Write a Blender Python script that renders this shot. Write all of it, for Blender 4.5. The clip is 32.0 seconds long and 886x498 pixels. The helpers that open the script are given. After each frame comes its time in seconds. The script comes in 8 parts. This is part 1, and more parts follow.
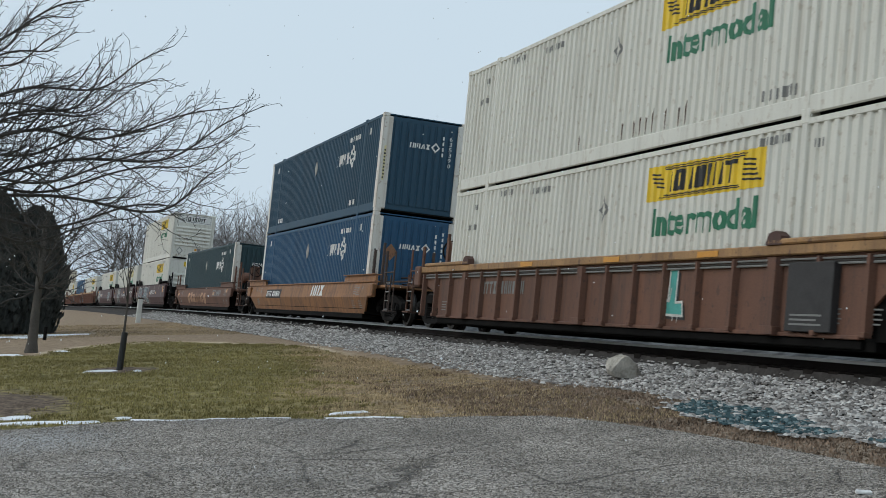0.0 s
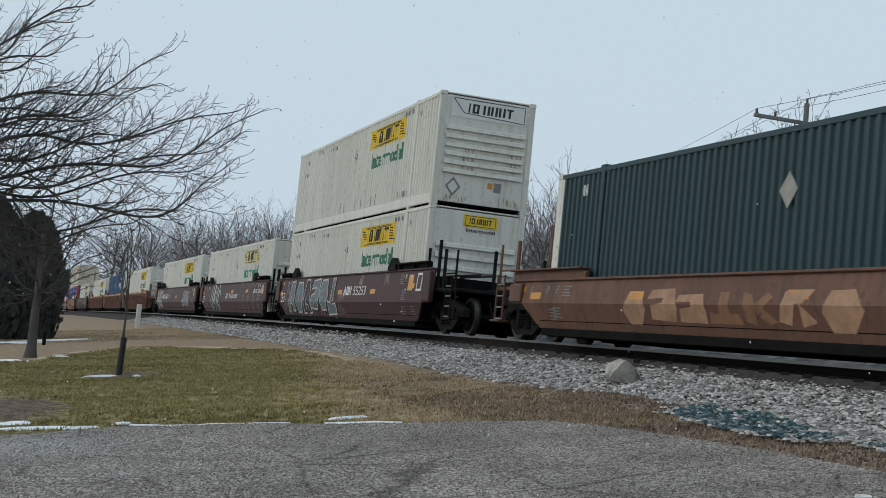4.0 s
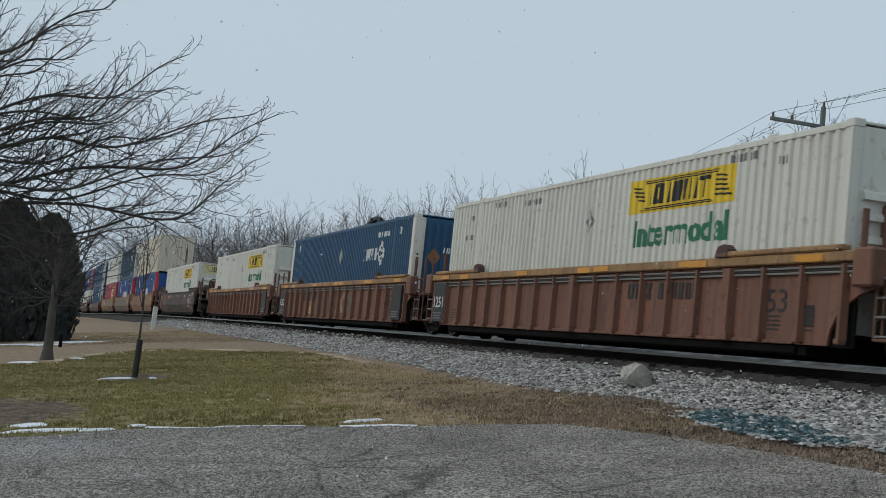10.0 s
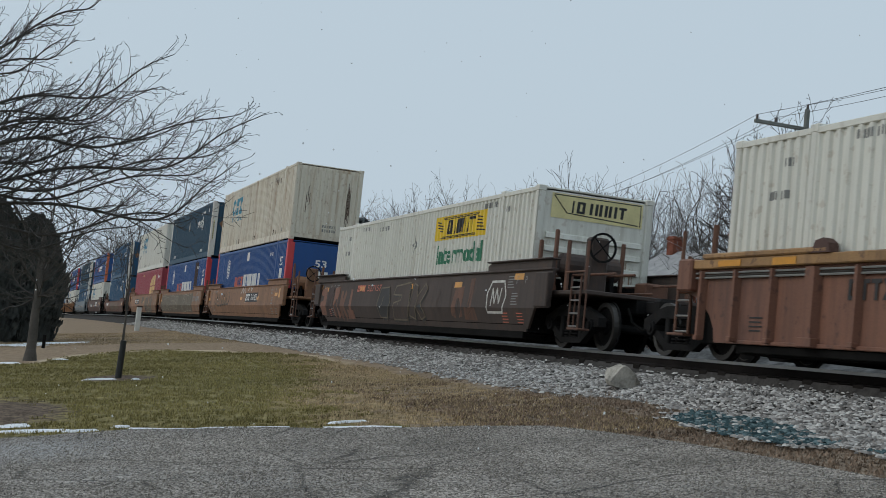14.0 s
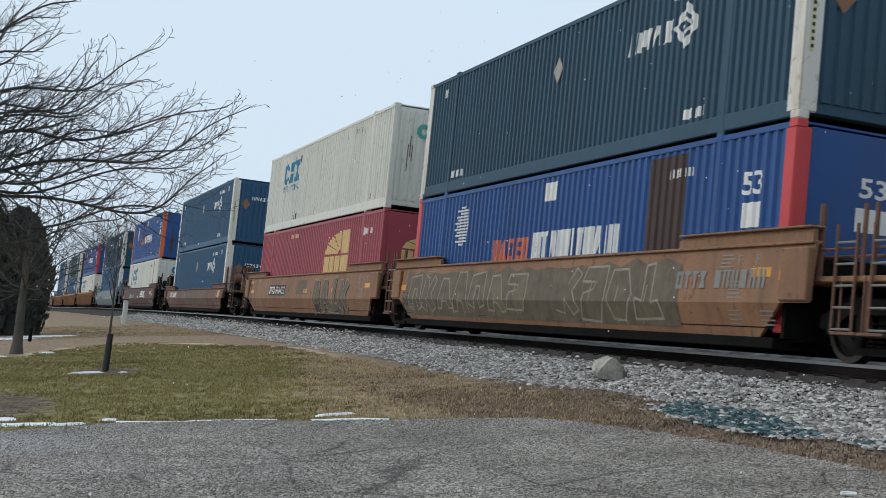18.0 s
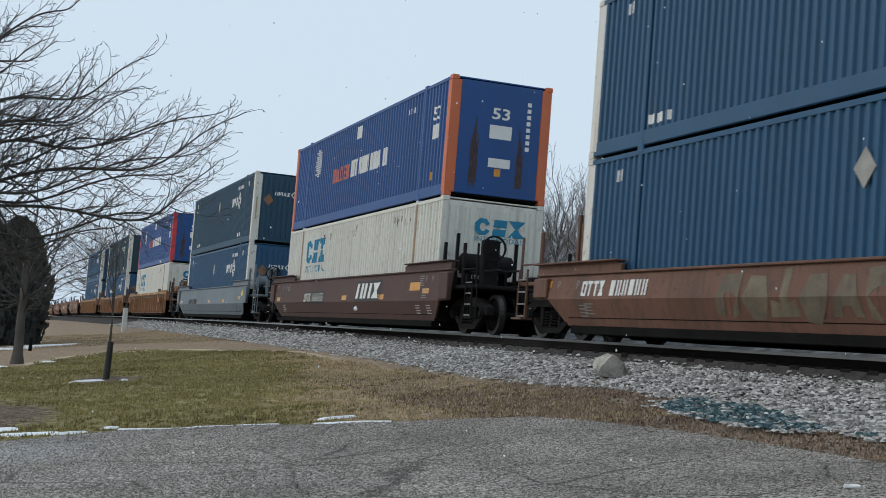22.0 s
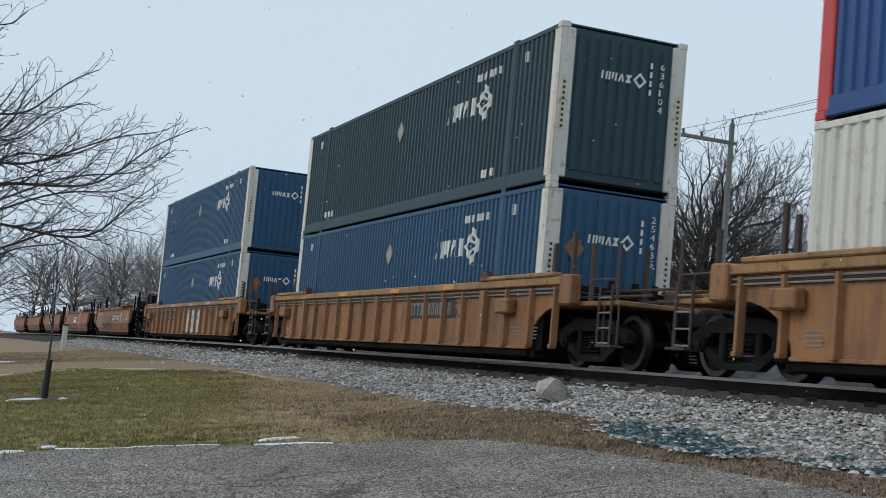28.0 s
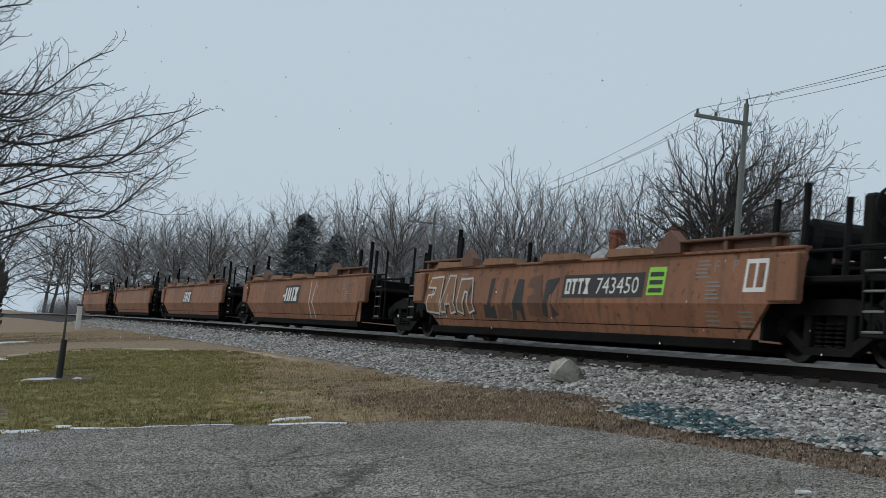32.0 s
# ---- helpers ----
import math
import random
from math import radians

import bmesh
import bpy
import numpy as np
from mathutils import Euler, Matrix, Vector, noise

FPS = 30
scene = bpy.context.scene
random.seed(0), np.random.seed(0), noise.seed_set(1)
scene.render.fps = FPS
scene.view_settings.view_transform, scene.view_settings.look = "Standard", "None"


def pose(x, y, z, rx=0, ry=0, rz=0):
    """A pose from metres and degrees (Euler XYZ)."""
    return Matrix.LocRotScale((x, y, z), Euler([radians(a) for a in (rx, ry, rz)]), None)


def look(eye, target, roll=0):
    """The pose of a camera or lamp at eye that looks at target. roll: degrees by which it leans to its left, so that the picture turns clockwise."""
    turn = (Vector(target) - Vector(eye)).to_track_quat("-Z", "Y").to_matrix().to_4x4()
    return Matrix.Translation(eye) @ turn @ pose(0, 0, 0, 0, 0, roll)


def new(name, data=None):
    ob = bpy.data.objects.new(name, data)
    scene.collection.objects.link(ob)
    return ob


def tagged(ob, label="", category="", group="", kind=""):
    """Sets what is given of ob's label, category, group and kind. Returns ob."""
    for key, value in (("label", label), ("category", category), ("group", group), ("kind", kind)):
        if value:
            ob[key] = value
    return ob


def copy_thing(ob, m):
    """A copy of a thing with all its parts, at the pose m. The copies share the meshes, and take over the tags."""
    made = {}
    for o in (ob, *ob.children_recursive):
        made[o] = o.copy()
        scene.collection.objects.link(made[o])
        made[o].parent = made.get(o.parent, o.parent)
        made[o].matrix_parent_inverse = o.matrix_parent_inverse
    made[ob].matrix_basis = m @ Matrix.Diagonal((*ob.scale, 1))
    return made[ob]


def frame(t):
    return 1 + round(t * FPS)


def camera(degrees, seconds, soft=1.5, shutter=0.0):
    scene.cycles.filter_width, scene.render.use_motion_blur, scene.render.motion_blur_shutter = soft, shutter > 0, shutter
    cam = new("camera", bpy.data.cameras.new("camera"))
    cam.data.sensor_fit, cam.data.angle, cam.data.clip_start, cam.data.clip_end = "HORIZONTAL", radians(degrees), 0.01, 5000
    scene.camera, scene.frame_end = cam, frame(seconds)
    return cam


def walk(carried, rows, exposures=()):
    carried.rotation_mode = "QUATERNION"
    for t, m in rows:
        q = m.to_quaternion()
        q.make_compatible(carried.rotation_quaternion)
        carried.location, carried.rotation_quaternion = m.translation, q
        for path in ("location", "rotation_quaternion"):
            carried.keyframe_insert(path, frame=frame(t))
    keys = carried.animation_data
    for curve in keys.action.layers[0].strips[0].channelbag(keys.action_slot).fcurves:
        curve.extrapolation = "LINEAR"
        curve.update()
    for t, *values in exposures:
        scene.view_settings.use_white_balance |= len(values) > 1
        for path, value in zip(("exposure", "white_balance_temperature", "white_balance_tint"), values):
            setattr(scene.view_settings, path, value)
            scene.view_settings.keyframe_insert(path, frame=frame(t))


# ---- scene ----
# World: x runs along the track (the train goes towards +x), z = 0 is the top of the rail.
cam = camera(37.16, 32.0, soft=0.5, shutter=0.1)
CAM = (0.0, -11.31, -0.236)
VIEW = [
    (0.0, 71.17, 3.87, -5.68),
    (0.5, 71.09, 3.88, -5.72),
    (1.0, 71.04, 3.95, -5.70),
    (1.5, 71.14, 3.99, -5.68),
    (2.0, 71.10, 4.00, -5.63),
    (2.5, 71.09, 4.05, -5.63),
    (4.5, 71.18, 4.09, -5.68),
    (5.0, 71.30, 4.08, -5.79),
    (5.5, 71.36, 4.12, -5.85),
    (6.0, 71.43, 4.13, -5.87),
    (6.5, 71.29, 4.13, -5.83),
    (7.0, 71.55, 4.07, -5.81),
    (7.5, 71.65, 4.10, -5.84),
    (8.0, 71.62, 4.12, -5.85),
    (8.5, 71.65, 4.15, -5.84),
    (9.0, 71.70, 4.15, -5.83),
    (9.5, 71.73, 4.13, -5.76),
    (10.0, 71.80, 4.15, -5.79),
    (10.5, 71.84, 4.17, -5.77),
    (11.0, 71.79, 4.17, -5.78),
    (11.5, 71.65, 4.18, -5.80),
    (12.0, 71.47, 4.19, -5.78),
    (12.5, 71.35, 4.23, -5.84),
    (13.0, 71.25, 4.25, -5.83),
    (13.5, 71.18, 4.26, -5.85),
    (15.5, 71.04, 4.32, -5.89),
    (16.0, 71.07, 4.32, -5.86),
    (16.5, 70.96, 4.24, -5.87),
    (17.0, 70.90, 4.15, -5.86),
    (17.5, 70.77, 4.07, -5.82),
    (18.0, 70.58, 4.00, -5.72),
    (18.5, 70.36, 3.96, -5.62),
    (19.0, 70.23, 3.90, -5.50),
    (19.5, 70.29, 3.89, -5.38),
    (20.0, 70.44, 3.87, -5.23),
    (20.5, 70.56, 3.88, -5.10),
    (21.0, 70.54, 3.91, -4.98),
    (21.5, 70.55, 3.92, -4.80),
    (22.0, 70.60, 4.04, -4.55),
    (22.5, 71.18, 4.13, -4.21),
    (23.0, 71.31, 4.22, -4.19),
    (23.5, 70.92, 4.34, -4.33),
    (24.0, 70.81, 4.47, -4.55),
    (24.5, 70.26, 4.64, -4.80),
    (26.5, 69.42, 5.05, -5.17),
    (27.0, 68.86, 5.03, -5.25),
    (27.5, 68.45, 5.10, -5.22),
    (28.0, 68.14, 5.20, -5.17),
    (28.5, 68.04, 5.23, -5.35),
    (29.0, 67.93, 5.18, -5.44),
    (29.5, 68.14, 4.95, -5.47),
    (30.0, 68.41, 4.79, -5.47),
    (30.5, 69.14, 4.51, -5.41),
    (31.0, 68.94, 4.44, -5.42),
    (31.5, 68.91, 4.35, -5.42),
    (32.0, 68.71, 4.31, -5.25),
]
EXPOSURES = [(0.0, 0.2, 6500, 10), (2.5, 0.18, 6500, 10), (5.0, 0.05, 6500, 10), (8.0, -0.09, 6500, 10), (13.0, -0.06, 6500, 10), (16.0, 0.07, 6500, 11), (18.0, 0.36, 6450, 11.5), (19.0, 0.35, 6450, 11.5), (21.0, 0.22, 6450, 11.5), (22.0, 0.28, 6450, 11.5), (23.0, 0.19, 6450, 11.5), (24.0, 0.23, 6450, 11.5), (27.0, 0.23, 6450, 11.5), (28.0, 0.2, 6450, 11.5), (29.0, 0.26, 6500, 10), (31.0, 0.18, 6500, 10), (32.0, -0.08, 6500, 10)]
walk(cam, [(t, pose(*CAM, 90 + pitch, roll, yaw)) for t, yaw, pitch, roll in VIEW], EXPOSURES)

# ---- world and light: a bright overcast sky with light snow ----
world = bpy.data.worlds.new("overcast_sky")
scene.world = world
world.use_nodes = True
wn, wl = world.node_tree.nodes, world.node_tree.links
sky = wn.new("ShaderNodeTexSky")
sky.sky_type = 'NISHITA'
sky.sun_disc = False
sky.sun_elevation = radians(32)
sky.sun_rotation = radians(200)
sky.air_density, sky.dust_density, sky.ozone_density = 2.0, 6.0, 1.0
cloud = wn.new("ShaderNodeMix")
cloud.data_type = 'RGBA'
cloud.inputs[0].default_value = 0.93
cloud.inputs[7].default_value = (5.95, 7.2, 8.25, 1)
wl.new(sky.outputs[0], cloud.inputs[6])
wl.new(cloud.outputs[2], wn["Background"].inputs[0])
wn["Background"].inputs[1].default_value = 0.09
sun = new("sun", bpy.data.lights.new("sun", 'SUN'))
sun.data.energy, sun.data.angle, sun.data.color = 0.7, radians(40), (1.0, 0.97, 0.93)
sun.matrix_world = look((0, 0, 30), (20 * 0.34, 20 * 0.94, 30 - 12.5))


# ---- materials ----
def shade(name, base, rough=0.7, metal=0.0, vary=0.25, scale=3.0, fine=40.0, bump=0.15, stretch=(1, 1, 1), dirt=None, dirt_amount=0.0, dirt_scale=1.2, by_object=0.0, island=0.0, noise_in="Object", streak=None, chips=None):
    """A surface with colour variation at two scales, optional dirt in patches, long upright runs and small chips, and fine relief."""
    m = bpy.data.materials.new(name)
    m.use_nodes = True
    n, l = m.node_tree.nodes, m.node_tree.links
    bsdf = n["Principled BSDF"]
    bsdf.inputs["Roughness"].default_value, bsdf.inputs["Metallic"].default_value = rough, metal
    if rough >= 0.9:
        bsdf.inputs["Specular IOR Level"].default_value = 0.12
    co = n.new("ShaderNodeTexCoord")
    mp = n.new("ShaderNodeMapping")
    mp.inputs["Scale"].default_value = stretch
    l.new(co.outputs[noise_in], mp.inputs[0])
    big, small = n.new("ShaderNodeTexNoise"), n.new("ShaderNodeTexNoise")
    big.inputs["Scale"].default_value, big.inputs["Detail"].default_value = scale, 5
    small.inputs["Scale"].default_value, small.inputs["Detail"].default_value = fine, 3
    l.new(mp.outputs[0], big.inputs[0])
    l.new(co.outputs[noise_in], small.inputs[0])
    total = n.new("ShaderNodeMath")
    total.operation = 'MULTIPLY_ADD'
    l.new(small.outputs[0], total.inputs[0])
    total.inputs[1].default_value = 0.5
    l.new(big.outputs[0], total.inputs[2])
    last = total.outputs[0]
    for amount, node, socket in ((by_object, "ShaderNodeObjectInfo", "Random"), (island, "ShaderNodeNewGeometry", "Random Per Island")):
        if amount:
            src, add = n.new(node), n.new("ShaderNodeMath")
            add.operation = 'MULTIPLY_ADD'
            l.new(src.outputs[socket], add.inputs[0])
            add.inputs[1].default_value = amount
            l.new(last, add.inputs[2])
            last = add.outputs[0]
    ramp = n.new("ShaderNodeMapRange")
    ramp.inputs[1].default_value, ramp.inputs[2].default_value = 0.5, 1.0 + by_object + island
    l.new(last, ramp.inputs[0])
    mix = n.new("ShaderNodeMix")
    mix.data_type = 'RGBA'
    lo = [c * (1 - vary) for c in base]
    hi = [min(1, c * (1 + vary)) for c in base]
    mix.inputs[6].default_value, mix.inputs[7].default_value = (*lo, 1), (*hi, 1)
    l.new(ramp.outputs[0], mix.inputs[0])
    colour = mix.outputs[2]
    if dirt:
        spots = n.new("ShaderNodeTexNoise")
        spots.inputs["Scale"].default_value, spots.inputs["Detail"].default_value, spots.inputs["Roughness"].default_value = dirt_scale, 7, 0.65
        l.new(mp.outputs[0], spots.inputs[0])
        cut = n.new("ShaderNodeMapRange")
        cut.inputs[1].default_value, cut.inputs[2].default_value = 0.66 - dirt_amount * 0.35, 0.86 - dirt_amount * 0.25
        l.new(spots.outputs[0], cut.inputs[0])
        over = n.new("ShaderNodeMix")
        over.data_type = 'RGBA'
        l.new(cut.outputs[0], over.inputs[0])
        l.new(colour, over.inputs[6])
        over.inputs[7].default_value = (*dirt, 1)
        colour = over.outputs[2]
    if streak or chips:
        shift = n.new("ShaderNodeVectorMath")
        shift.operation = 'ADD'
        own = n.new("ShaderNodeObjectInfo")
        far_off = n.new("ShaderNodeMath")
        far_off.operation = 'MULTIPLY'
        far_off.inputs[1].default_value = 37.0
        l.new(own.outputs["Random"], far_off.inputs[0])
        l.new(co.outputs["Object"], shift.inputs[0])
        l.new(far_off.outputs[0], shift.inputs[1])
    for wear, squeeze, size, detail, lo, hi in ((streak, (6.0, 6.0, 0.35), 1.0, 6, 0.5, 0.72), (chips, (1.0, 1.0, 0.8), 7.0, 8, 0.585, 0.64)):
        if wear:
            lean = n.new("ShaderNodeMapping")
            lean.inputs["Scale"].default_value = squeeze
            l.new(shift.outputs[0], lean.inputs[0])
            spots = n.new("ShaderNodeTexNoise")
            spots.inputs["Scale"].default_value, spots.inputs["Detail"].default_value, spots.inputs["Roughness"].default_value = size, detail, 0.62
            l.new(lean.outputs[0], spots.inputs[0])
            cut = n.new("ShaderNodeMapRange")
            cut.inputs[1].default_value, cut.inputs[2].default_value, cut.inputs[4].default_value = lo, hi, wear[1]
            l.new(spots.outputs[0], cut.inputs[0])
            over = n.new("ShaderNodeMix")
            over.data_type = 'RGBA'
            l.new(cut.outputs[0], over.inputs[0])
            l.new(colour, over.inputs[6])
            over.inputs[7].default_value = (*wear[0], 1)
            colour = over.outputs[2]
    l.new(colour, bsdf.inputs["Base Color"])
    if bump:
        bp = n.new("ShaderNodeBump")
        bp.inputs["Strength"].default_value, bp.inputs["Distance"].default_value = bump, 0.01
        l.new(total.outputs[0], bp.inputs["Height"])
        l.new(bp.outputs[0], bsdf.inputs["Normal"])
    return m


RUST, SOOT = (0.16, 0.075, 0.035), (0.035, 0.03, 0.027)
RUNS = (1.0, 1.0, 0.12)
M = {
    "white_box": shade("white_container_paint", (0.66, 0.65, 0.58), 0.5, vary=0.07, scale=0.8, stretch=RUNS, dirt=(0.4, 0.34, 0.25), dirt_amount=0.2, dirt_scale=2.5, bump=0.05, streak=((0.33, 0.3, 0.24), 0.4), chips=((0.3, 0.2, 0.12), 0.3)),
    "cream_box": shade("weathered_cream_paint", (0.66, 0.61, 0.5), 0.55, vary=0.1, scale=0.8, stretch=RUNS, dirt=(0.33, 0.22, 0.13), dirt_amount=0.42, dirt_scale=2.2, bump=0.06, streak=((0.36, 0.22, 0.11), 0.55), chips=((0.25, 0.14, 0.08), 0.4)),
    "navy": shade("navy_container_paint", (0.008, 0.07, 0.15), 0.55, vary=0.14, scale=0.7, stretch=RUNS, dirt=(0.026, 0.066, 0.115), dirt_amount=0.2, dirt_scale=2.0, bump=0.05, streak=((0.02, 0.075, 0.14), 0.4), chips=((0.07, 0.075, 0.08), 0.18)),
    "slate": shade("faded_dark_slate_paint", (0.013, 0.044, 0.061), 0.6, vary=0.14, scale=0.7, stretch=RUNS, dirt=(0.019, 0.043, 0.066), dirt_amount=0.2, dirt_scale=2.0, bump=0.05, streak=((0.03, 0.06, 0.075), 0.4), chips=((0.07, 0.07, 0.07), 0.18)),
    "steel": shade("dark_steel_blue_container_paint", (0.009, 0.053, 0.094), 0.6, vary=0.14, scale=0.7, stretch=RUNS, dirt=(0.022, 0.05, 0.08), dirt_amount=0.25, dirt_scale=2.0, bump=0.05, streak=((0.025, 0.065, 0.1), 0.4), chips=((0.07, 0.07, 0.07), 0.18)),
    "green_box": shade("dark_green_container_paint", (0.014, 0.044, 0.052), 0.6, vary=0.14, scale=0.7, stretch=RUNS, dirt=(0.03, 0.055, 0.058), dirt_amount=0.2, dirt_scale=2.0, bump=0.05),
    "blue": shade("royal_blue_container_paint", (0.003, 0.06, 0.225), 0.5, vary=0.14, scale=0.7, stretch=RUNS, dirt=(0.02, 0.07, 0.19), dirt_amount=0.2, dirt_scale=2.0, bump=0.05, streak=((0.012, 0.06, 0.17), 0.4), chips=((0.09, 0.075, 0.07), 0.15)),
    "crimson": shade("crimson_container_paint", (0.33, 0.05, 0.07), 0.5, vary=0.14, scale=0.7, stretch=RUNS, dirt=(0.22, 0.07, 0.07), dirt_amount=0.2, dirt_scale=2.0, bump=0.05, streak=((0.25, 0.06, 0.07), 0.4), chips=((0.16, 0.06, 0.05), 0.2)),
    "white_post": shade("white_post_paint", (0.68, 0.66, 0.6), 0.5, vary=0.08, scale=1.0, stretch=RUNS, dirt=(0.42, 0.27, 0.12), dirt_amount=0.3, dirt_scale=1.9, bump=0.05, streak=((0.35, 0.24, 0.14), 0.5), chips=((0.28, 0.15, 0.07), 0.5)),
    "red_post": shade("red_post_paint", (0.55, 0.05, 0.055), 0.5, vary=0.12, scale=1.0, bump=0.05),
    "orange_post": shade("orange_post_paint", (0.58, 0.14, 0.05), 0.5, vary=0.12, scale=1.0, dirt=(0.25, 0.1, 0.05), dirt_amount=0.12, bump=0.05),
    "orange": shade("faded_orange_steel", (0.3, 0.14, 0.055), 0.65, vary=0.3, scale=0.9, stretch=(1, 1, 0.35), dirt=(0.14, 0.07, 0.04), dirt_amount=0.52, dirt_scale=2.0, streak=((0.075, 0.04, 0.026), 0.6), chips=((0.1, 0.05, 0.032), 0.6)),
    "rust_orange": shade("rusted_orange_steel", (0.27, 0.115, 0.056), 0.68, vary=0.3, scale=0.9, stretch=(1, 1, 0.35), dirt=(0.13, 0.062, 0.038), dirt_amount=0.5, dirt_scale=1.8, streak=((0.08, 0.042, 0.03), 0.6), chips=((0.07, 0.035, 0.026), 0.8)),
    "chord": shade("worn_yellow_brown_steel", (0.33, 0.185, 0.075), 0.65, vary=0.3, scale=0.9, dirt=(0.16, 0.085, 0.045), dirt_amount=0.4, dirt_scale=1.5, streak=((0.1, 0.055, 0.035), 0.6), chips=((0.09, 0.05, 0.035), 0.7)),
    "brown": shade("rusty_brown_steel", (0.145, 0.066, 0.04), 0.7, vary=0.3, scale=0.7, stretch=(1, 1, 0.35), dirt=(0.09, 0.05, 0.035), dirt_amount=0.42, dirt_scale=1.3, streak=((0.05, 0.03, 0.024), 0.6), chips=((0.065, 0.035, 0.028), 0.6)),
    "russet": shade("russet_painted_steel", (0.195, 0.086, 0.053), 0.68, vary=0.25, scale=0.7, stretch=(1, 1, 0.35), dirt=(0.1, 0.05, 0.038), dirt_amount=0.45, dirt_scale=1.3, streak=((0.06, 0.032, 0.026), 0.55), chips=((0.07, 0.035, 0.028), 0.6)),
    "tan": shade("tan_orange_steel", (0.255, 0.128, 0.064), 0.68, vary=0.28, scale=0.7, stretch=(1, 1, 0.35), dirt=(0.16, 0.088, 0.048), dirt_amount=0.42, dirt_scale=1.3, streak=((0.1, 0.052, 0.034), 0.5), chips=((0.1, 0.045, 0.034), 0.6)),
    "maroon": shade("maroon_painted_steel", (0.056, 0.018, 0.018), 0.6, vary=0.2, scale=0.5, stretch=(1, 1, 0.35), dirt=(0.05, 0.022, 0.02), dirt_amount=0.4, dirt_scale=1.3, streak=((0.035, 0.014, 0.014), 0.5), chips=((0.11, 0.06, 0.05), 0.3)),
    "redbrown": shade("red_brown_steel", (0.074, 0.034, 0.026), 0.7, vary=0.16, scale=0.5, stretch=(1, 1, 0.35), dirt=(0.055, 0.027, 0.021), dirt_amount=0.3, dirt_scale=1.3, streak=((0.05, 0.028, 0.022), 0.5), chips=((0.15, 0.08, 0.06), 0.25)),
    "charcoal": shade("sooty_brown_steel", (0.06, 0.042, 0.035), 0.75, vary=0.25, scale=0.6, stretch=(1, 1, 0.35), dirt=(0.11, 0.06, 0.04), dirt_amount=0.25, dirt_scale=1.3, streak=((0.025, 0.02, 0.018), 0.5), chips=((0.1, 0.055, 0.035), 0.4)),
    "grey_car": shade("blue_grey_painted_steel", (0.13, 0.165, 0.185), 0.6, vary=0.14, scale=0.5, stretch=(1, 1, 0.35), dirt=(0.08, 0.08, 0.075), dirt_amount=0.16, dirt_scale=1.3, streak=((0.07, 0.075, 0.075), 0.5), chips=((0.09, 0.07, 0.055), 0.35)),
    "bogie": shade("grimy_cast_steel", (0.015, 0.0142, 0.014), 0.92, vary=0.4, scale=3, dirt=(0.035, 0.024, 0.018), dirt_amount=0.15, dirt_scale=4),
    # near-black: the shade under cars and boxes is put into this colour
    "under": shade("shade_dark_underframe", (0.008, 0.0075, 0.007), 0.95, vary=0.4, scale=2),
    "tread": shade("worn_wheel_steel", (0.06, 0.055, 0.05), 0.5, 0.6, vary=0.1),
    "rung": shade("bright_rung_steel", (0.3, 0.29, 0.28), 0.45, 0.5, vary=0.3, scale=8, dirt=(0.05, 0.035, 0.03), dirt_amount=0.4, dirt_scale=6),
    "rail": shade("dark_rail_steel", (0.016, 0.013, 0.012), 0.9, 0.0, vary=0.3, scale=2),
    "railhead": shade("bright_rail_head", (0.32, 0.31, 0.3), 0.32, 0.9, vary=0.1),
    "tie": shade("creosoted_timber", (0.016, 0.013, 0.011), 0.95, vary=0.35, scale=4, stretch=(1, 0.15, 1), by_object=0.4),
    "white_ink": shade("white_lettering", (0.72, 0.72, 0.69), 0.55, vary=0.06, bump=0),
    "grey_ink": shade("grey_lettering", (0.2, 0.2, 0.19), 0.6, vary=0.1, bump=0),
    "black_ink": shade("black_lettering", (0.02, 0.02, 0.02), 0.6, vary=0.2, bump=0),
    "green_ink": shade("green_lettering", (0.01, 0.15, 0.075), 0.55, vary=0.12, bump=0),
    "faded_green": shade("faded_green_lettering", (0.03, 0.26, 0.155), 0.6, vary=0.15, bump=0),
    "yellow": shade("yellow_sign_paint", (0.78, 0.53, 0.02), 0.5, vary=0.08, bump=0),
    "pale_yellow": shade("faded_yellow_sign_paint", (0.68, 0.6, 0.3), 0.55, vary=0.12, bump=0),
    "reflector": shade("amber_reflective_tape", (0.62, 0.27, 0.02), 0.4, vary=0.15, bump=0),
    "teal_ink": shade("teal_blue_lettering", (0.0, 0.19, 0.33), 0.5, vary=0.12, bump=0),
    "red_ink": shade("red_orange_lettering", (0.55, 0.13, 0.07), 0.5, vary=0.12, bump=0),
    "gold_ink": shade("pale_gold_lettering", (0.68, 0.47, 0.2), 0.5, vary=0.12, bump=0),
    "lime": shade("lime_green_placard", (0.28, 0.68, 0.05), 0.5, vary=0.06, bump=0),
    "spray_white": shade("white_spray_paint", (0.55, 0.54, 0.5), 0.7, vary=0.25, scale=5, bump=0),
    "spray_grey": shade("blue_grey_spray_paint", (0.14, 0.19, 0.21), 0.7, vary=0.3, scale=4, bump=0),
    "spray_dark": shade("black_spray_paint", (0.03, 0.028, 0.028), 0.7, vary=0.3, scale=4, bump=0),
    "spray_teal": shade("teal_spray_paint", (0.07, 0.33, 0.29), 0.7, vary=0.2, scale=4, bump=0),
    "spray_olive": shade("olive_spray_paint", (0.125, 0.1, 0.066), 0.7, vary=0.3, scale=4, bump=0, streak=((0.07, 0.05, 0.035), 0.6), chips=((0.16, 0.09, 0.055), 0.7)),
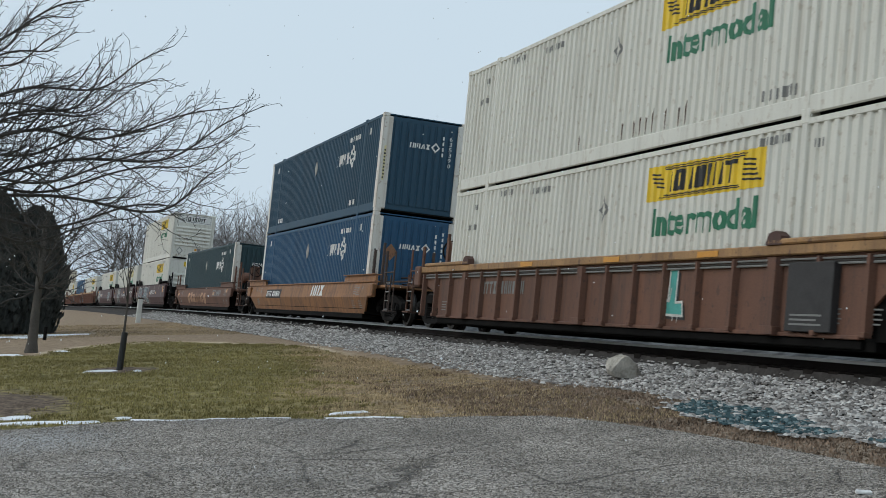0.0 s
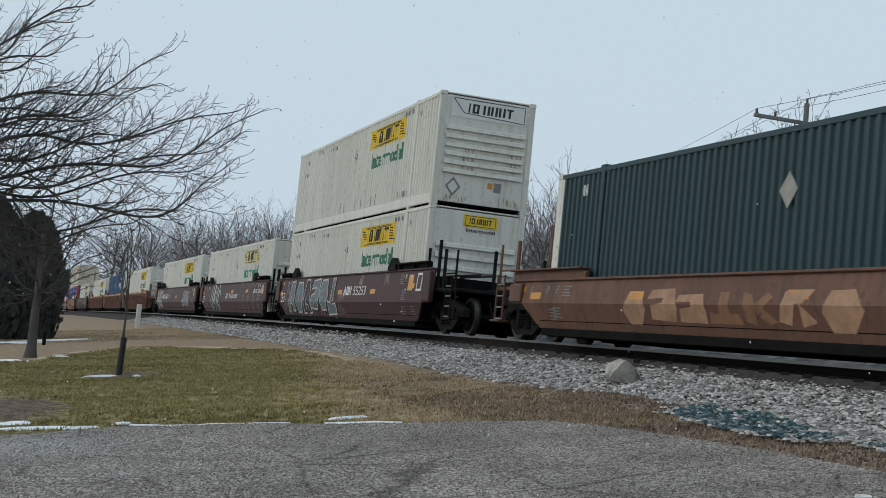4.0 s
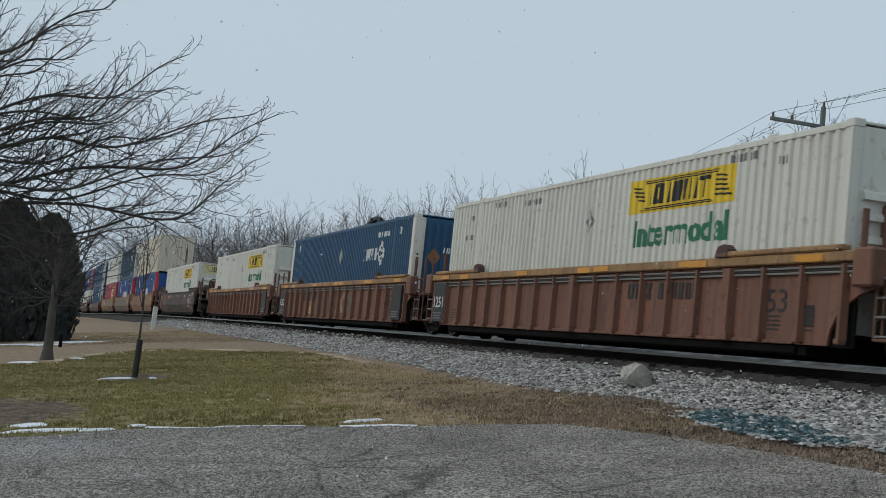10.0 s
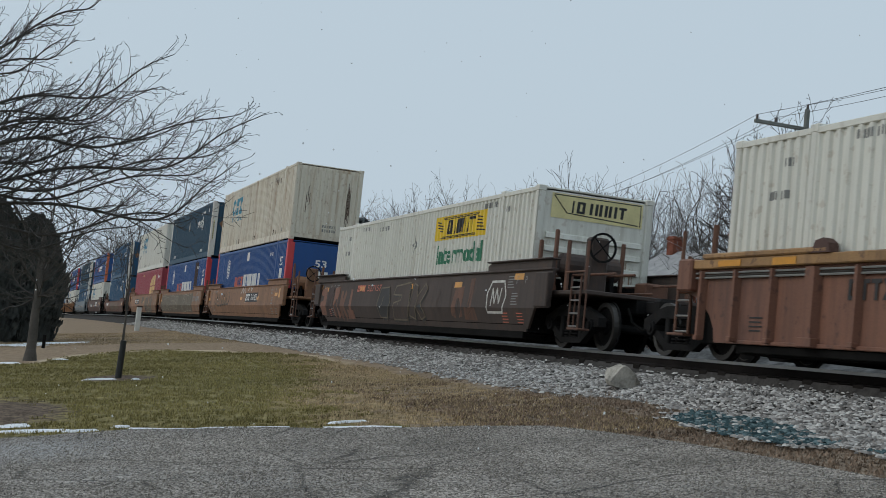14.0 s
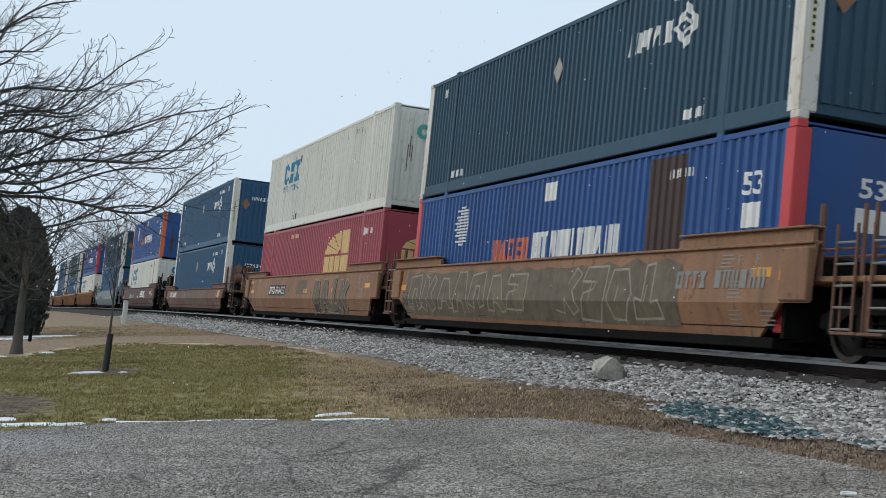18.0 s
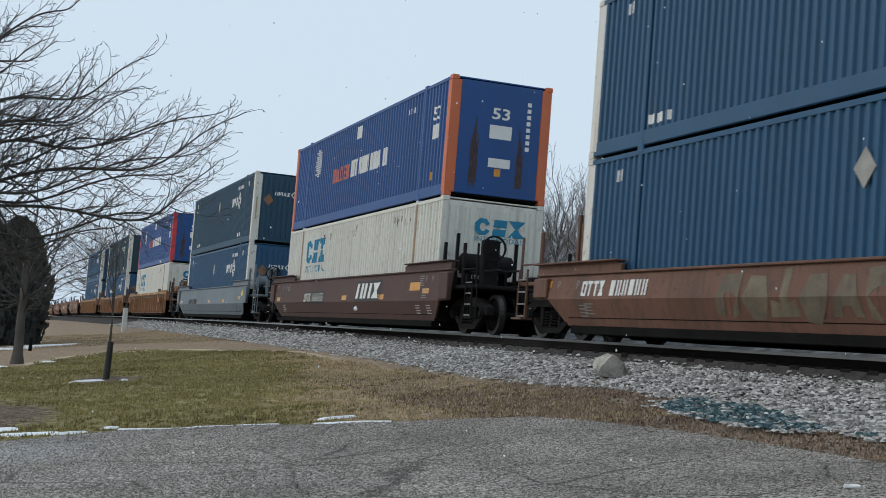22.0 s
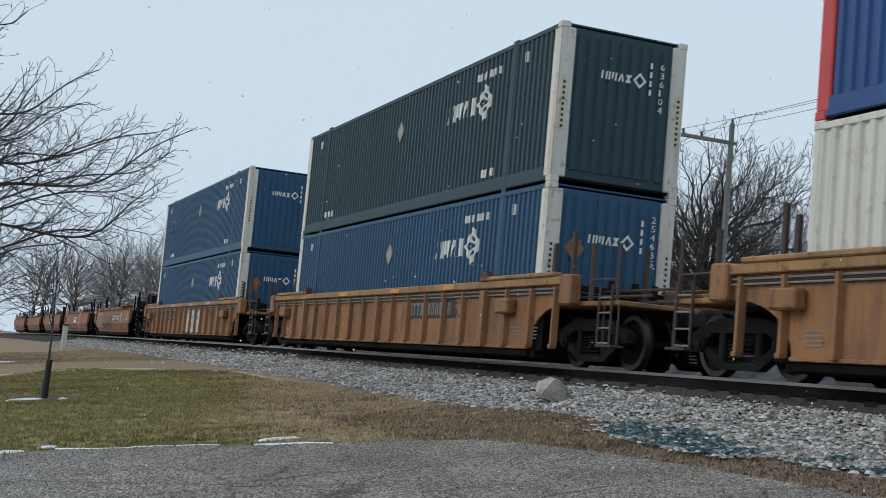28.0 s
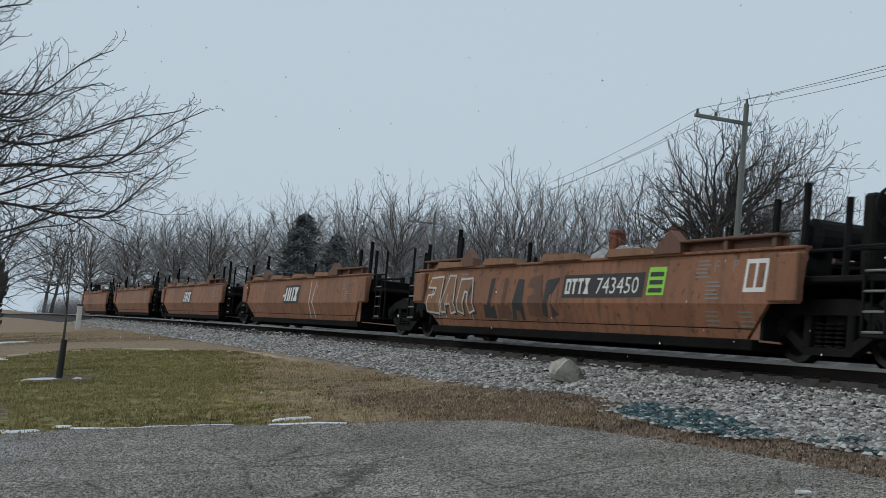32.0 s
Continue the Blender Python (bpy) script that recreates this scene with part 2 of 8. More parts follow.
    "spray_field": shade("drab_khaki_spray_paint", (0.14, 0.112, 0.072), 0.7, vary=0.35, scale=3, bump=0, streak=((0.07, 0.05, 0.035), 0.6), chips=((0.16, 0.09, 0.055), 0.7)),
    "spray_pale": shade("pale_grey_spray_paint", (0.27, 0.24, 0.19), 0.7, vary=0.3, scale=5, bump=0),
    "faded_teal": shade("faded_blue_lettering", (0.06, 0.26, 0.36), 0.6, vary=0.2, scale=3, bump=0),
    "plate": shade("weathered_placard_plate", (0.3, 0.29, 0.26), 0.6, vary=0.25, scale=4, bump=0),
    "spray_navy": shade("dark_blue_spray_paint", (0.022, 0.034, 0.05), 0.7, vary=0.3, scale=4, bump=0),
    "spray_peach": shade("peach_spray_paint", (0.38, 0.22, 0.13), 0.7, vary=0.3, scale=4, bump=0),
    "spray_red": shade("red_spray_paint", (0.36, 0.05, 0.05), 0.7, vary=0.2, scale=4, bump=0),
    "rusty_post": shade("rusty_post_paint", (0.3, 0.2, 0.13), 0.8, vary=0.3, scale=2, dirt=(0.5, 0.42, 0.32), dirt_amount=0.25, dirt_scale=3),
    "rusty_panel": shade("rust_brown_repair_panel", (0.06, 0.038, 0.034), 0.8, vary=0.3, scale=2, stretch=(1, 1, 0.12), bump=0.1),
    "rust_stain": shade("rust_stain", (0.075, 0.042, 0.026), 0.85, vary=0.4, scale=9, bump=0),
    "asphalt": None,
}


# ---- mesh building ----
class Shape:
    """Collects vertices and faces for one mesh."""

    def __init__(self):
        self.v, self.f = [], []

    def box(self, x0, x1, y0, y1, z0, z1, b=0.008):
        b = min(b, (x1 - x0) * 0.3, (y1 - y0) * 0.3, (z1 - z0) * 0.3)
        k = len(self.v)
        xs, ys, zs = (x0, x1), (y0, y1), (z0, z1)
        idx = {}
        for i in (0, 1):
            for j in (0, 1):
                for h in (0, 1):
                    sx, sy, sz = (b, -b)[i], (b, -b)[j], (b, -b)[h]
                    for axis, p in enumerate(((xs[i], ys[j] + sy, zs[h] + sz), (xs[i] + sx, ys[j], zs[h] + sz), (xs[i] + sx, ys[j] + sy, zs[h]))):
                        idx[i, j, h, axis] = len(self.v)
                        self.v.append(p)
        def q(*keys):
            self.f.append([idx[key] for key in keys])
        for i in (0, 1):
            q((i, 0, 0, 0), (i, 1, 0, 0), (i, 1, 1, 0), (i, 0, 1, 0))
            q((0, i, 0, 1), (1, i, 0, 1), (1, i, 1, 1), (0, i, 1, 1))
            q((0, 0, i, 2), (1, 0, i, 2), (1, 1, i, 2), (0, 1, i, 2))
        for i in (0, 1):
            for j in (0, 1):
                q((i, j, 0, 0), (i, j, 1, 0), (i, j, 1, 1), (i, j, 0, 1))
                q((i, 0, j, 0), (i, 1, j, 0), (i, 1, j, 2), (i, 0, j, 2))
                q((0, i, j, 1), (1, i, j, 1), (1, i, j, 2), (0, i, j, 2))
                for h in (0, 1):
                    q((i, j, h, 0), (i, j, h, 1), (i, j, h, 2))
        return self

    def tube(self, p, q, r0, r1=None, n=8, caps=True):
        r1 = r0 if r1 is None else r1
        p, q = Vector(p), Vector(q)
        d = (q - p).normalized()
        a = d.orthogonal().normalized()
        c = d.cross(a)
        k = len(self.v)
        for o, r in ((p, r0), (q, r1)):
            for i in range(n):
                t = 2 * math.pi * i / n
                self.v.append(tuple(o + (a * math.cos(t) + c * math.sin(t)) * r))
        for i in range(n):
            j = (i + 1) % n
            self.f.append((k + i, k + j, k + n + j, k + n + i))
        if caps:
            self.f.append(tuple(k + i for i in reversed(range(n))))
            self.f.append(tuple(k + n + i for i in range(n)))
        return self

    def prism(self, outline, axis, lo, hi):
        """A flat outline pushed from lo to hi along an axis; the outline holds the two other coordinates in order."""
        k, n = len(self.v), len(outline)
        for h in (lo, hi):
            for a, b in outline:
                self.v.append(((h, a, b), (a, h, b), (a, b, h))[axis])
        for i in range(n):
            j = (i + 1) % n
            self.f.append((k + i, k + j, k + n + j, k + n + i))
        self.f.append(tuple(k + i for i in range(n)))
        self.f.append(tuple(k + n + i for i in range(n)))
        return self

    def ring(self, centre, axis, r0, r1, width, n=20):
        """A solid ring (wheel rim, hand wheel) round an axis."""
        k = len(self.v)
        for i in range(n):
            t = 2 * math.pi * i / n
            for r, h in ((r0, -width / 2), (r1, -width / 2), (r1, width / 2), (r0, width / 2)):
                a, b = r * math.cos(t), r * math.sin(t)
                o = ((h, a, b), (a, h, b), (a, b, h))[axis]
                self.v.append(tuple(o[i2] + centre[i2] for i2 in range(3)))
        for i in range(n):
            j = (i + 1) % n
            for s in range(4):
                e = (s + 1) % 4
                self.f.append((k + 4 * i + s, k + 4 * j + s, k + 4 * j + e, k + 4 * i + e))
        return self

    def mesh(self, name, material=None, smooth=False):
        me = bpy.data.meshes.new(name)
        me.from_pydata(self.v, [], self.f)
        bm = bmesh.new()
        bm.from_mesh(me)
        bmesh.ops.recalc_face_normals(bm, faces=bm.faces)
        bm.to_mesh(me)
        bm.free()
        if material:
            me.materials.append(material)
        if smooth:
            me.polygons.foreach_set("use_smooth", [True] * len(me.polygons))
        return me


CACHE = {}


def shared(key, make):
    """The mesh under that key, made once."""
    if key not in CACHE:
        CACHE[key] = make()
    return CACHE[key]


def part(name, mesh, parent, label="", at=(0, 0, 0), turn=0.0):
    ob = new(name, mesh)
    ob.parent = parent
    if any(at) or turn:
        ob.matrix_basis = pose(*at, 0, 0, turn)
    if label:
        tagged(ob, label)
    if name in TINY:
        tagged(ob, kind="stuff")
    return ob


# marks of many small pieces that stay together
TINY = ("number_mark", "stencil", "graffiti", "sign_mark", "clearance_label", "end_sign_mark", "rust_run", "placard_writing", "graffiti_outline", "graffiti_shadow", "spring", "side_logo", "end_logo", "emblem", "logo", "reflector")


def thing(name, label, category, group="", kind="", mesh=None, at=None):
    ob = new(name, mesh)
    if mesh is None:
        ob.empty_display_size = 0.2
    tagged(ob, label, category, group, kind)
    if at is not None:
        ob.matrix_basis = at
    return ob


def bulk(name, verts, faces, material, smooth=False):
    """A large mesh from arrays."""
    me = bpy.data.meshes.new(name)
    me.from_pydata(verts, [], faces)
    me.materials.append(material)
    if smooth:
        me.polygons.foreach_set("use_smooth", [True] * len(me.polygons))
    return me


# ---- flat marks that lie on a shaped side ----
def letters(text, width, height, bold=0.0):
    """The outline of a word as a flat bmesh that fills width x height, from (0, 0)."""
    cu = bpy.data.curves.new("letters", 'FONT')
    cu.body, cu.offset, cu.resolution_u = text, bold, 2
    ob = bpy.data.objects.new("letters", cu)
    scene.collection.objects.link(ob)
    me = bpy.data.meshes.new_from_object(ob.evaluated_get(bpy.context.evaluated_depsgraph_get()))
    bpy.data.objects.remove(ob)
    bm = bmesh.new()
    bm.from_mesh(me)
    xs = [v.co.x for v in bm.verts]
    ys = [v.co.y for v in bm.verts]
    sx, sy = width / (max(xs) - min(xs)), height / (max(ys) - min(ys))
    x0, y0 = min(xs), min(ys)
    for v in bm.verts:
        v.co = ((v.co.x - x0) * sx, (v.co.y - y0) * sy, 0)
    return bm


def patches(polys):
    """Flat polygons as a bmesh."""
    bm = bmesh.new()
    for poly in polys:
        bm.faces.new([bm.verts.new((a, b, 0)) for a, b in poly])
    return bm


def rect(x0, x1, z0, z1):
    return [(x0, z0), (x1, z0), (x1, z1), (x0, z1)]


def stroke(points, w):
    """A band of width w along a polyline."""
    out = []
    for (ax, az), (bx, bz) in zip(points, points[1:]):
        dx, dz = bx - ax, bz - az
        d = math.hypot(dx, dz) or 1
        ox, oz = -dz / d * w / 2, dx / d * w / 2
        ex, ez = dx / d * w * 0.3, dz / d * w * 0.3
        out.append([(ax + ox - ex, az + oz - ez), (ax - ox - ex, az - oz - ez), (bx - ox + ex, bz - oz + ez), (bx + ox + ex, bz + oz + ez)])
    return out


def lay(bm, at, surface, cuts_x=(), cuts_z=(), lift=0.004):
    """Puts a flat bmesh at (x, z) on a side whose depth is surface(x, z), cut where the side folds; the side faces -y."""
    for v in bm.verts:
        v.co = (v.co.x + at[0], 0, v.co.y + at[1])
    lo = min(v.co.x for v in bm.verts), min(v.co.z for v in bm.verts)
    hi = max(v.co.x for v in bm.verts), max(v.co.z for v in bm.verts)
    for axis, cuts in ((0, cuts_x), (1, cuts_z)):
        no = (1, 0, 0) if axis == 0 else (0, 0, 1)
        for c in cuts:
            if lo[axis] < c < hi[axis]:
                co = (c, 0, 0) if axis == 0 else (0, 0, c)
                bmesh.ops.bisect_plane(bm, geom=bm.verts[:] + bm.edges[:] + bm.faces[:], plane_co=co, plane_no=no, dist=1e-5)
    for v in bm.verts:
        v.co.y = -surface(v.co.x, v.co.z) - lift
    # loose pieces lie a hair above one another
    seen, layer = set(), 0
    for start in bm.verts:
        if start in seen:
            continue
        group, seen_now = [start], {start}
        while group:
            here = group.pop()
            for e in here.link_edges:
                o = e.other_vert(here)
                if o not in seen_now:
                    seen_now.add(o)
                    group.append(o)
        for o in seen_now:
            o.co.y -= 0.0004 * (layer % 10)
        seen |= seen_now
        layer += 1
    return bm


def to_mesh(bm, name, material, flip=True):
    me = bpy.data.meshes.new(name)
    bm.to_mesh(me)
    bm.free()
    me.materials.append(material)
    return me


# ---- ground, track and road ----
def grade(x):
    """The fall of the line towards the far west."""
    d = max(0.0, -20.0 - x)
    return -3.0e-5 * min(d, 180.0) ** 2 - 0.004 * max(0.0, min(d, 420.0) - 180.0)


def lie(x, y):
    """Height of the natural ground."""
    if y < -12.5:
        z = -1.83 + 0.02 * max(-12.0, y + 12.5)
    elif y < -3.05:
        z = -1.686 + 0.12 * (y + 11.31)
    elif y < 3.2:
        z = -0.695
    else:
        z = -0.695 - 0.12 * min(y - 3.2, 2.5) + 0.13 * max(0.0, min(y - 5.7, 6.5))
    return z + grade(x)


def roll_noise(x, y, s, a):
    return a * noise.noise((x * s, y * s, 3.1))


def ground_height(x, y):
    bumps = roll_noise(x, y, 0.35, 0.05) + roll_noise(x, y, 1.3, 0.018)
    if y > -3.3 or (x > -15.5 and y < -4):
        bumps *= 0.2
    return lie(x, y) + bumps


def grid_lines(spans):
    out = []
    for a, b, step in spans:
        n = max(1, round((b - a) / step))
        out += [a + (b - a) * i / n for i in range(n)]
    return out + [spans[-1][1]]


def field(name, xs, ys, height, material):
    v = [(x, y, height(x, y)) for x in xs for y in ys]
    n = len(ys)
    f = [(i * n + j, (i + 1) * n + j, (i + 1) * n + j + 1, i * n + j + 1) for i in range(len(xs) - 1) for j in range(n - 1)]
    return bulk(name, v, f, material, True)


def grass_material():
    m = shade("winter_lawn_soil", (0.14, 0.11, 0.055), 0.95, vary=0.3, scale=0.5, fine=14, bump=0.6, noise_in="Generated")
    n, l = m.node_tree.nodes, m.node_tree.links
    bsdf = n["Principled BSDF"]
    geo = n.new("ShaderNodeNewGeometry")
    sep = n.new("ShaderNodeSeparateXYZ")
    l.new(geo.outputs["Position"], sep.inputs[0])
    def noise_node(scale, detail=6):
        t = n.new("ShaderNodeTexNoise")
        t.inputs["Scale"].default_value, t.inputs["Detail"].default_value = scale, detail
        l.new(geo.outputs["Position"], t.inputs[0])
        return t.outputs[0]
    def mixed(fac, a, b):
        x = n.new("ShaderNodeMix")
        x.data_type = 'RGBA'
        l.new(fac, x.inputs[0])
        for s, c in ((6, a), (7, b)):
            if isinstance(c, tuple):
                x.inputs[s].default_value = (*c, 1)
            else:
                l.new(c, x.inputs[s])
        return x.outputs[2]
    def ranged(src, lo, hi):
        r = n.new("ShaderNodeMapRange")
        if lo > hi:
            lo, hi, r.inputs[3].default_value, r.inputs[4].default_value = hi, lo, 1.0, 0.0
        r.inputs[1].default_value, r.inputs[2].default_value = lo, hi
        l.new(src, r.inputs[0])
        return r.outputs[0]
    def plus(a, b, k):
        r = n.new("ShaderNodeMath")
        r.operation = 'MULTIPLY_ADD'
        l.new(b, r.inputs[0])
        r.inputs[1].default_value = k
        l.new(a, r.inputs[2])
        return r.outputs[0]
    blade, patch, wide = noise_node(26, 4), noise_node(1.1), noise_node(0.22, 3)
    tuft = noise_node(7, 4)
    def calc(op, a, b=None, c=None):
        r = n.new("ShaderNodeMath")
        r.operation = op
        for i, q in enumerate((a, b, c)):
            if q is None:
                continue
            if isinstance(q, (int, float)):
                r.inputs[i].default_value = q
            else:
                l.new(q, r.inputs[i])
        return r.outputs[0]
    X, Y = sep.outputs[0], sep.outputs[1]
    mottle = calc('ADD', calc('MULTIPLY', blade, 0.5), calc('MULTIPLY', tuft, 0.5))
    green = mixed(ranged(mottle, 0.36, 0.64), (0.07, 0.062, 0.024), (0.32, 0.265, 0.115))
    straw = mixed(ranged(mottle, 0.36, 0.64), (0.13, 0.085, 0.045), (0.43, 0.31, 0.17))
    tan = mixed(ranged(mottle, 0.36, 0.64), (0.17, 0.12, 0.078), (0.36, 0.27, 0.185))
    # straw towards the track, green lawn nearer the lot
    line = calc('ADD', calc('MULTIPLY_ADD', X, 0.2, 10.4), Y)
    line = plus(line, calc('SUBTRACT', patch, 0.5), 3.2)
    col = mixed(ranged(line, -0.9, 0.7), green, straw)
    # the mown lawn ends westward in a rounded edge with a pale worn line; dormant tan turf lies beyond
    west = calc('MAXIMUM', calc('SUBTRACT', -31.0, X), 0.0)
    over = calc('ADD', Y, 7.0)
    under = calc('MULTIPLY', calc('MULTIPLY', over, -1.0), calc('MINIMUM', west, 1.0))
    high = calc('DIVIDE', calc('MAXIMUM', over, under), 3.2)
    ring = calc('SQRT', calc('ADD', calc('POWER', calc('DIVIDE', west, 6.8), 2.0), calc('POWER', calc('MAXIMUM', high, 0.0), 2.0)))
    ring = plus(ring, calc('SUBTRACT', patch, 0.5), 0.22)
    col = mixed(ranged(ring, 0.93, 1.0), col, tan)
    edge = calc('MULTIPLY', ranged(ring, 0.93, 0.99), ranged(ring, 1.07, 1.0))
    edge = calc('MULTIPLY', edge, ranged(X, -27.0, -31.0))
    col = mixed(calc('MULTIPLY', edge, 0.9), col, (0.55, 0.45, 0.32))
    litter = mixed(ranged(mottle, 0.36, 0.62), (0.065, 0.05, 0.04), (0.32, 0.25, 0.185))
    leaf = mixed(ranged(noise_node(5, 5), 0.42, 0.56), col, litter)
    col2 = mixed(ranged(plus(X, patch, 5.0), -21.5, -15.5), col, mixed(ranged(line, 0.0, 1.2), col, leaf))
    # bare soil and litter along the north edge of the lot, and round the young tree and the west corner
    north = plus(Y, patch, 1.6)
    east = mixed(ranged(plus(X, patch, 3.0), -17.0, -13.5), col2, litter)
    col2 = mixed(ranged(north, -5.2, -4.3), col2, east)
    mulch = mixed(ranged(mottle, 0.38, 0.62), (0.045, 0.032, 0.024), (0.2, 0.15, 0.11))
    for cx, cy, rx, ry in ((-25.0, -9.0, 0.95, 0.75), (-18.2, -11.2, 2.6, 1.1)):
        dx, dy = calc('DIVIDE', calc('ADD', X, -cx), rx), calc('DIVIDE', calc('ADD', Y, -cy), ry)
        far_off = plus(calc('ADD', calc('MULTIPLY', dx, dx), calc('MULTIPLY', dy, dy)), calc('SUBTRACT', tuft, 0.5), 2.2)
        col2 = mixed(ranged(far_off, 1.1, 0.5), col2, mulch)
    l.new(col2, bsdf.inputs["Base Color"])
    return m


M["lawn"] = grass_material()
xs = grid_lines([(-1500, -300, 120), (-300, -100, 20), (-100, -60, 4), (-60, -14, 0.6), (-14, 12, 1.0), (12, 120, 18), (120, 1200, 180)])
ys = grid_lines([(-1200, -120, 180), (-120, -20, 20), (-20, -12.5, 1.5), (-12.5, -2.9, 0.4), (-2.9, 3.5, 0.8), (3.5, 16, 0.8), (16, 120, 13), (120, 1400, 160)])
thing("ground", "winter lawn of short green and straw-coloured grass sloping up to the tracks", "ground", kind="structure", mesh=field("ground", xs, ys, ground_height, M["lawn"]))


# asphalt lot
def asphalt_material():
    m = shade("weathered_asphalt", (0.205, 0.186, 0.166), 0.95, vary=0.4, scale=0.8, fine=60, bump=0.5)
    n, l = m.node_tree.nodes, m.node_tree.links
    bsdf = n["Principled BSDF"]
    geo = n.new("ShaderNodeNewGeometry")
    vor = n.new("ShaderNodeTexVoronoi")
    vor.inputs["Scale"].default_value = 55
    l.new(geo.outputs["Position"], vor.inputs[0])
    wide = n.new("ShaderNodeTexNoise")
    wide.inputs["Scale"].default_value, wide.inputs["Detail"].default_value = 0.5, 5
    l.new(geo.outputs["Position"], wide.inputs[0])
    old = bsdf.inputs["Base Color"].links[0].from_socket
    chip = n.new("ShaderNodeMapRange")
    chip.inputs[1].default_value, chip.inputs[2].default_value, chip.inputs[3].default_value, chip.inputs[4].default_value = 0.2, 0.8, 0.12, 2.3
    l.new(vor.outputs["Color"], chip.inputs[0])
    mul = n.new("ShaderNodeMix")
    mul.data_type, mul.blend_type = 'RGBA', 'MULTIPLY'
    mul.inputs[0].default_value = 0.9
    l.new(old, mul.inputs[6])
    l.new(chip.outputs[0], mul.inputs[7])
    l.new(mul.outputs[2], bsdf.inputs["Base Color"])
    # fine cracks, and a pale sky reflection painted in near the west corner
    cell = n.new("ShaderNodeTexVoronoi")
    cell.feature = 'DISTANCE_TO_EDGE'
    cell.inputs["Scale"].default_value = 1.1
    warp = n.new("ShaderNodeMix")
    warp.data_type = 'RGBA'
    warp.inputs[0].default_value = 0.35
    l.new(geo.outputs["Position"], warp.inputs[6])
    l.new(wide.outputs["Color"], warp.inputs[7])
    l.new(warp.outputs[2], cell.inputs[0])
    crack = n.new("ShaderNodeMapRange")
    crack.inputs[1].default_value, crack.inputs[2].default_value, crack.inputs[3].default_value, crack.inputs[4].default_value = 0.004, 0.02, 0.18, 1.0
    l.new(cell.outputs["Distance"], crack.inputs[0])
    some = n.new("ShaderNodeMapRange")
    some.inputs[1].default_value, some.inputs[2].default_value, some.inputs[4].default_value = 0.4, 0.55, 0.9
    l.new(wide.outputs[0], some.inputs[0])
    split = n.new("ShaderNodeMix")
    split.data_type, split.blend_type = 'RGBA', 'MULTIPLY'
    l.new(some.outputs[0], split.inputs[0])
    l.new(mul.outputs[2], split.inputs[6])
    l.new(crack.outputs[0], split.inputs[7])
    away = n.new("ShaderNodeVectorMath")
    away.operation = 'DISTANCE'
    away.inputs[1].default_value = (-13.2, -10.9, -1.6)
    l.new(geo.outputs["Position"], away.inputs[0])
    near = n.new("ShaderNodeMapRange")
    near.inputs[1].default_value, near.inputs[2].default_value, near.inputs[3].default_value, near.inputs[4].default_value = 0.1, 1.3, 1.0, 0.0
    l.new(away.outputs["Value"], near.inputs[0])
    part_of = n.new("ShaderNodeMath")
    part_of.operation = 'MULTIPLY'
    l.new(near.outputs[0], part_of.inputs[0])
    l.new(wide.outputs[0], part_of.inputs[1])
    sky_sheen = n.new("ShaderNodeMix")
    sky_sheen.data_type = 'RGBA'
    sky_sheen.inputs[7].default_value = (0.5, 0.51, 0.52, 1)
    l.new(part_of.outputs[0], sky_sheen.inputs[0])
    l.new(split.outputs[2], sky_sheen.inputs[6])
    l.new(sky_sheen.outputs[2], bsdf.inputs["Base Color"])
    # damp, smoother stretches
    damp = n.new("ShaderNodeMapRange")
    damp.inputs[1].default_value, damp.inputs[2].default_value, damp.inputs[3].default_value, damp.inputs[4].default_value = 0.52, 0.66, 0.88, 0.5
    l.new(wide.outputs[0], damp.inputs[0])
    l.new(damp.outputs[0], bsdf.inputs["Roughness"])
    return m


M["asphalt"] = asphalt_material()
EDGE = [(-30.0, -14.2), (-10.9, -14.6), (-9.8, -14.8), (-8.6, -14.5), (-7.5, -14.0), (-6.5, -13.7), (-5.5, -13.3), (-5.2, -12.4), (-5.0, -11.4), (-4.9, -10.4), (-4.82, -8.9), (-4.76, -5.0), (-4.7, 6.0)]


def lot_edge(y):
    """The lot's west edge at that y."""
    for (y0, x0), (y1, x1) in zip(EDGE, EDGE[1:]):
        if y0 <= y <= y1:
            return x0 + (x1 - x0) * (y - y0) / (y1 - y0) + 0.12 * noise.noise((y * 1.7, 0.3, 0)) + 0.05 * noise.noise((y * 6, 0.7, 0))
    return EDGE[-1][1]


lot_y = grid_lines([(-30, -13, 2.0), (-13, -5.4, 0.18), (-5.4, -4.7, 0.05)])
v, f = [], []
COLS = 46
for y in lot_y:
    x0 = lot_edge(y)
    for i in range(COLS):
        x = x0 + (26 - x0) * (i / (COLS - 1)) ** 1.6
        drop = -0.05 if i == 0 else 0.0
        v.append((x, y, lie(x, y) + 0.03 + drop + roll_noise(x, y, 0.5, 0.008)))
for j in range(len(lot_y) - 1):
    for i in range(COLS - 1):
        a = j * COLS + i
        f.append((a, a + 1, a + COLS + 1, a + COLS))
thing("road", "worn grey asphalt lot with damp patches and exposed aggregate", "road", kind="structure", mesh=bulk("road", v, f, M["asphalt"], True))

# ballast bed
# dark bed tone puts the shade between the stones into the colour
M["ballast"] = shade("gap_shade_ballast", (0.055, 0.05, 0.046), 0.95, vary=0.4, scale=6, fine=25, bump=1.0)


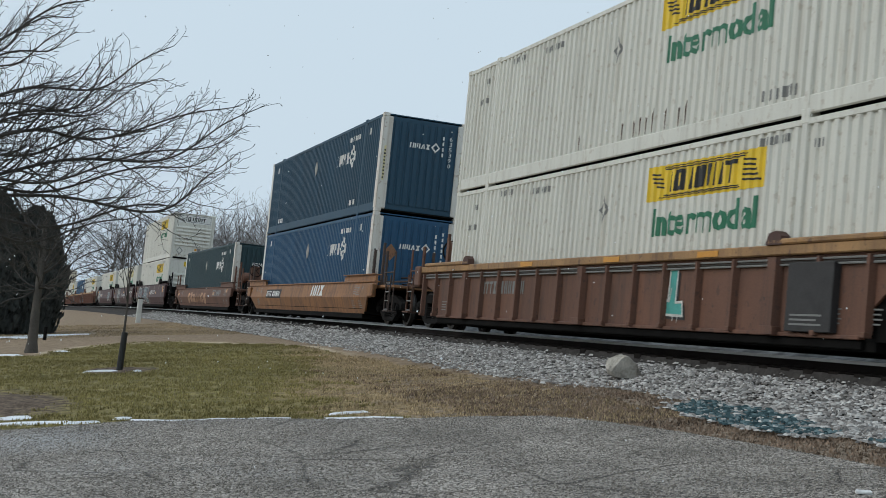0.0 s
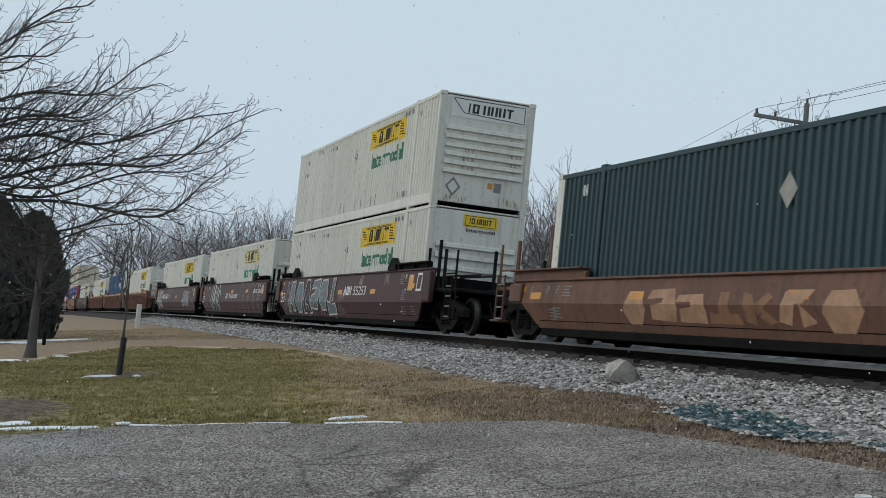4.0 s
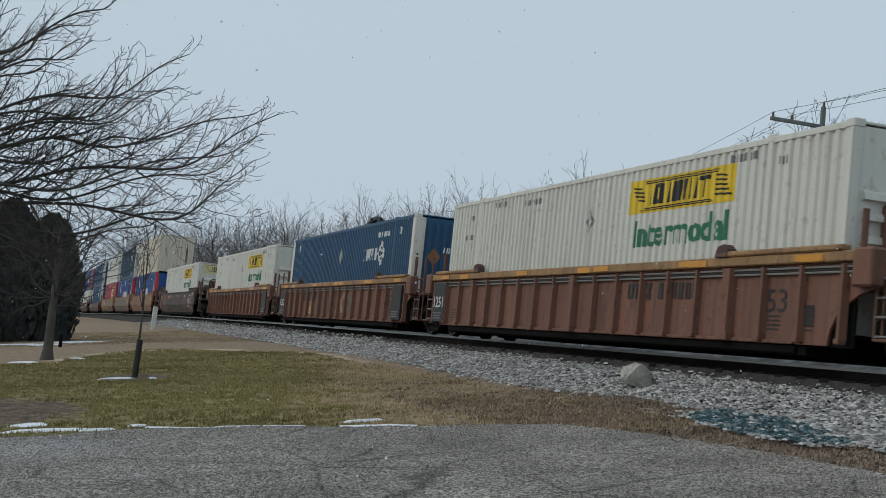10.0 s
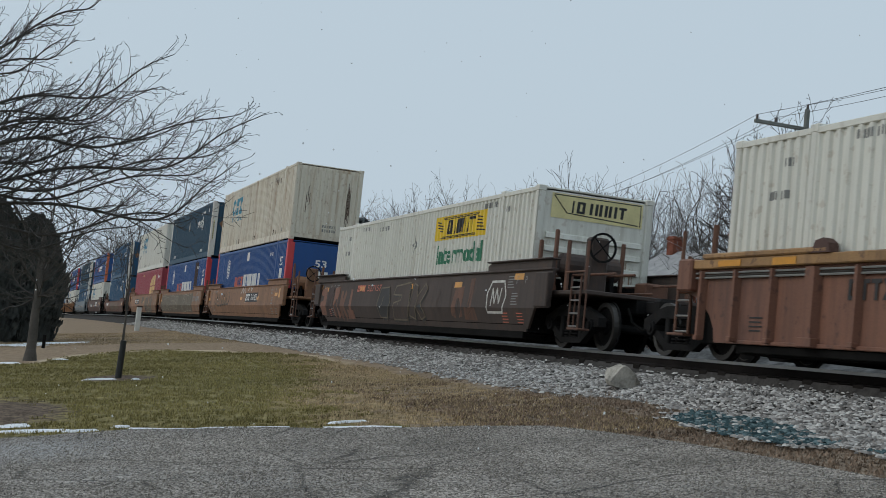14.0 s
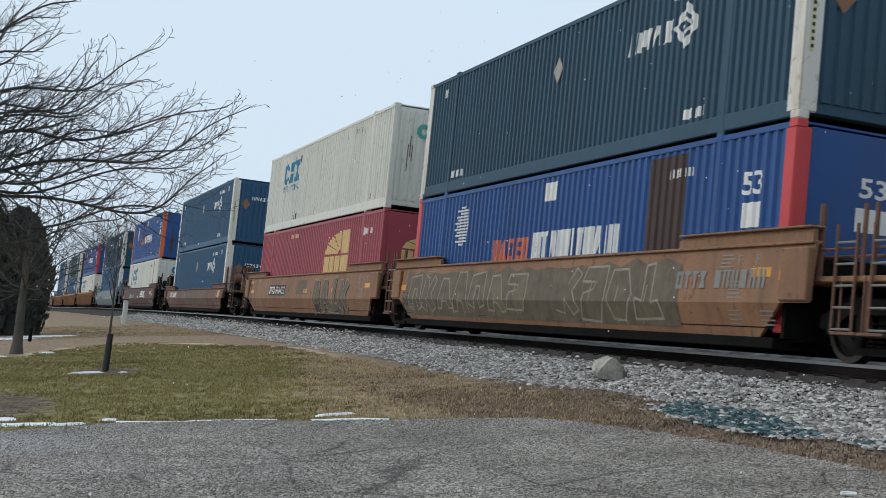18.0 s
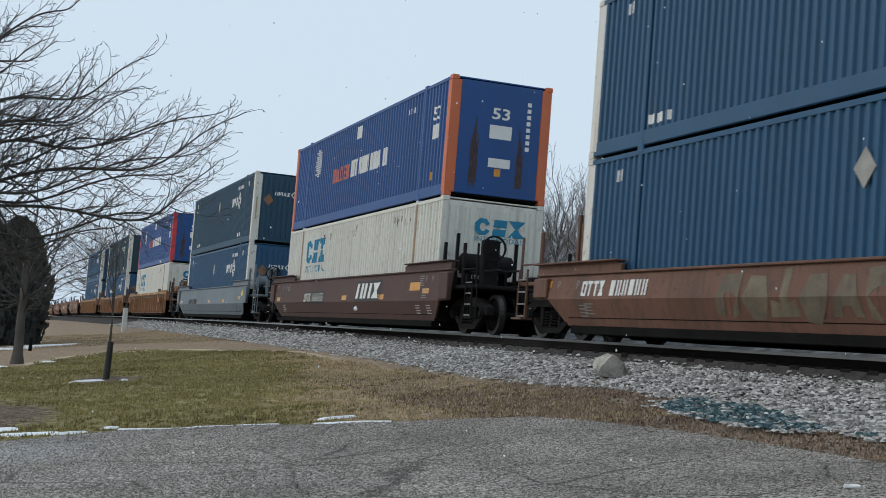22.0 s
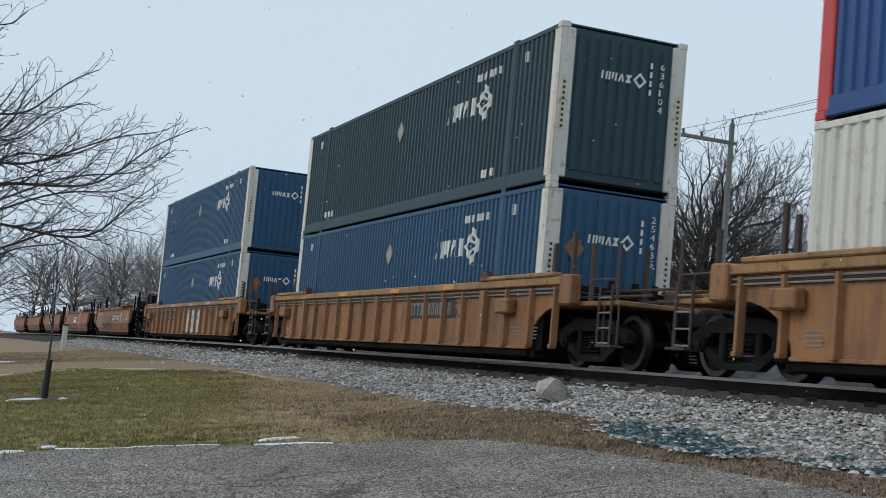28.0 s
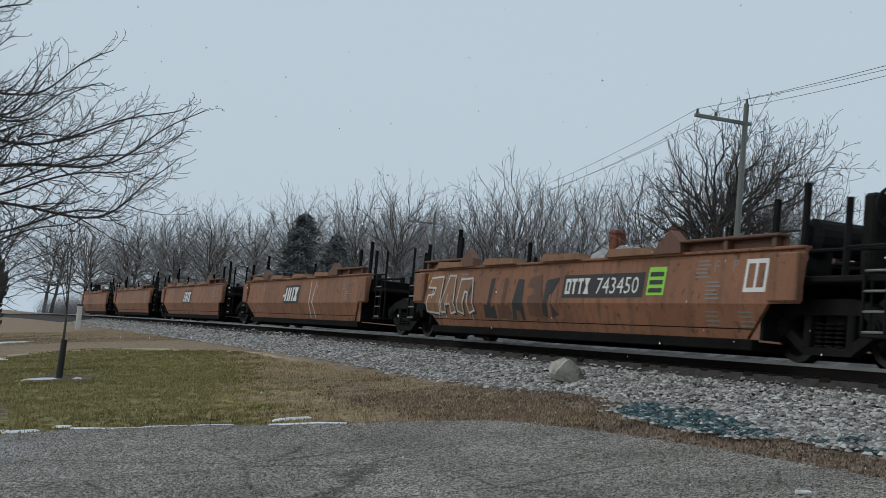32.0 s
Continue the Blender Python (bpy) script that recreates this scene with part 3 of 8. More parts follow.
def stone_material(name, dark, mid, light, single=False):
    """Broken stone: each piece has a tone of its own, with a grain across it."""
    m = shade(name, mid, 0.92, vary=0.3, scale=9, fine=45, bump=0.4)
    n, l = m.node_tree.nodes, m.node_tree.links
    bsdf = n["Principled BSDF"]
    old = bsdf.inputs["Base Color"].links[0].from_socket
    src = n.new("ShaderNodeObjectInfo" if single else "ShaderNodeNewGeometry")
    ramp = n.new("ShaderNodeValToRGB")
    ramp.color_ramp.elements[0].color, ramp.color_ramp.elements[1].color = (*dark, 1), (*light, 1)
    e = ramp.color_ramp.elements.new(0.55)
    e.color = (*mid, 1)
    l.new(src.outputs["Random" if single else "Random Per Island"], ramp.inputs[0])
    mul = n.new("ShaderNodeMix")
    mul.data_type = 'RGBA'
    mul.inputs[0].default_value = 0.3
    l.new(ramp.outputs[0], mul.inputs[6])
    l.new(old, mul.inputs[7])
    l.new(mul.outputs[2], bsdf.inputs["Base Color"])
    return m


STONE_TONES = ((0.045, 0.04, 0.036), (0.34, 0.318, 0.296), (0.74, 0.72, 0.68))
M["stone"] = stone_material("crushed_limestone", *STONE_TONES)
M["single_stone"] = stone_material("single_limestone", *STONE_TONES, True)
M["blue_stone"] = stone_material("teal_stained_stone", (0.018, 0.035, 0.04), (0.055, 0.095, 0.102), (0.22, 0.29, 0.3))
M["grit"] = stone_material("asphalt_aggregate", (0.03, 0.028, 0.025), (0.21, 0.186, 0.158), (0.54, 0.49, 0.43))


def bed_height(x, y):
    a = abs(y)
    if a < 1.29:
        z = -0.19
    elif a < 1.35:
        z = -0.19 - (a - 1.29) * 2.4
    elif a < 3.35:
        z = -0.335 - (a - 1.35) * 0.24
    else:
        z = -0.82
    return z + grade(x) + (roll_noise(x, y, 1.1, 0.05) if a > 1.8 else 0.0)


xs = grid_lines([(-1200, -200, 50), (-200, -70, 5), (-70, 10, 0.5), (10, 300, 30)])
ys = [-3.7, -3.35, -3.0, -2.6, -2.2, -1.8, -1.35, -1.29, 0, 1.29, 1.35, 1.9, 2.6, 3.35, 3.7]
bed = thing("ballast_bed", "mound of grey crushed stone ballast under the tracks", "ballast", kind="structure", mesh=field("ballast_bed", xs, ys, bed_height, M["ballast"]))


def rail_mesh(y, x0, x1, material, head):
    prof = [(-0.036, -0.045), (0.036, -0.045), (0.036, -0.002), (0.028, 0.0), (-0.028, 0.0), (-0.036, -0.002)] if head else \
        [(-0.07, -0.172), (0.07, -0.172), (0.07, -0.158), (0.012, -0.14), (0.012, -0.045), (-0.012, -0.045), (-0.012, -0.14), (-0.07, -0.158)]
    xs = grid_lines([(x0, -200, 100), (-200, -20, 12), (-20, x1, 60)])
    v, f, n = [], [], len(prof)
    for x in xs:
        v += [(x, y + a, b + grade(x)) for a, b in prof]
    for i in range(len(xs) - 1):
        for j in range(n):
            k = (j + 1) % n
            f.append((i * n + j, (i + 1) * n + j, (i + 1) * n + k, i * n + k))
    return bulk("rail", v, f, material)


track = thing("track", "railway track with worn steel rails on timber sleepers", "railway track", kind="structure")
for y in (-0.755, 0.755):
    r = part("rail", rail_mesh(y, -1200, 300, M["rail"], False), track)
    part("rail_head", rail_mesh(y, -1200, 300, M["railhead"], True), r, "polished steel running surface")
tie_mesh = Shape().box(-0.115, 0.115, -1.3, 1.3, -0.345, -0.172, 0.015).mesh("sleeper", M["tie"])
for i in range(150):
    x = 6.0 - 0.53 * i
    part("sleeper", tie_mesh, track, at=(x, 0.03 * noise.noise((i * 0.7, 0, 0)), grade(x)))
far = Shape()
for i in range(150, 700):
    x = 6.0 - 0.53 * i
    far.box(x - 0.115, x + 0.115, -1.3, 1.3, -0.345 + grade(x), -0.172 + grade(x))
tagged(part("far_sleepers", far.mesh("far_sleepers", M["tie"]), track), kind="stuff")


# ---- containers ----
HL, HW, CH = 8.075, 1.295, 2.896   # half length and width, height of a 53-foot box


def wave(pitch, depth):
    """A trapezoid corrugation: its depth below the ridge at x, and the places where it folds."""
    def deep(x):
        u = (x / pitch) % 1.0
        if u < 0.36:
            return 0.0
        if u < 0.5:
            return depth * (u - 0.36) / 0.14
        if u < 0.86:
            return depth
        return depth * (1 - u) / 0.14
    n = int(HL / pitch) + 2
    folds = sorted(pitch * (i + s) for i in range(-n, n) for s in (0.0, 0.36, 0.5, 0.86))
    return deep, folds


WAVES = {"box": wave(0.225, 0.038), "umax": wave(0.205, 0.042), "csx": wave(0.235, 0.04)}


def corrugated(key, material, x0, x1, z0, z1, out):
    """A sheet along x, ridges at y = -out, turned round for the far side."""
    deep, folds = WAVES[key]
    xs = [x0] + [c for c in folds if x0 + 0.02 < c < x1 - 0.02] + [x1]
    v, f = [], []
    for x in xs:
        y = -out + deep(x)
        v += [(x, y, z0), (x, y, z1)]
    for i in range(len(xs) - 1):
        f.append((2 * i, 2 * i + 2, 2 * i + 3, 2 * i + 1))
    return bulk("side_panel", v, f, material)


def mark(parent, name, bm, at, material, wave_key=None, label="", out=HW - 0.01):
    """A painted mark on a container's near side."""
    deep, folds = WAVES[wave_key] if wave_key else ((lambda x: 0.0), ())
    lay(bm, at, lambda x, z: out - deep(x), folds)
    return part(name, to_mesh(bm, name, material), parent, label)


def end_mark(parent, name, bm, at, material, label="", out=HL - 0.02):
    """A painted mark on a container's leading end; at is (y, z) of its lower left corner as it is read."""
    for v in bm.verts:
        v.co = (out + 0.006, v.co.x + at[0], v.co.y + at[1])
    return part(name, to_mesh(bm, name, material), parent, label)


def code_bars(n, w, h, gap=0.4, rows=1, pitch=0.2):
    step = w / n
    cells = []
    for i in range(n):
        for r in range(rows):
            x, z, w1 = i * step, r * pitch, step * (1 - gap)
            cells += [rect(x, x + w1, z, z + h)] if i % 3 == 0 and n > 2 else [rect(x, x + w1 * 0.36, z, z + h), rect(x + w1 * 0.64, x + w1, z, z + h)]
    return cells


def hazard_bars(w, h, n):
    return [rect(0, w, i * h / n, i * h / n + h / n * 0.55) for i in range(n)]


def diamond(cx, cz, w, h):
    return [(cx, cz - h / 2), (cx + w / 2, cz), (cx, cz + h / 2), (cx - w / 2, cz)]


def diamond_ring(cx, cz, w, h, t):
    o = diamond(cx, cz, w, h)
    i = diamond(cx, cz, w * (1 - t), h * (1 - t))
    return [[o[k], o[(k + 1) % 4], i[(k + 1) % 4], i[k]] for k in range(4)]


def wordmark(plan, w, h, slant=0.1, thick=0.3):
    """A company's word as plain shapes of its size: b bar, p pair of bars, m three bars, f hollow frame, t hollow wedge, x bow tie, k bar under a lintel, e bar with three arms, a space leaves a gap."""
    wide = {"b": 0.5, " ": 0.35, "m": 1.35, "e": 0.85}
    total = sum(wide.get(c, 1.0) for c in plan)
    unit, x, out = w / total, 0.0, []
    for c in plan:
        cell = unit * wide.get(c, 1.0)
        g = cell * 0.86
        t = min(g * 0.45, unit * thick)
        if c in "bpmfe":
            out.append(rect(x, x + t, 0, h))
        if c in "pmf":
            out.append(rect(x + g - t, x + g, 0, h))
        if c == "m":
            out.append(rect(x + g / 2 - t / 2, x + g / 2 + t / 2, h * 0.2, h))
        if c == "f":
            out += [rect(x + t, x + g - t, 0, h * 0.2), rect(x + t, x + g - t, h * 0.8, h)]
        if c == "e":
            out += [rect(x + t, x + g, h * k, h * (k + 0.18)) for k in (0.0, 0.41, 0.82)]
        if c == "t":
            out += [[(x, 0), (x + t, 0), (x + g / 2 + t * 0.35, h), (x + g / 2 - t * 0.5, h)], [(x + g - t, 0), (x + g, 0), (x + g / 2 + t * 0.5, h), (x + g / 2 - t * 0.35, h)]]
        if c == "x":
            out += [[(x, 0), (x + g, 0), (x + g / 2 + t / 2, h / 2), (x + g / 2 - t / 2, h / 2)], [(x + g / 2 - t / 2, h / 2), (x + g / 2 + t / 2, h / 2), (x + g, h), (x, h)]]
        if c == "k":
            out += [rect(x + g / 2 - t / 2, x + g / 2 + t / 2, 0, h * 0.8), rect(x, x + g, h * 0.8, h)]
        x += cell
    return [[(q + slant * r, r) for q, r in poly] for poly in out]


def digits_down(text, w, h, step):
    """Characters one below another, as a flat bmesh."""
    bm = bmesh.new()
    for i, ch in enumerate(text):
        one = letters(ch, w if ch != "1" else w * 0.4, h)
        for v in one.verts:
            v.co.y += (len(text) - 1 - i) * step
        me = bpy.data.meshes.new("digits")
        one.to_mesh(me)
        one.free()
        bm.from_mesh(me)
        bpy.data.meshes.remove(me)
    return bm


def container(wave_key, paint, posts, label, seed, wide_post=0.12, end_ribs="flat", mid_paint=None):
    """A 53-foot box: corrugated sides, posts at the ends and at the 40-foot places, rails, castings, roof and two ends."""
    box = thing("shipping_container", label, "container", "containers on the train")
    pm, qm = M[paint], M[posts]
    k = (wave_key, paint)
    side = shared(("side", *k), lambda: corrugated(wave_key, pm, -HL + 0.1, HL - 0.1, 0.28, CH - 0.1, HW - 0.01))
    part("side_panel", side, box)
    part("side_panel", side, box, turn=180)
    part("roof", shared(("roof", paint), lambda: Shape().box(-HL + 0.06, HL - 0.06, -HW + 0.06, HW - 0.06, CH - 0.05, CH - 0.012).mesh("roof", pm)), box)
    part("floor", shared(("cfloor",), lambda: Shape().box(-HL + 0.06, HL - 0.06, -HW + 0.07, HW - 0.07, 0.06, 0.16).mesh("floor", M["under"])), box)
    bottom = shared(("brail", paint), lambda: Shape().box(-HL + 0.16, HL - 0.16, -HW + 0.003, -HW + 0.06, 0.03, 0.29, 0.02).mesh("bottom_rail", pm))
    top = shared(("trail", paint), lambda: Shape().box(-HL + 0.16, HL - 0.16, -HW + 0.002, -HW + 0.06, CH - 0.115, CH - 0.025).mesh("top_rail", pm))
    for turn in (0, 180):
        part("bottom_rail", bottom, box, turn=turn)
        part("top_rail", top, box, turn=turn)
    post = shared(("post", posts, wide_post), lambda: Shape().box(-wide_post / 2, wide_post / 2, -0.16, 0, 0.1, CH - 0.1, 0.02).mesh("corner_post", qm))
    wrap = shared(("wrap", posts, wide_post), lambda: Shape().box(-0.08, 0, 0, wide_post * 0.95, 0.1, CH - 0.1, 0.02).mesh("corner_post", qm))
    cast = shared(("cast", posts), lambda: Shape().box(-0.1, 0.1, -0.09, 0.09, -0.06, 0.06, 0.015).mesh("corner_casting", qm))
    cast_mid = shared(("castm", paint), lambda: Shape().box(-0.1, 0.1, -0.09, 0.09, -0.06, 0.06, 0.015).mesh("corner_casting", pm))
    mid = shared(("mid", mid_paint or paint), lambda: Shape().box(-0.07, 0.07, -0.08, 0, 0.06, CH - 0.06, 0.015).mesh("lifting_post", M[mid_paint or paint]))
    for sx in (-1, 1):
        for sy in (-1, 1):
            part("corner_post", post, box, at=(sx * (HL - wide_post / 2 - 0.004), HW if sy > 0 else -HW + 0.16, 0))
            part("corner_post", wrap, box, at=((HL if sx > 0 else -HL + 0.08), (HW - wide_post * 0.95 - 0.004 if sy > 0 else -HW + 0.004), 0))
            part("lifting_post", mid, box, at=(sx * 6.1, (HW + 0.004 if sy > 0 else -HW + 0.076), 0))
            for z in (0.058, CH - 0.055):
                part("corner_casting", cast, box, at=(sx * (HL - 0.1 + 0.006), sy * (HW - 0.09 + 0.006), z))
                part("corner_casting", cast_mid, box, at=(sx * 6.1, sy * (HW - 0.09 + 0.008), z + (0.012 if z > 1 else -0.012)))
    y1 = HW - wide_post * 0.95
    if end_ribs == "flat":
        ends = shared(("end", paint, wide_post), lambda: Shape().box(-0.06, 0, -y1, y1, 0.1, CH - 0.08, 0.01).mesh("end_wall", pm))
        for sx in (1, -1):
            part("end_wall", ends, box, at=((HL - 0.02) if sx > 0 else (-HL + 0.08), 0, 0))
    elif end_ribs == "upright":
        def make():
            return Shape().box(-0.08, -0.03, -y1, y1, 0.1, CH - 0.08, 0.01).mesh("end_wall", pm)
        ends = shared(("endu", paint), make)
        rib = shared(("endur", paint), lambda: Shape().prism([(-0.035, -0.09), (0.0, -0.06), (0.0, 0.06), (-0.035, 0.09)], 2, 0.26, CH - 0.2).mesh("end_rib", pm))
        for sx in (1, -1):
            e = part("end_wall", ends, box, at=((HL - 0.02) if sx > 0 else (-HL + 0.08), 0, 0))
            for i in range(9 if sx > 0 else 0):
                part("end_rib", rib, e, at=(0, -y1 + 0.14 + i * (2 * y1 - 0.28) / 8, 0))
    else:
        def make():
            return Shape().box(-0.08, -0.03, -y1, y1, 0.1, CH - 0.08, 0.01).mesh("end_wall", pm)
        ends = shared(("endr", paint), make)
        rib = shared(("endrib", paint), lambda: Shape().prism([(-0.035, -0.07), (0.045, -0.06), (0.03, 0.03), (-0.035, 0.06)], 1, -y1 + 0.1, y1 - 0.1).mesh("end_rib", pm))
        rows = (0.9, 1.12, 1.34, 1.56, 1.78, 2.0) if end_ribs == "many" else (0.75, 1.05, 1.35, 1.65, 1.92)
        for sx in (1, -1):
            e = part("end_wall", ends, box, at=((HL - 0.02) if sx > 0 else (-HL + 0.08), 0, 0))
            if sx > 0:
                for z in rows:
                    part("end_rib", rib, e, at=(0, 0, z))
    return box


def umax(paint, seed, low, placard=True, digits=""):
    """Dark box with broad pale posts; its maker's word becomes plain white shapes beside a hollow diamond."""
    tone = {"navy": "navy blue", "slate": "faded dark slate", "steel": "dark steel blue", "green_box": "dark green"}[paint]
    c = container("umax", paint, "white_post", tone + " corrugated container with white corner posts" + (" in a well car" if low else " stacked on another"), seed, 0.3, "upright")
    w = "umax"
    logo = patches(wordmark("pmtx", 1.6, 0.36, 0.1, 0.26) + diamond_ring(2.0, 0.18, 0.8, 0.78, 0.42) + diamond_ring(2.0, 0.18, 0.3, 0.3, 0.4))
    mark(c, "side_logo", logo, (2.75, 1.74), M["white_ink"], w, "white company mark of slanted shapes and a hollow diamond")
    mark(c, "number_mark", patches(code_bars(6, 1.3, 0.15)), (4.3, 2.4), M["white_ink"], w, "row of small white characters")
    mark(c, "number_mark", patches(code_bars(2, 0.26, 0.2)), (6.5, 2.4), M["white_ink"], w)
    mark(c, "number_mark", patches(code_bars(2, 0.26, 0.2)), (-6.9, 2.4), M["white_ink"], w)
    part("placard_holder", shared(("holder",), lambda: Shape().prism(diamond(-0.15, 1.98, 0.44, 0.52), 1, -HW - 0.006, -HW + 0.012).mesh("placard_holder", M["plate"])), c, "faded diamond placard holder")
    if not low:
        mark(c, "notice", patches(code_bars(3, 0.75, 0.16, 0.2)), (4.85, 0.36), M["white_ink"], w)
        mark(c, "notice", patches(code_bars(3, 0.75, 0.16, 0.2)), (-5.9, 0.36), M["white_ink"], w)
    # leading end
    end_mark(c, "end_logo", patches(wordmark("pmtx", 0.64, 0.15, 0.1, 0.26) + diamond_ring(0.8, 0.08, 0.28, 0.3, 0.42)), (-0.45, 1.98 if not low else 1.9), M["white_ink"], "small white company mark")
    y = 0.76 if not low else 0.82
    end_mark(c, "number_mark", digits_down(digits, 0.09, 0.12, 0.16) if digits else patches([rect(0, 0.05, i * 0.16, i * 0.16 + 0.1) for i in range(6)]), (y, 1.52 if not low else 1.6), M["white_ink"], "column of white characters")
    end_mark(c, "number_mark", patches([rect(0, 0.05, i * 0.165, i * 0.165 + 0.11) for i in range(4)]), (y - 0.21, 1.82), M["white_ink"])
    if placard:
        end_mark(c, "placard", patches([diamond(0, 0, 0.42, 0.5)]), (-0.7, 1.77), M["tan"], "tan diamond placard holder")
    for y in (-1.28, 1.07):
        if not low:
            end_mark(c, "notice", patches([rect(0, 0.06, 0, 1.0)]), (y + 0.075, 0.92), M["pale_yellow"], "long yellow height label", out=HL + 0.001)
        end_mark(c, "clearance_label", patches([rect(0, 0.05, i * 0.1, i * 0.1 + 0.05) for i in range(9)]), (y + 0.08, 0.97), M["black_ink"], out=HL + 0.003)
    return c


def hunt(seed, low, faded=False, pale_end=False, side_sign="yellow", plain_end=False):
    """White box with a yellow sign and a green word below it."""
    c = container("box", "white_box", "white_box", "white corrugated container with yellow sign" + (", riding in a well car" if low else " stacked on another container"), seed, 0.14, "many" if not low or plain_end else "few")
    w = "box"
    sign = M["pale_yellow"] if faded else M["yellow"]
    mark(c, "sign_panel", patches([rect(0, 3.55, 0, 0.58)]), (1.65, 2.02), sign, w, "faded yellow sign panel" if faded else "yellow sign panel")
    rng = random.Random(seed)
    words = wordmark("bf pppk", 2.05, 0.34, 0.08, 0.3)
    deep, folds = WAVES[w]
    ink = patches([[(a + 0.72, b + 0.13) for a, b in p] for p in words] + stroke([(0.55, 0.075), (2.85, 0.075)], 0.02) + stroke([(0.45, 0.045), (2.9, 0.045)], 0.015) + stroke([(0.55, 0.5), (2.95, 0.5)], 0.02) + stroke([(0.5, 0.535), (3.0, 0.535)], 0.015)
                  + [p for i in range(4) for p in stroke([(0.15 + 0.04 * i, 0.45 - 0.07 * i), (0.45 + 0.03 * i, 0.42 - 0.07 * i)], 0.03)] + [p for i in range(5) for p in stroke([(2.95, 0.45 - 0.075 * i), (3.25 + 0.04 * i, 0.42 - 0.075 * i)], 0.03)])
    lay(ink, (1.65, 2.02), lambda x, z: HW - 0.01 - deep(x), folds, lift=0.008)
    part("sign_mark", to_mesh(ink, "sign_mark", M["black_ink"]), c, "black company mark as plain shapes")
    mark(c, "lettering", letters("Intermodal", 3.15, 0.47, 0.022), (1.9, 1.43), M["faded_green"] if faded else M["green_ink"], w, "green word Intermodal")
    mark(c, "notice", patches(diamond_ring(0, 0, 0.3, 0.5, 0.35)), (0.0, 2.0), M["grey_ink"], w, "empty diamond placard frame")
    for x, z, n in ((5.0, 2.6, 6), (-5.2, 2.6, 6), (-3.4, 2.52, 7), (6.35, 2.45, 2), (-6.8, 2.4, 2), (-7.1, 1.95, 4)):
        mark(c, "number_mark", patches(code_bars(n, 0.13 * n, 0.12)), (x, z), M["grey_ink"], w)
    if not low:
        mark(c, "notice", patches(code_bars(5, 0.95, 0.16)), (4.9, 0.35), M["grey_ink"], w)
        for i in range(9):
            x = rng.uniform(-1.5, 2.8)
            mark(c, "rust_run", patches([[(0.01, 0), (0.035, 0), (0.055, rng.uniform(0.2, 0.42)), (0.0, 0.3)]]), (round(x / 0.225) * 0.225 + 0.005, 0.3), M["rust_stain"], w, "rust stain")
    plate = M["white_ink"] if plain_end else (M["pale_yellow"] if faded or pale_end else M["yellow"])
    if low and not plain_end and not pale_end:
        end_mark(c, "end_sign", patches([rect(0, 0.93, 0, 0.31)]), (-0.37, 2.43), plate, "small yellow sign", out=HL - 0.045)
        end_mark(c, "end_sign_mark", patches([[(a + 0.16, b + 0.08) for a, b in q] for q in wordmark("bf pppk", 0.62, 0.15, 0.06, 0.3)] + stroke([(0.06, 0.28), (0.87, 0.28), (0.87, 0.03)], 0.015) + stroke([(0.06, 0.28), (0.06, 0.03), (0.87, 0.03)], 0.015)), (-0.37, 2.43), M["black_ink"], out=HL - 0.04)
        end_mark(c, "end_lettering", letters("Intermodal", 0.78, 0.1, 0.012), (-0.28, 2.3), M["black_ink"], "small black word Intermodal", out=HL - 0.04)
    else:
        end_mark(c, "end_sign", patches([rect(0, 2.05, 0, 0.5)]), (-0.98, 2.28), plate, "wide pale sign panel", out=HL - 0.045)
        end_mark(c, "end_sign_mark", patches([[(a + 0.45, b + 0.14) for a, b in p] for p in wordmark("bf pppk", 1.25, 0.24, 0.06, 0.3)] + stroke([(0.05, 0.45), (0.35, 0.12), (1.95, 0.05)], 0.02) + stroke([(0.05, 0.47), (2.0, 0.47), (2.0, 0.03)], 0.02)), (-0.98, 2.28), M["black_ink"], "black company mark as plain shapes", out=HL - 0.04)
        end_mark(c, "notice", patches(diamond_ring(0, 0, 0.42, 0.5, 0.3)), (-0.75, 0.5), M["grey_ink"], out=HL - 0.045)
        end_mark(c, "notice", patches([rect(0, 0.2, 0, 0.24)]), (0.35, 0.48), M["grey_ink"], out=HL - 0.045)
        end_mark(c, "notice", patches([rect(0, 0.14, 0, 0.14)]), (0.18, 0.56), M["reflector"], out=HL - 0.045)
        for x0, z0, n, tall in ((-0.62, 0.85, 9, 0.9), (0.72, 0.8, 7, 1.0), (-1.0, 0.12, 16, 0.2), (0.5, 0.12, 14, 0.3)):
            streaks = []
            for i in range(n):
                a, b = rng.uniform(0, 0.04 * n), rng.uniform(0, 0.5 * tall)
                streaks.append([(x0 + a, z0 + b), (x0 + a + 0.012, z0 + b - 0.02), (x0 + a + 0.02, z0 + b + 0.3 * tall), (x0 + a + 0.004, z0 + b + 0.5 * tall)])
            end_mark(c, "rust_run", patches(streaks), (0, 0), M["rusty_post"], "faded rust streaks", out=HL - 0.044)
    return c


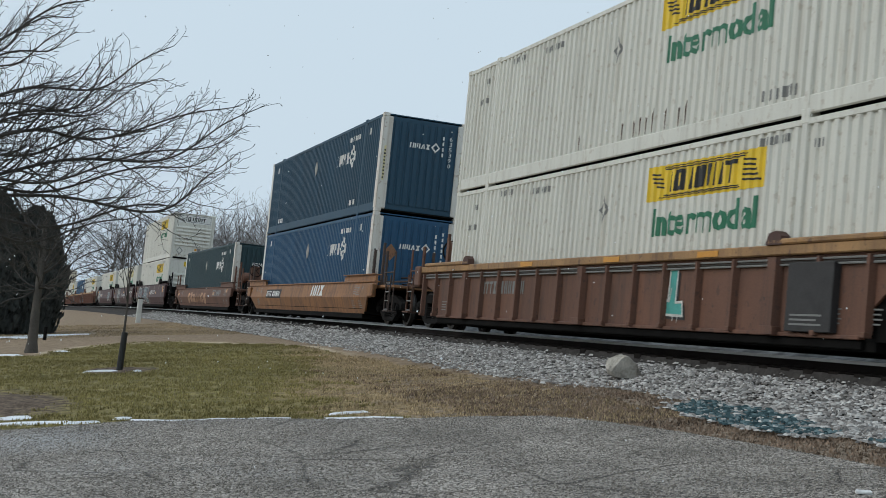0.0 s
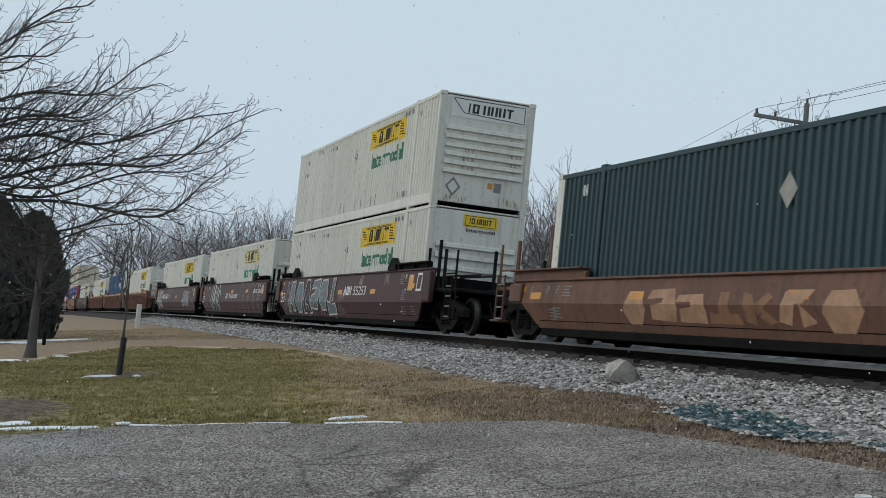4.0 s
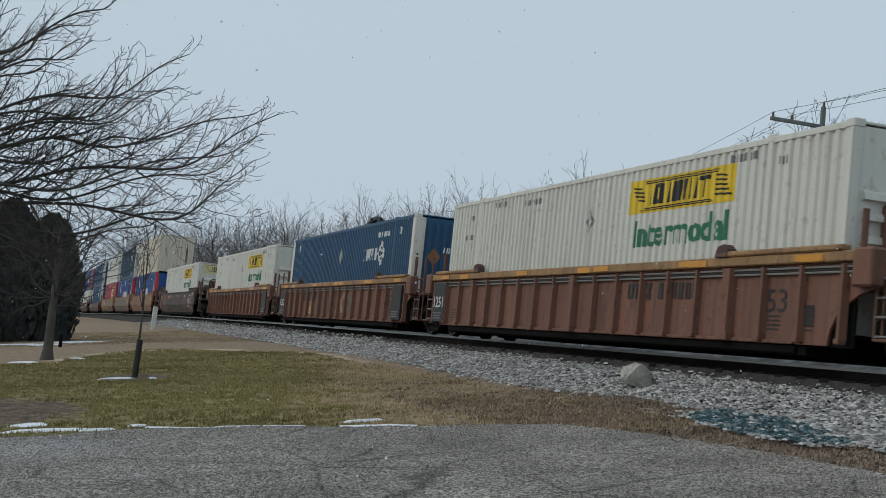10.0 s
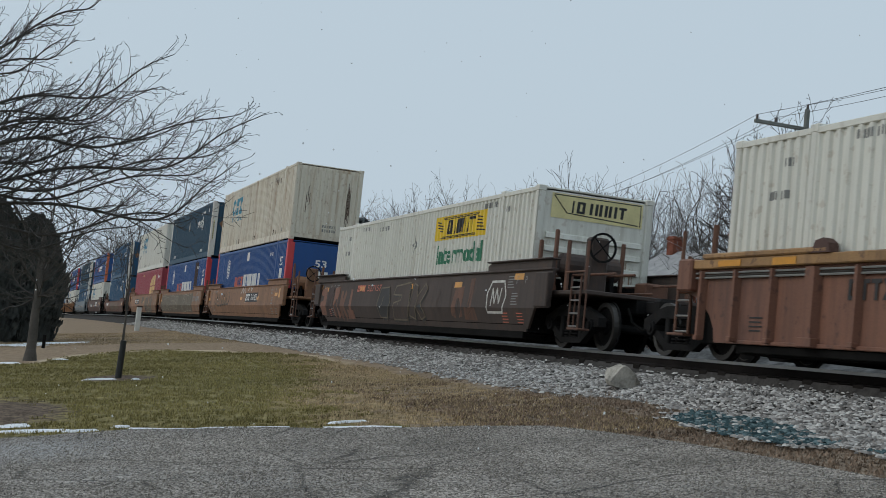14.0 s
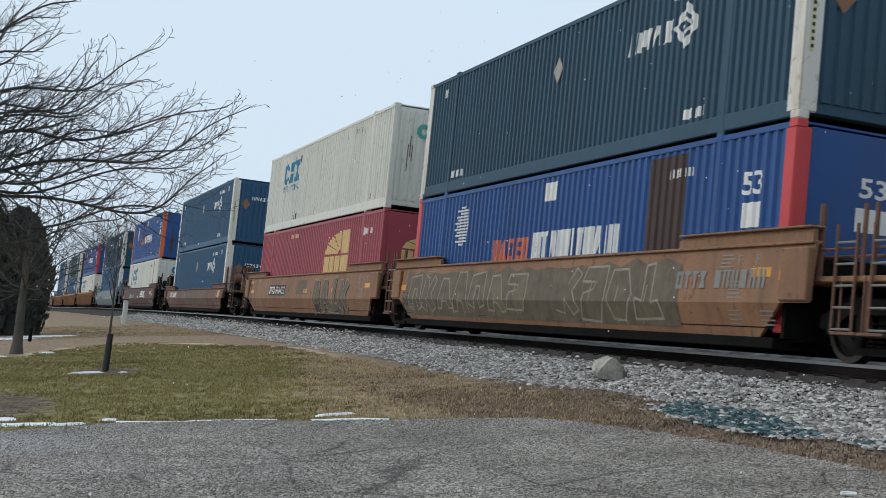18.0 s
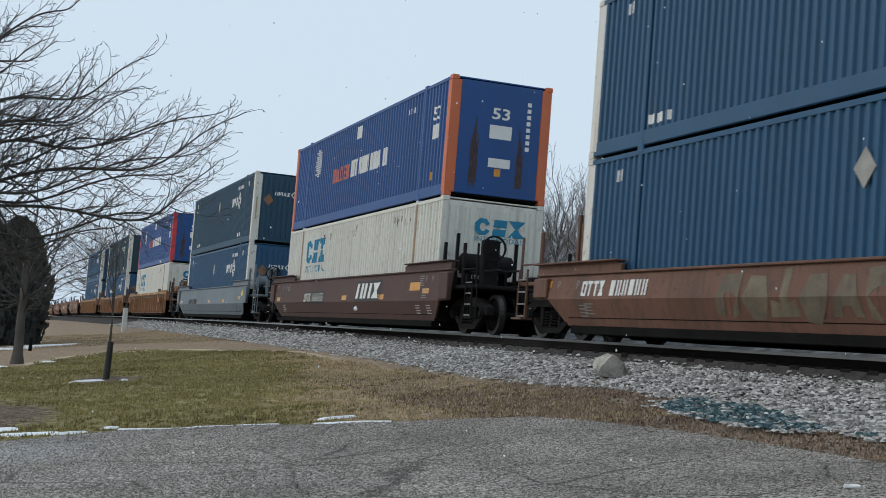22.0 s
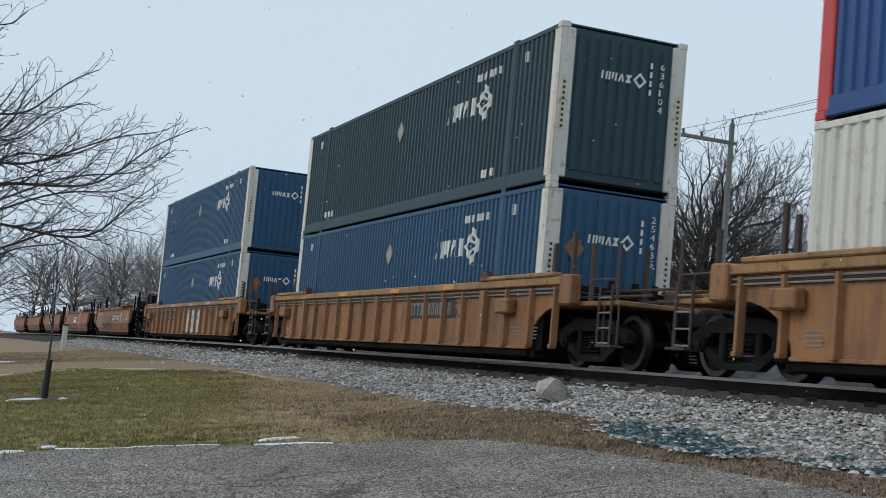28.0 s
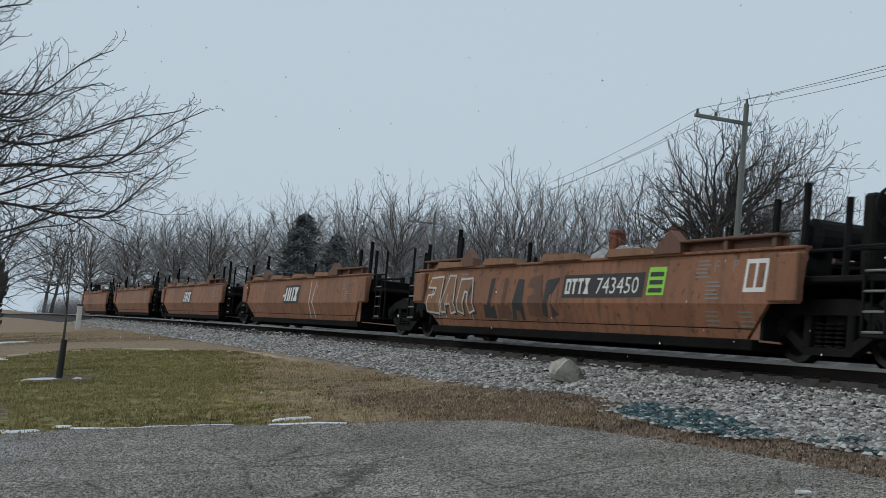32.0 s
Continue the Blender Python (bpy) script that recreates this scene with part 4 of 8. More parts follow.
def pacer(seed, posts, low):
    """Royal blue box with a red and white word as plain shapes."""
    c = container("csx", "blue", posts, "royal blue corrugated container with " + ("red" if posts == "red_post" else "orange") + " corner posts" + (" in a well car" if low else " stacked on another"), seed, 0.26)
    w = "csx"
    mark(c, "lettering", patches(wordmark("ftfef", 1.95, 0.44, 0.02, 0.34)), (-2.75, 1.22), M["red_ink"], w, "red part of the company mark as plain shapes")
    mark(c, "lettering", patches(wordmark("fktfpkftbp", 3.7, 0.5, 0.02, 0.34)), (-0.65, 1.23), M["white_ink"], w, "white part of the company mark as plain shapes")
    globe = []
    for i in range(13):
        z = -0.42 + 0.07 * i
        half = 0.46 * math.sqrt(max(0.0, 1 - (z / 0.47) ** 2))
        globe.append(rect(0.45 - half * (1.0 if i % 2 else 0.55), 0.45 + half, 0.42 + z - 0.021, 0.42 + z + 0.021))
    mark(c, "emblem", patches(globe), (-5.3, 1.65), M["white_ink"], w, "round emblem with fine white stripes")
    mark(c, "lettering", letters("53", 0.5, 0.34, 0.02), (6.82, 1.93), M["white_ink"], w, "white number 53")
    mark(c, "notice", patches([rect(0, 0.46, 0, 0.36)]), (6.86, 1.46), M["white_ink"], w, "white notice panel")
    mark(c, "notice", patches([rect(0, 0.55, 0, 0.36)]), (-0.25, 2.32), M["white_ink"], w, "white notice panel")
    mark(c, "number_mark", patches(code_bars(5, 0.8, 0.14)), (4.6, 2.35), M["white_ink"], w)
    mark(c, "notice", patches([rect(0, 0.16, 0, 0.2)]), (6.9, 0.45), M["reflector"], w)
    if seed == 76:
        mark(c, "repair_patch", patches([rect(0, 1.2, 0.32, 2.72)]), (4.0, 0), M["rusty_panel"], w, "dark rust-brown repair panels")
    end_mark(c, "lettering", letters("53", 0.46, 0.28, 0.02), (-0.22, 1.95), M["white_ink"], "white number 53")
    end_mark(c, "notice", patches([rect(0, 0.57, 0, 0.33)]), (-0.26, 1.48), M["white_ink"], "white notice panel")
    end_mark(c, "notice", patches([rect(0, 0.56, 0, 0.22)]), (-0.24, 0.79), M["white_ink"])
    end_mark(c, "notice", patches([rect(0, 0.16, 0, 0.18)]), (-0.07, 0.58), M["reflector"])
    end_mark(c, "number_mark", patches([rect(0, 0.1, i * 0.155, i * 0.155 + 0.1) for i in range(8)]), (0.68, 1.27), M["white_ink"])
    if not low:
        end_mark(c, "rust_run", patches([rect(0.035 * k, 0.035 * k + 0.027, 0.05 * ((k * 3) % 4), 1.1 + 0.2 * ((k * 5) % 4)) for k in range(6)] + [rect(1.2 + 0.035 * k, 1.226 + 0.035 * k, 0.1, 0.9 + 0.2 * ((k * 7) % 4)) for k in range(5)]), (-0.72, 0.25), M["rust_stain"], "rust stains")
    return c


def csx(seed, paint, low):
    """White or cream box with a blue three-letter mark as plain shapes."""
    c = container("csx", paint, paint, ("cream" if paint == "cream_box" else "white") + " container with blue mark and rust streaks" + (" in a well car" if low else " stacked on another"), seed, 0.14, "upright", "rusty_post" if low else None)
    w = "csx"
    rng = random.Random(seed)
    ink = M["faded_teal" if paint == "cream_box" else "teal_ink"]
    oct8 = [(0.32 + 0.34 * math.cos(math.pi / 8 + k * math.pi / 4), 0.5 + 0.54 * math.sin(math.pi / 8 + k * math.pi / 4)) for k in range(8)]
    hole = [(0.34 + 0.13 * math.cos(math.pi / 8 + k * math.pi / 4), 0.5 + 0.26 * math.sin(math.pi / 8 + k * math.pi / 4)) for k in range(8)]
    big = [[oct8[k], oct8[(k + 1) % 8], hole[(k + 1) % 8], hole[k]] for k in range(7)]
    big += [[(0.72, 0.0), (1.26, 0.0), (1.3, 0.44), (0.76, 0.44)], [(0.76, 0.54), (1.3, 0.54), (1.34, 1.0), (0.8, 1.0)]]
    big += [[(1.38, 0.0), (2.1, 0.0), (1.78, 0.5), (1.66, 0.5)], [(1.66, 0.54), (1.78, 0.54), (2.1, 1.02), (1.38, 1.02)]]
    mark(c, "side_logo", patches([[(a * 1.21, b * 0.75) for a, b in p] for p in big]), (-5.5, 1.68), ink, w, "blue company mark as plain shapes")
    mark(c, "lettering", letters("INTERMODAL", 2.5, 0.22), (-5.45, 1.38), ink, w, "blue word INTERMODAL")
    for x, z, n in ((4.2, 2.45, 4), (6.4, 0.35, 1), (-6.9, 0.35, 1), (5.1, 2.35, 1)):
        mark(c, "number_mark", patches(code_bars(n, 0.2 * n, 0.16)), (x, z), M["grey_ink"], w)
    for i in range(14):
        x = rng.uniform(-4, 6.0)
        mark(c, "rust_run", patches([[(0.015, 0), (0.035, 0), (0.055, rng.uniform(0.15, 0.35)), (0.0, 0.22)]]), (round(x / 0.25) * 0.25 + 0.01, rng.choice((0.24, 0.24, 2.3))), M["rust_stain"], w, "rust stain")
    if low:
        end_mark(c, "end_logo", patches([[(a * 0.62, b * 0.4) for a, b in p] for p in big]), (-0.45, 2.05), ink, "blue company mark as plain shapes")
        end_mark(c, "lettering", letters("INTERMODAL", 1.25, 0.12), (-0.43, 1.9), ink, "blue word INTERMODAL")
    else:
        if paint != "cream_box":
            end_mark(c, "end_logo", patches([[(a * 0.6, b * 0.4) for a, b in p] for p in big]), (-0.6, 2.0), M["spray_teal"], "faded blue company mark as plain shapes")
        end_mark(c, "rust_run", patches([rect(0.03 * k + 0.02 * (k % 2), 0.03 * k + 0.022, 0.1 * ((k * 7) % 5), 0.75 + 0.12 * ((k * 5) % 4)) for k in range(5)] + [rect(1.55 + 0.03 * k, 1.572 + 0.03 * k, -0.5 + 0.14 * ((k * 3) % 5), 0.9 + 0.13 * ((k * 7) % 4)) for k in range(5)]), (-0.82, 1.05), M["rust_stain"], "rust streaks")
        end_mark(c, "number_mark", patches(code_bars(6, 0.55, 0.1, rows=2, pitch=0.16)), (-0.1, 0.4), M["grey_ink"])
    return c


def gold(seed):
    """Crimson box with a pale gold half sun."""
    c = container("csx", "crimson", "crimson", "crimson corrugated container with pale gold sunburst in a well car", seed, 0.14, "flat")
    fan = []
    for k in range(3):
        t0, t1 = math.pi / 2 + k * math.pi / 6 + 0.03, math.pi / 2 + (k + 1) * math.pi / 6 - 0.03
        fan.append([(2.0 + 0.25 * math.cos(t0), 0.12 * math.sin(t0)), (2.0 + 1.9 * math.cos(t0), 0.68 * math.sin(t0)), (2.0 + 1.9 * math.cos(t1), 0.68 * math.sin(t1)), (2.0 + 0.25 * math.cos(t1), 0.12 * math.sin(t1))])
    low = [rect(0.1 + 0.65 * i, 0.7 + 0.65 * i, -0.62, -0.06) for i in range(3)] + [rect(2.1, 2.9, 0.0, 0.7), rect(2.1, 2.9, -0.62, -0.06)]
    mark(c, "emblem", patches(fan + low), (1.75, 1.77), M["gold_ink"], "csx", "pale gold sunburst emblem")
    mark(c, "number_mark", patches(code_bars(4, 0.7, 0.16)), (6.35, 2.25), M["white_ink"], "csx")
    mark(c, "notice", patches([rect(0, 0.3, 0, 0.22)]), (6.0, 2.22), M["white_ink"], "csx")
    mark(c, "number_mark", patches(code_bars(7, 1.2, 0.14)), (-3.2, 2.5), M["gold_ink"], "csx")
    end_mark(c, "emblem", patches([[(a * 0.55, b * 0.6) for a, b in p] for p in fan + low]), (-0.75, 1.85), M["gold_ink"], "pale gold sunburst emblem")
    return c


# ---- well cars ----
WHEEL = 0.44


def wheelset_mesh():
    s = Shape()
    s.tube((0, -0.72, 0), (0, 0.72, 0), 0.075, n=10)
    for sy in (-1, 1):
        s.tube((0, sy * 0.70, 0), (0, sy * 0.82, 0), 0.15, n=12)
        s.ring((0, sy * 0.735, 0), 1, 0.12, WHEEL - 0.075, 0.035, 24)
        s.ring((0, sy * 0.70, 0), 1, WHEEL - 0.06, WHEEL + 0.025, 0.03, 28)
    return s.mesh("wheelset", M["bogie"], False)


def tread_mesh():
    return Shape().ring((0, 0, 0), 1, WHEEL - 0.08, WHEEL, 0.1, 28).mesh("tread", M["tread"])


def side_frame_mesh():
    s = Shape()
    top = [(-1.2, 0.42), (-1.2, 0.58), (-0.75, 0.74), (-0.45, 0.8), (0.45, 0.8), (0.75, 0.74), (1.2, 0.58), (1.2, 0.42), (0.95, 0.40), (0.62, 0.60), (-0.62, 0.60), (-0.95, 0.40)]
    s.prism(top, 1, -0.08, 0.08)
    low = [(-0.98, 0.40), (-0.72, 0.40), (-0.34, 0.2), (0.34, 0.2), (0.72, 0.40), (0.98, 0.40), (0.45, 0.1), (-0.45, 0.1)]
    s.prism(low, 1, -0.07, 0.07)
    for x in (-0.42, 0.42):
        s.box(x - 0.07, x + 0.07, -0.075, 0.075, 0.17, 0.66, 0.02)
    for x in (-0.9, 0.9):
        s.tube((x, -0.12, 0.44), (x, 0.1, 0.44), 0.12, n=12)
        s.tube((x, -0.15, 0.44), (x, -0.12, 0.44), 0.075, n=10)
    return s.mesh("side_frame", M["bogie"])


def spring_mesh():
    s = Shape()
    for i in range(6):
        s.ring((0, 0, 0.22 + 0.055 * i), 2, 0.05, 0.085, 0.026, 10)
    return s.mesh("spring", M["bogie"])


def bogie(car, x):
    b = part("bogie", shared(("bolster",), lambda: Shape().box(-0.2, 0.2, -0.95, 0.95, 0.42, 0.68, 0.03).tube((0, 0, 0.66), (0, 0, 0.8), 0.2, n=14).mesh("bogie", M["bogie"])), car, "two-axle cast steel bogie", at=(x, 0, 0))
    frame_mesh, springs = shared(("sframe",), side_frame_mesh), shared(("springs",), spring_mesh)
    for sy in (-1, 1):
        part("side_frame", frame_mesh, b, at=(0, sy * 0.99, 0), turn=0 if sy < 0 else 180)
        for cx in (-0.2, 0.0, 0.2):
            part("spring", springs, b, at=(cx, sy * 0.99, 0))
    for sx in (-1, 1):
        part("wheelset", shared(("wheelset",), wheelset_mesh), b, at=(sx * 0.9, 0, WHEEL))
        for sy in (-1, 1):
            part("tread", shared(("tread",), tread_mesh), b, "worn bright wheel tread", at=(sx * 0.9, sy * 0.765, WHEEL))
    return b


def ladder(car, x, y, z0, z1, w, material, n=4, along=True):
    s = Shape()
    for e in (-w / 2, w / 2):
        p = (x + e, y, z0) if along else (x, y + e, z0)
        s.tube(p, (p[0], p[1], z1), 0.022, n=6)
    lad = part("ladder", s.mesh("ladder", material), car)
    rung = shared(("rung", w, along), lambda: Shape().tube((-w / 2 if along else 0, 0 if along else -w / 2, 0), (w / 2 if along else 0, 0 if along else w / 2, 0), 0.016, n=6).mesh("rung", M["rung"]))
    for i in range(n):
        part("rung", rung, lad, "bright steel rung", at=(x, y, z0 + (z1 - z0) * (i + 0.15) / n))
    return lad


def end_gear(car, sx, body, reach, top, brake, coupled):
    """What stands between a well's end and the coupler: platform, sill, posts, ladders, hoses, brake wheel, tank."""
    dark_end = body == "maroon" or top in (1.4, 1.48)
    dark_end = dark_end and body != "tan"
    dk = M["bogie"]
    bm = dk if dark_end or body == "redbrown" else M[body]
    gear = dk if dark_end or body == "redbrown" else M["brown"] if body in ("tan", "charcoal", "brown", "russet") else M["charcoal"] if body == "orange" else bm
    x0, x1 = sx * (reach - 1.6), sx * (reach + 1.35)
    lo, hi = min(x0, x1), max(x0, x1)
    part("end_platform", Shape().box(lo, hi, -1.32, 1.32, 0.98, 1.06, 0.015).mesh("end_platform", bm), car)
    part("centre_sill", Shape().box(lo, hi + (0.0), -0.28, 0.28, 0.72, 0.98, 0.02).mesh("centre_sill", dk), car)
    stub = shared(("stub", top), lambda: Shape().box(-0.06, 0.06, -0.05, 0.05, 1.05, top + 0.12, 0.01).mesh("bulkhead_post", dk))
    for y in (-1.0, -0.55, 0.1, 0.6, 1.0):
        part("bulkhead_post", stub, car, at=(x0 + sx * 0.06, y, 0))
    part("bulkhead_rail", shared(("stubr", top), lambda: Shape().box(-0.05, 0.05, -1.3, 1.3, top - 0.12, top - 0.02, 0.01).mesh("bulkhead_rail", dk)), car, at=(x0 + sx * 0.06, 0, 0))
    for k, (ahead, y, tall) in enumerate(((0.35, -1.18, 2.1), (0.8, -1.05, 2.3), (0.6, 0.5, 2.2))):
        post = shared(("grab", k, gear.name), lambda: Shape().box(-0.045, 0.045, -0.035, 0.035, 1.05, tall, 0.01).box(-0.06, 0.06, -0.05, 0.05, 1.05, 1.2, 0.01).mesh("grab_post", gear))
        part("grab_post", post, car, "upright steel post", at=(x0 + sx * ahead, y, 0))
    for sy in (-1, 1):
        ladder(car, x1 - sx * 0.35, sy * 1.36, 0.35, 1.7 if body in ("tan", "grey_car") else 1.3, 0.4, gear, 5 if body in ("tan", "grey_car") else 4)
        rail = Shape().tube((x1 - sx * 0.1, sy * 1.3, 1.05), (x1 - sx * 0.1, sy * 1.3, 1.95), 0.03, n=6).tube((x1 - sx * 1.0, sy * 1.28, 1.05), (x1 - sx * 1.0, sy * 1.28, 2.0), 0.045, n=6)
        rail.tube((x1 - sx * 1.0, sy * 1.3, 1.4), (x1 - sx * 0.1, sy * 1.3, 1.4), 0.018, n=6)
        part("handrail", rail.mesh("handrail", gear), car)
        step = Shape().box(min(x1, x1 - sx * 0.5), max(x1, x1 - sx * 0.5), sy * 1.3 - 0.12, sy * 1.3 + 0.12, 0.32, 0.36).tube((x1 - sx * 0.02, sy * 1.3, 0.34), (x1 - sx * 0.02, sy * 1.3, 1.0), 0.018, n=6).tube((x1 - sx * 0.48, sy * 1.3, 0.34), (x1 - sx * 0.48, sy * 1.3, 1.0), 0.018, n=6)
        part("sill_step", step.mesh("sill_step", gear), car)
    if not coupled:
        c = Shape().box(min(x1 - sx * 0.2, x1 + sx * 0.72), max(x1 - sx * 0.2, x1 + sx * 0.72), -0.1, 0.1, 0.74, 0.98, 0.03)
        c.box(min(x1 + sx * 0.42, x1 + sx * 0.76), max(x1 + sx * 0.42, x1 + sx * 0.76), -0.2, 0.17, 0.7, 1.02, 0.06)
        part("coupler", c.mesh("coupler", dk), car, "rusty knuckle coupler")
        h = Shape()
        pts = [(x1, -0.45, 0.8), (x1 + sx * 0.2, -0.44, 0.55), (x1 + sx * 0.45, -0.35, 0.42), (x1 + sx * 0.7, -0.3, 0.5)]
        for p, q in zip(pts, pts[1:]):
            h.tube(p, q, 0.025, n=6)
        part("brake_hose", h.mesh("brake_hose", M["under"]), car)
    if brake:
        part("brake_stand", Shape().box(min(x0 + sx * 1.5, x0 + sx * 1.75), max(x0 + sx * 1.5, x0 + sx * 1.75), -0.75, -0.35, 1.06, 2.15, 0.04).mesh("brake_stand", bm if body not in ("maroon",) else dk), car)
        w = Shape().ring((x0 + sx * 1.86, -0.55, 1.95), 0, 0.25, 0.29, 0.035, 18)
        for k in range(4):
            t = math.pi / 4 + k * math.pi / 2
            w.tube((x0 + sx * 1.86, -0.55, 1.95), (x0 + sx * 1.86, -0.55 + 0.26 * math.cos(t), 1.95 + 0.26 * math.sin(t)), 0.014, n=6)
        part("brake_wheel", w.mesh("brake_wheel", dk), car, "round spoked brake wheel")
        part("air_tank", Shape().tube((x0 + sx * 0.75, -0.9, 1.62), (x0 + sx * 0.75, 0.3, 1.62), 0.24, n=16).tube((x0 + sx * 0.75, -0.97, 1.62), (x0 + sx * 0.75, -0.9, 1.62), 0.15, 0.24, n=16).mesh("air_tank", bm), car, "air reservoir cylinder")
        st = shared(("tankb",), lambda: Shape().box(-0.2, 0.2, -0.04, 0.04, 1.06, 1.5).mesh("tank_bracket", dk))
        for y in (-0.75, 0.15):
            part("tank_bracket", st, car, at=(x0 + sx * 0.75, y, 0))
    pipes = Shape()
    rng = random.Random(int(reach * 10) + (3 if brake else 5))
    for i in range(4):
        y, z = rng.uniform(-1.2, 1.2), rng.uniform(1.12, 1.5)
        pipes.tube((lo + 0.15, y, z), (hi - 0.2, y * 0.9, z), 0.025, n=6)
    pipes.box((lo + hi) / 2 - 0.25, (lo + hi) / 2 + 0.25, 0.5, 1.0, 1.06, 1.4, 0.03)
    part("brake_piping", pipes.mesh("brake_piping", gear), car)


def dark_panel(car, x, w, z0, z1, text=""):
    """A repainted dark panel that stands level with the ribs."""
    p = part("end_panel", Shape().box(x, x + w, -1.535, -1.42, z0, z1, 0.01).mesh("end_panel", M["spray_dark"]), car, "dark repainted panel")
    if text:
        bm = letters(text, w * 0.8, 0.26, 0.01)
        lay(bm, (x + 0.1 * w, z0 + 0.35), lambda a, b: 1.535, lift=0.008)
        part("lettering", to_mesh(bm, "lettering", M["white_ink"]), car, "white number")
    bm = patches([rect(0, w * (0.7 - 0.1 * (i % 2)), 0.06 * i, 0.06 * i + 0.025) for i in range(3)])
    lay(bm, (x + 0.12 * w, z0 + 0.08), lambda a, b: 1.535, lift=0.008)
    part("stencil", to_mesh(bm, "stencil", M["grey_ink"]), car, "small stencilled notes")


def ribbed_side(body, half, top, dip):
    """Sheet of a ribbed well with wheel arches cut into its lower corners."""
    out = -0.45 if half > 9.5 else 0.27
    arch = [(half + out - 1.25 * math.cos(t), 0.24 + 0.76 * math.sin(t)) for t in [math.pi / 2 * i / 6 for i in range(7)]]
    arch = [p for p in arch if p[0] < half - 0.02]
    right = [(half + out - 1.27, 0.24)] + arch + [(half, max(0.98, arch[-1][1] + 0.02)), (half, top - 0.1)]
    outline = [(-x, z) for x, z in right][::-1]
    outline = [(-half, top - 0.1)] + [(-x, z) for x, z in reversed(right[:-1])] + right
    return Shape().prism(outline, 1, -0.02, 0.02).mesh("side_sheet", M[body])


def ribbed_car(label, body, top, bogies, brake=1, standalone=True, seed=1, short=0.0):
    """A well car whose sides carry upright ribs under a boxed top chord."""
    car = thing("well_car", label, "rail car", "well cars of the train")
    half = 9.75 if standalone else 9.0
    body_m = M[body]
    sheet = shared(("rsheet", body, half, top), lambda: ribbed_side(body, half, top, 0))
    chord = shared(("chord", body, half, top), lambda: Shape().box(-half, half, -0.07, 0.07, top - 0.14, top, 0.015).mesh("top_chord", M["chord"]))
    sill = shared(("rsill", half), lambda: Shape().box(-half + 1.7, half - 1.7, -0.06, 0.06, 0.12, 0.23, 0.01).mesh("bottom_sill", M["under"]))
    foot = shared(("rfoot", body, half), lambda: Shape().box(-half + 1.7, half - 1.7, -0.045, 0.0, 0.235, 0.29, 0.01).mesh("sill_lip", body_m))
    thin = shared(("rib", body, top), lambda: Shape().prism([(-0.055, 0), (-0.03, -0.1), (0.03, -0.1), (0.055, 0)], 2, 0.3, top - 0.17).box(-0.05, 0.05, -0.12, 0.0, 0.26, 0.33).mesh("rib", body_m))
    thick = shared(("ribw", body, top), lambda: Shape().prism([(-0.13, 0), (-0.1, -0.12), (0.1, -0.12), (0.13, 0)], 2, 0.3, top - 0.17).box(-0.16, 0.16, -0.14, 0.0, 0.24, 0.36).mesh("rib", body_m))
    cap = shared(("cap", body, top), lambda: Shape().box(-1.55, 1.55, -0.1, 0.06, top + 0.05, top + 0.13, 0.02).mesh("guide_rail", M["chord"]))
    pad = shared(("pad", body), lambda: Shape().prism([(-0.2, 0), (0.2, 0), (0.17, 0.12), (0.05, 0.19), (-0.12, 0.16)], 1, -0.1, 0.05).mesh("guide_block", M["redbrown"]))
    rod = shared(("rod", half, top), lambda: Shape().tube((-half + 0.5, 0, top - 0.24), (half - 0.5, 0, top - 0.24), 0.018, n=6).mesh("grab_rod", M["tread"]))
    for sy in (-1, 1):
        turn = 0 if sy < 0 else 180
        y = sy * 1.4
        part("side_sheet", sheet, car, at=(0, y, 0))
        part("top_chord", chord, car, at=(0, sy * 1.44, 0))
        part("bottom_sill", sill, car, at=(0, sy * 1.36, 0))
        part("sill_lip", foot, car, at=(0, y - sy * 0.0 + sy * 0.022, 0), turn=turn)
        part("grab_rod", rod, car, at=(0, sy * 1.455, 0))
        n = 8
        for i in range(-n, n + 1):
            x = i * (half - 1.55) / n
            wide = abs(i) in (0, 6)
            part("rib", thick if wide else thin, car, at=(x, sy * 1.42, 0), turn=turn)
        for sx in (-1, 1):
            part("rib", thin, car, at=(sx * (half - 0.62), sy * 1.42, 0), turn=turn)
            part("guide_rail", cap, car, at=(sx * (half - 2.2), sy * 1.44, -0.05), turn=turn)
            part("guide_block", pad, car, at=(sx * (half - 3.6), sy * 1.44, top + 0.0), turn=turn)
            part("end_cap", shared(("ecap", body, top), lambda: Shape().box(-0.2, 0.2, -0.12, 0.1, 0.98, top + 0.02, 0.03).mesh("end_cap", body_m)), car, at=(sx * (half - 0.18), sy * 1.44, 0))
    rod = shared(("rod", half), lambda: Shape().tube((-half + 0.4, 0, 0), (half - 0.4, 0, 0), 0.016, n=6).mesh("conduit", M["grey_ink"]))
    for z in (top - 0.2, top - 0.27):
        part("conduit", rod, car, "thin grey conduit under the top chord", at=(0, -1.462, z))
    for x in (-2.6, 1.2, 4.4):
        part("chord_tape", shared(("tape",), lambda: Shape().box(-0.3, 0.3, -0.004, 0.004, -0.04, 0.05, 0.002).mesh("chord_tape", M["reflector"])), car, "amber reflective tape", at=(x, -1.52, top - 0.08))
    # dark plates added to hide the container behind the wheel arches
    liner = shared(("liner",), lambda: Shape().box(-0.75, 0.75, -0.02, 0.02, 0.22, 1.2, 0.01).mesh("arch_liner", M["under"]))
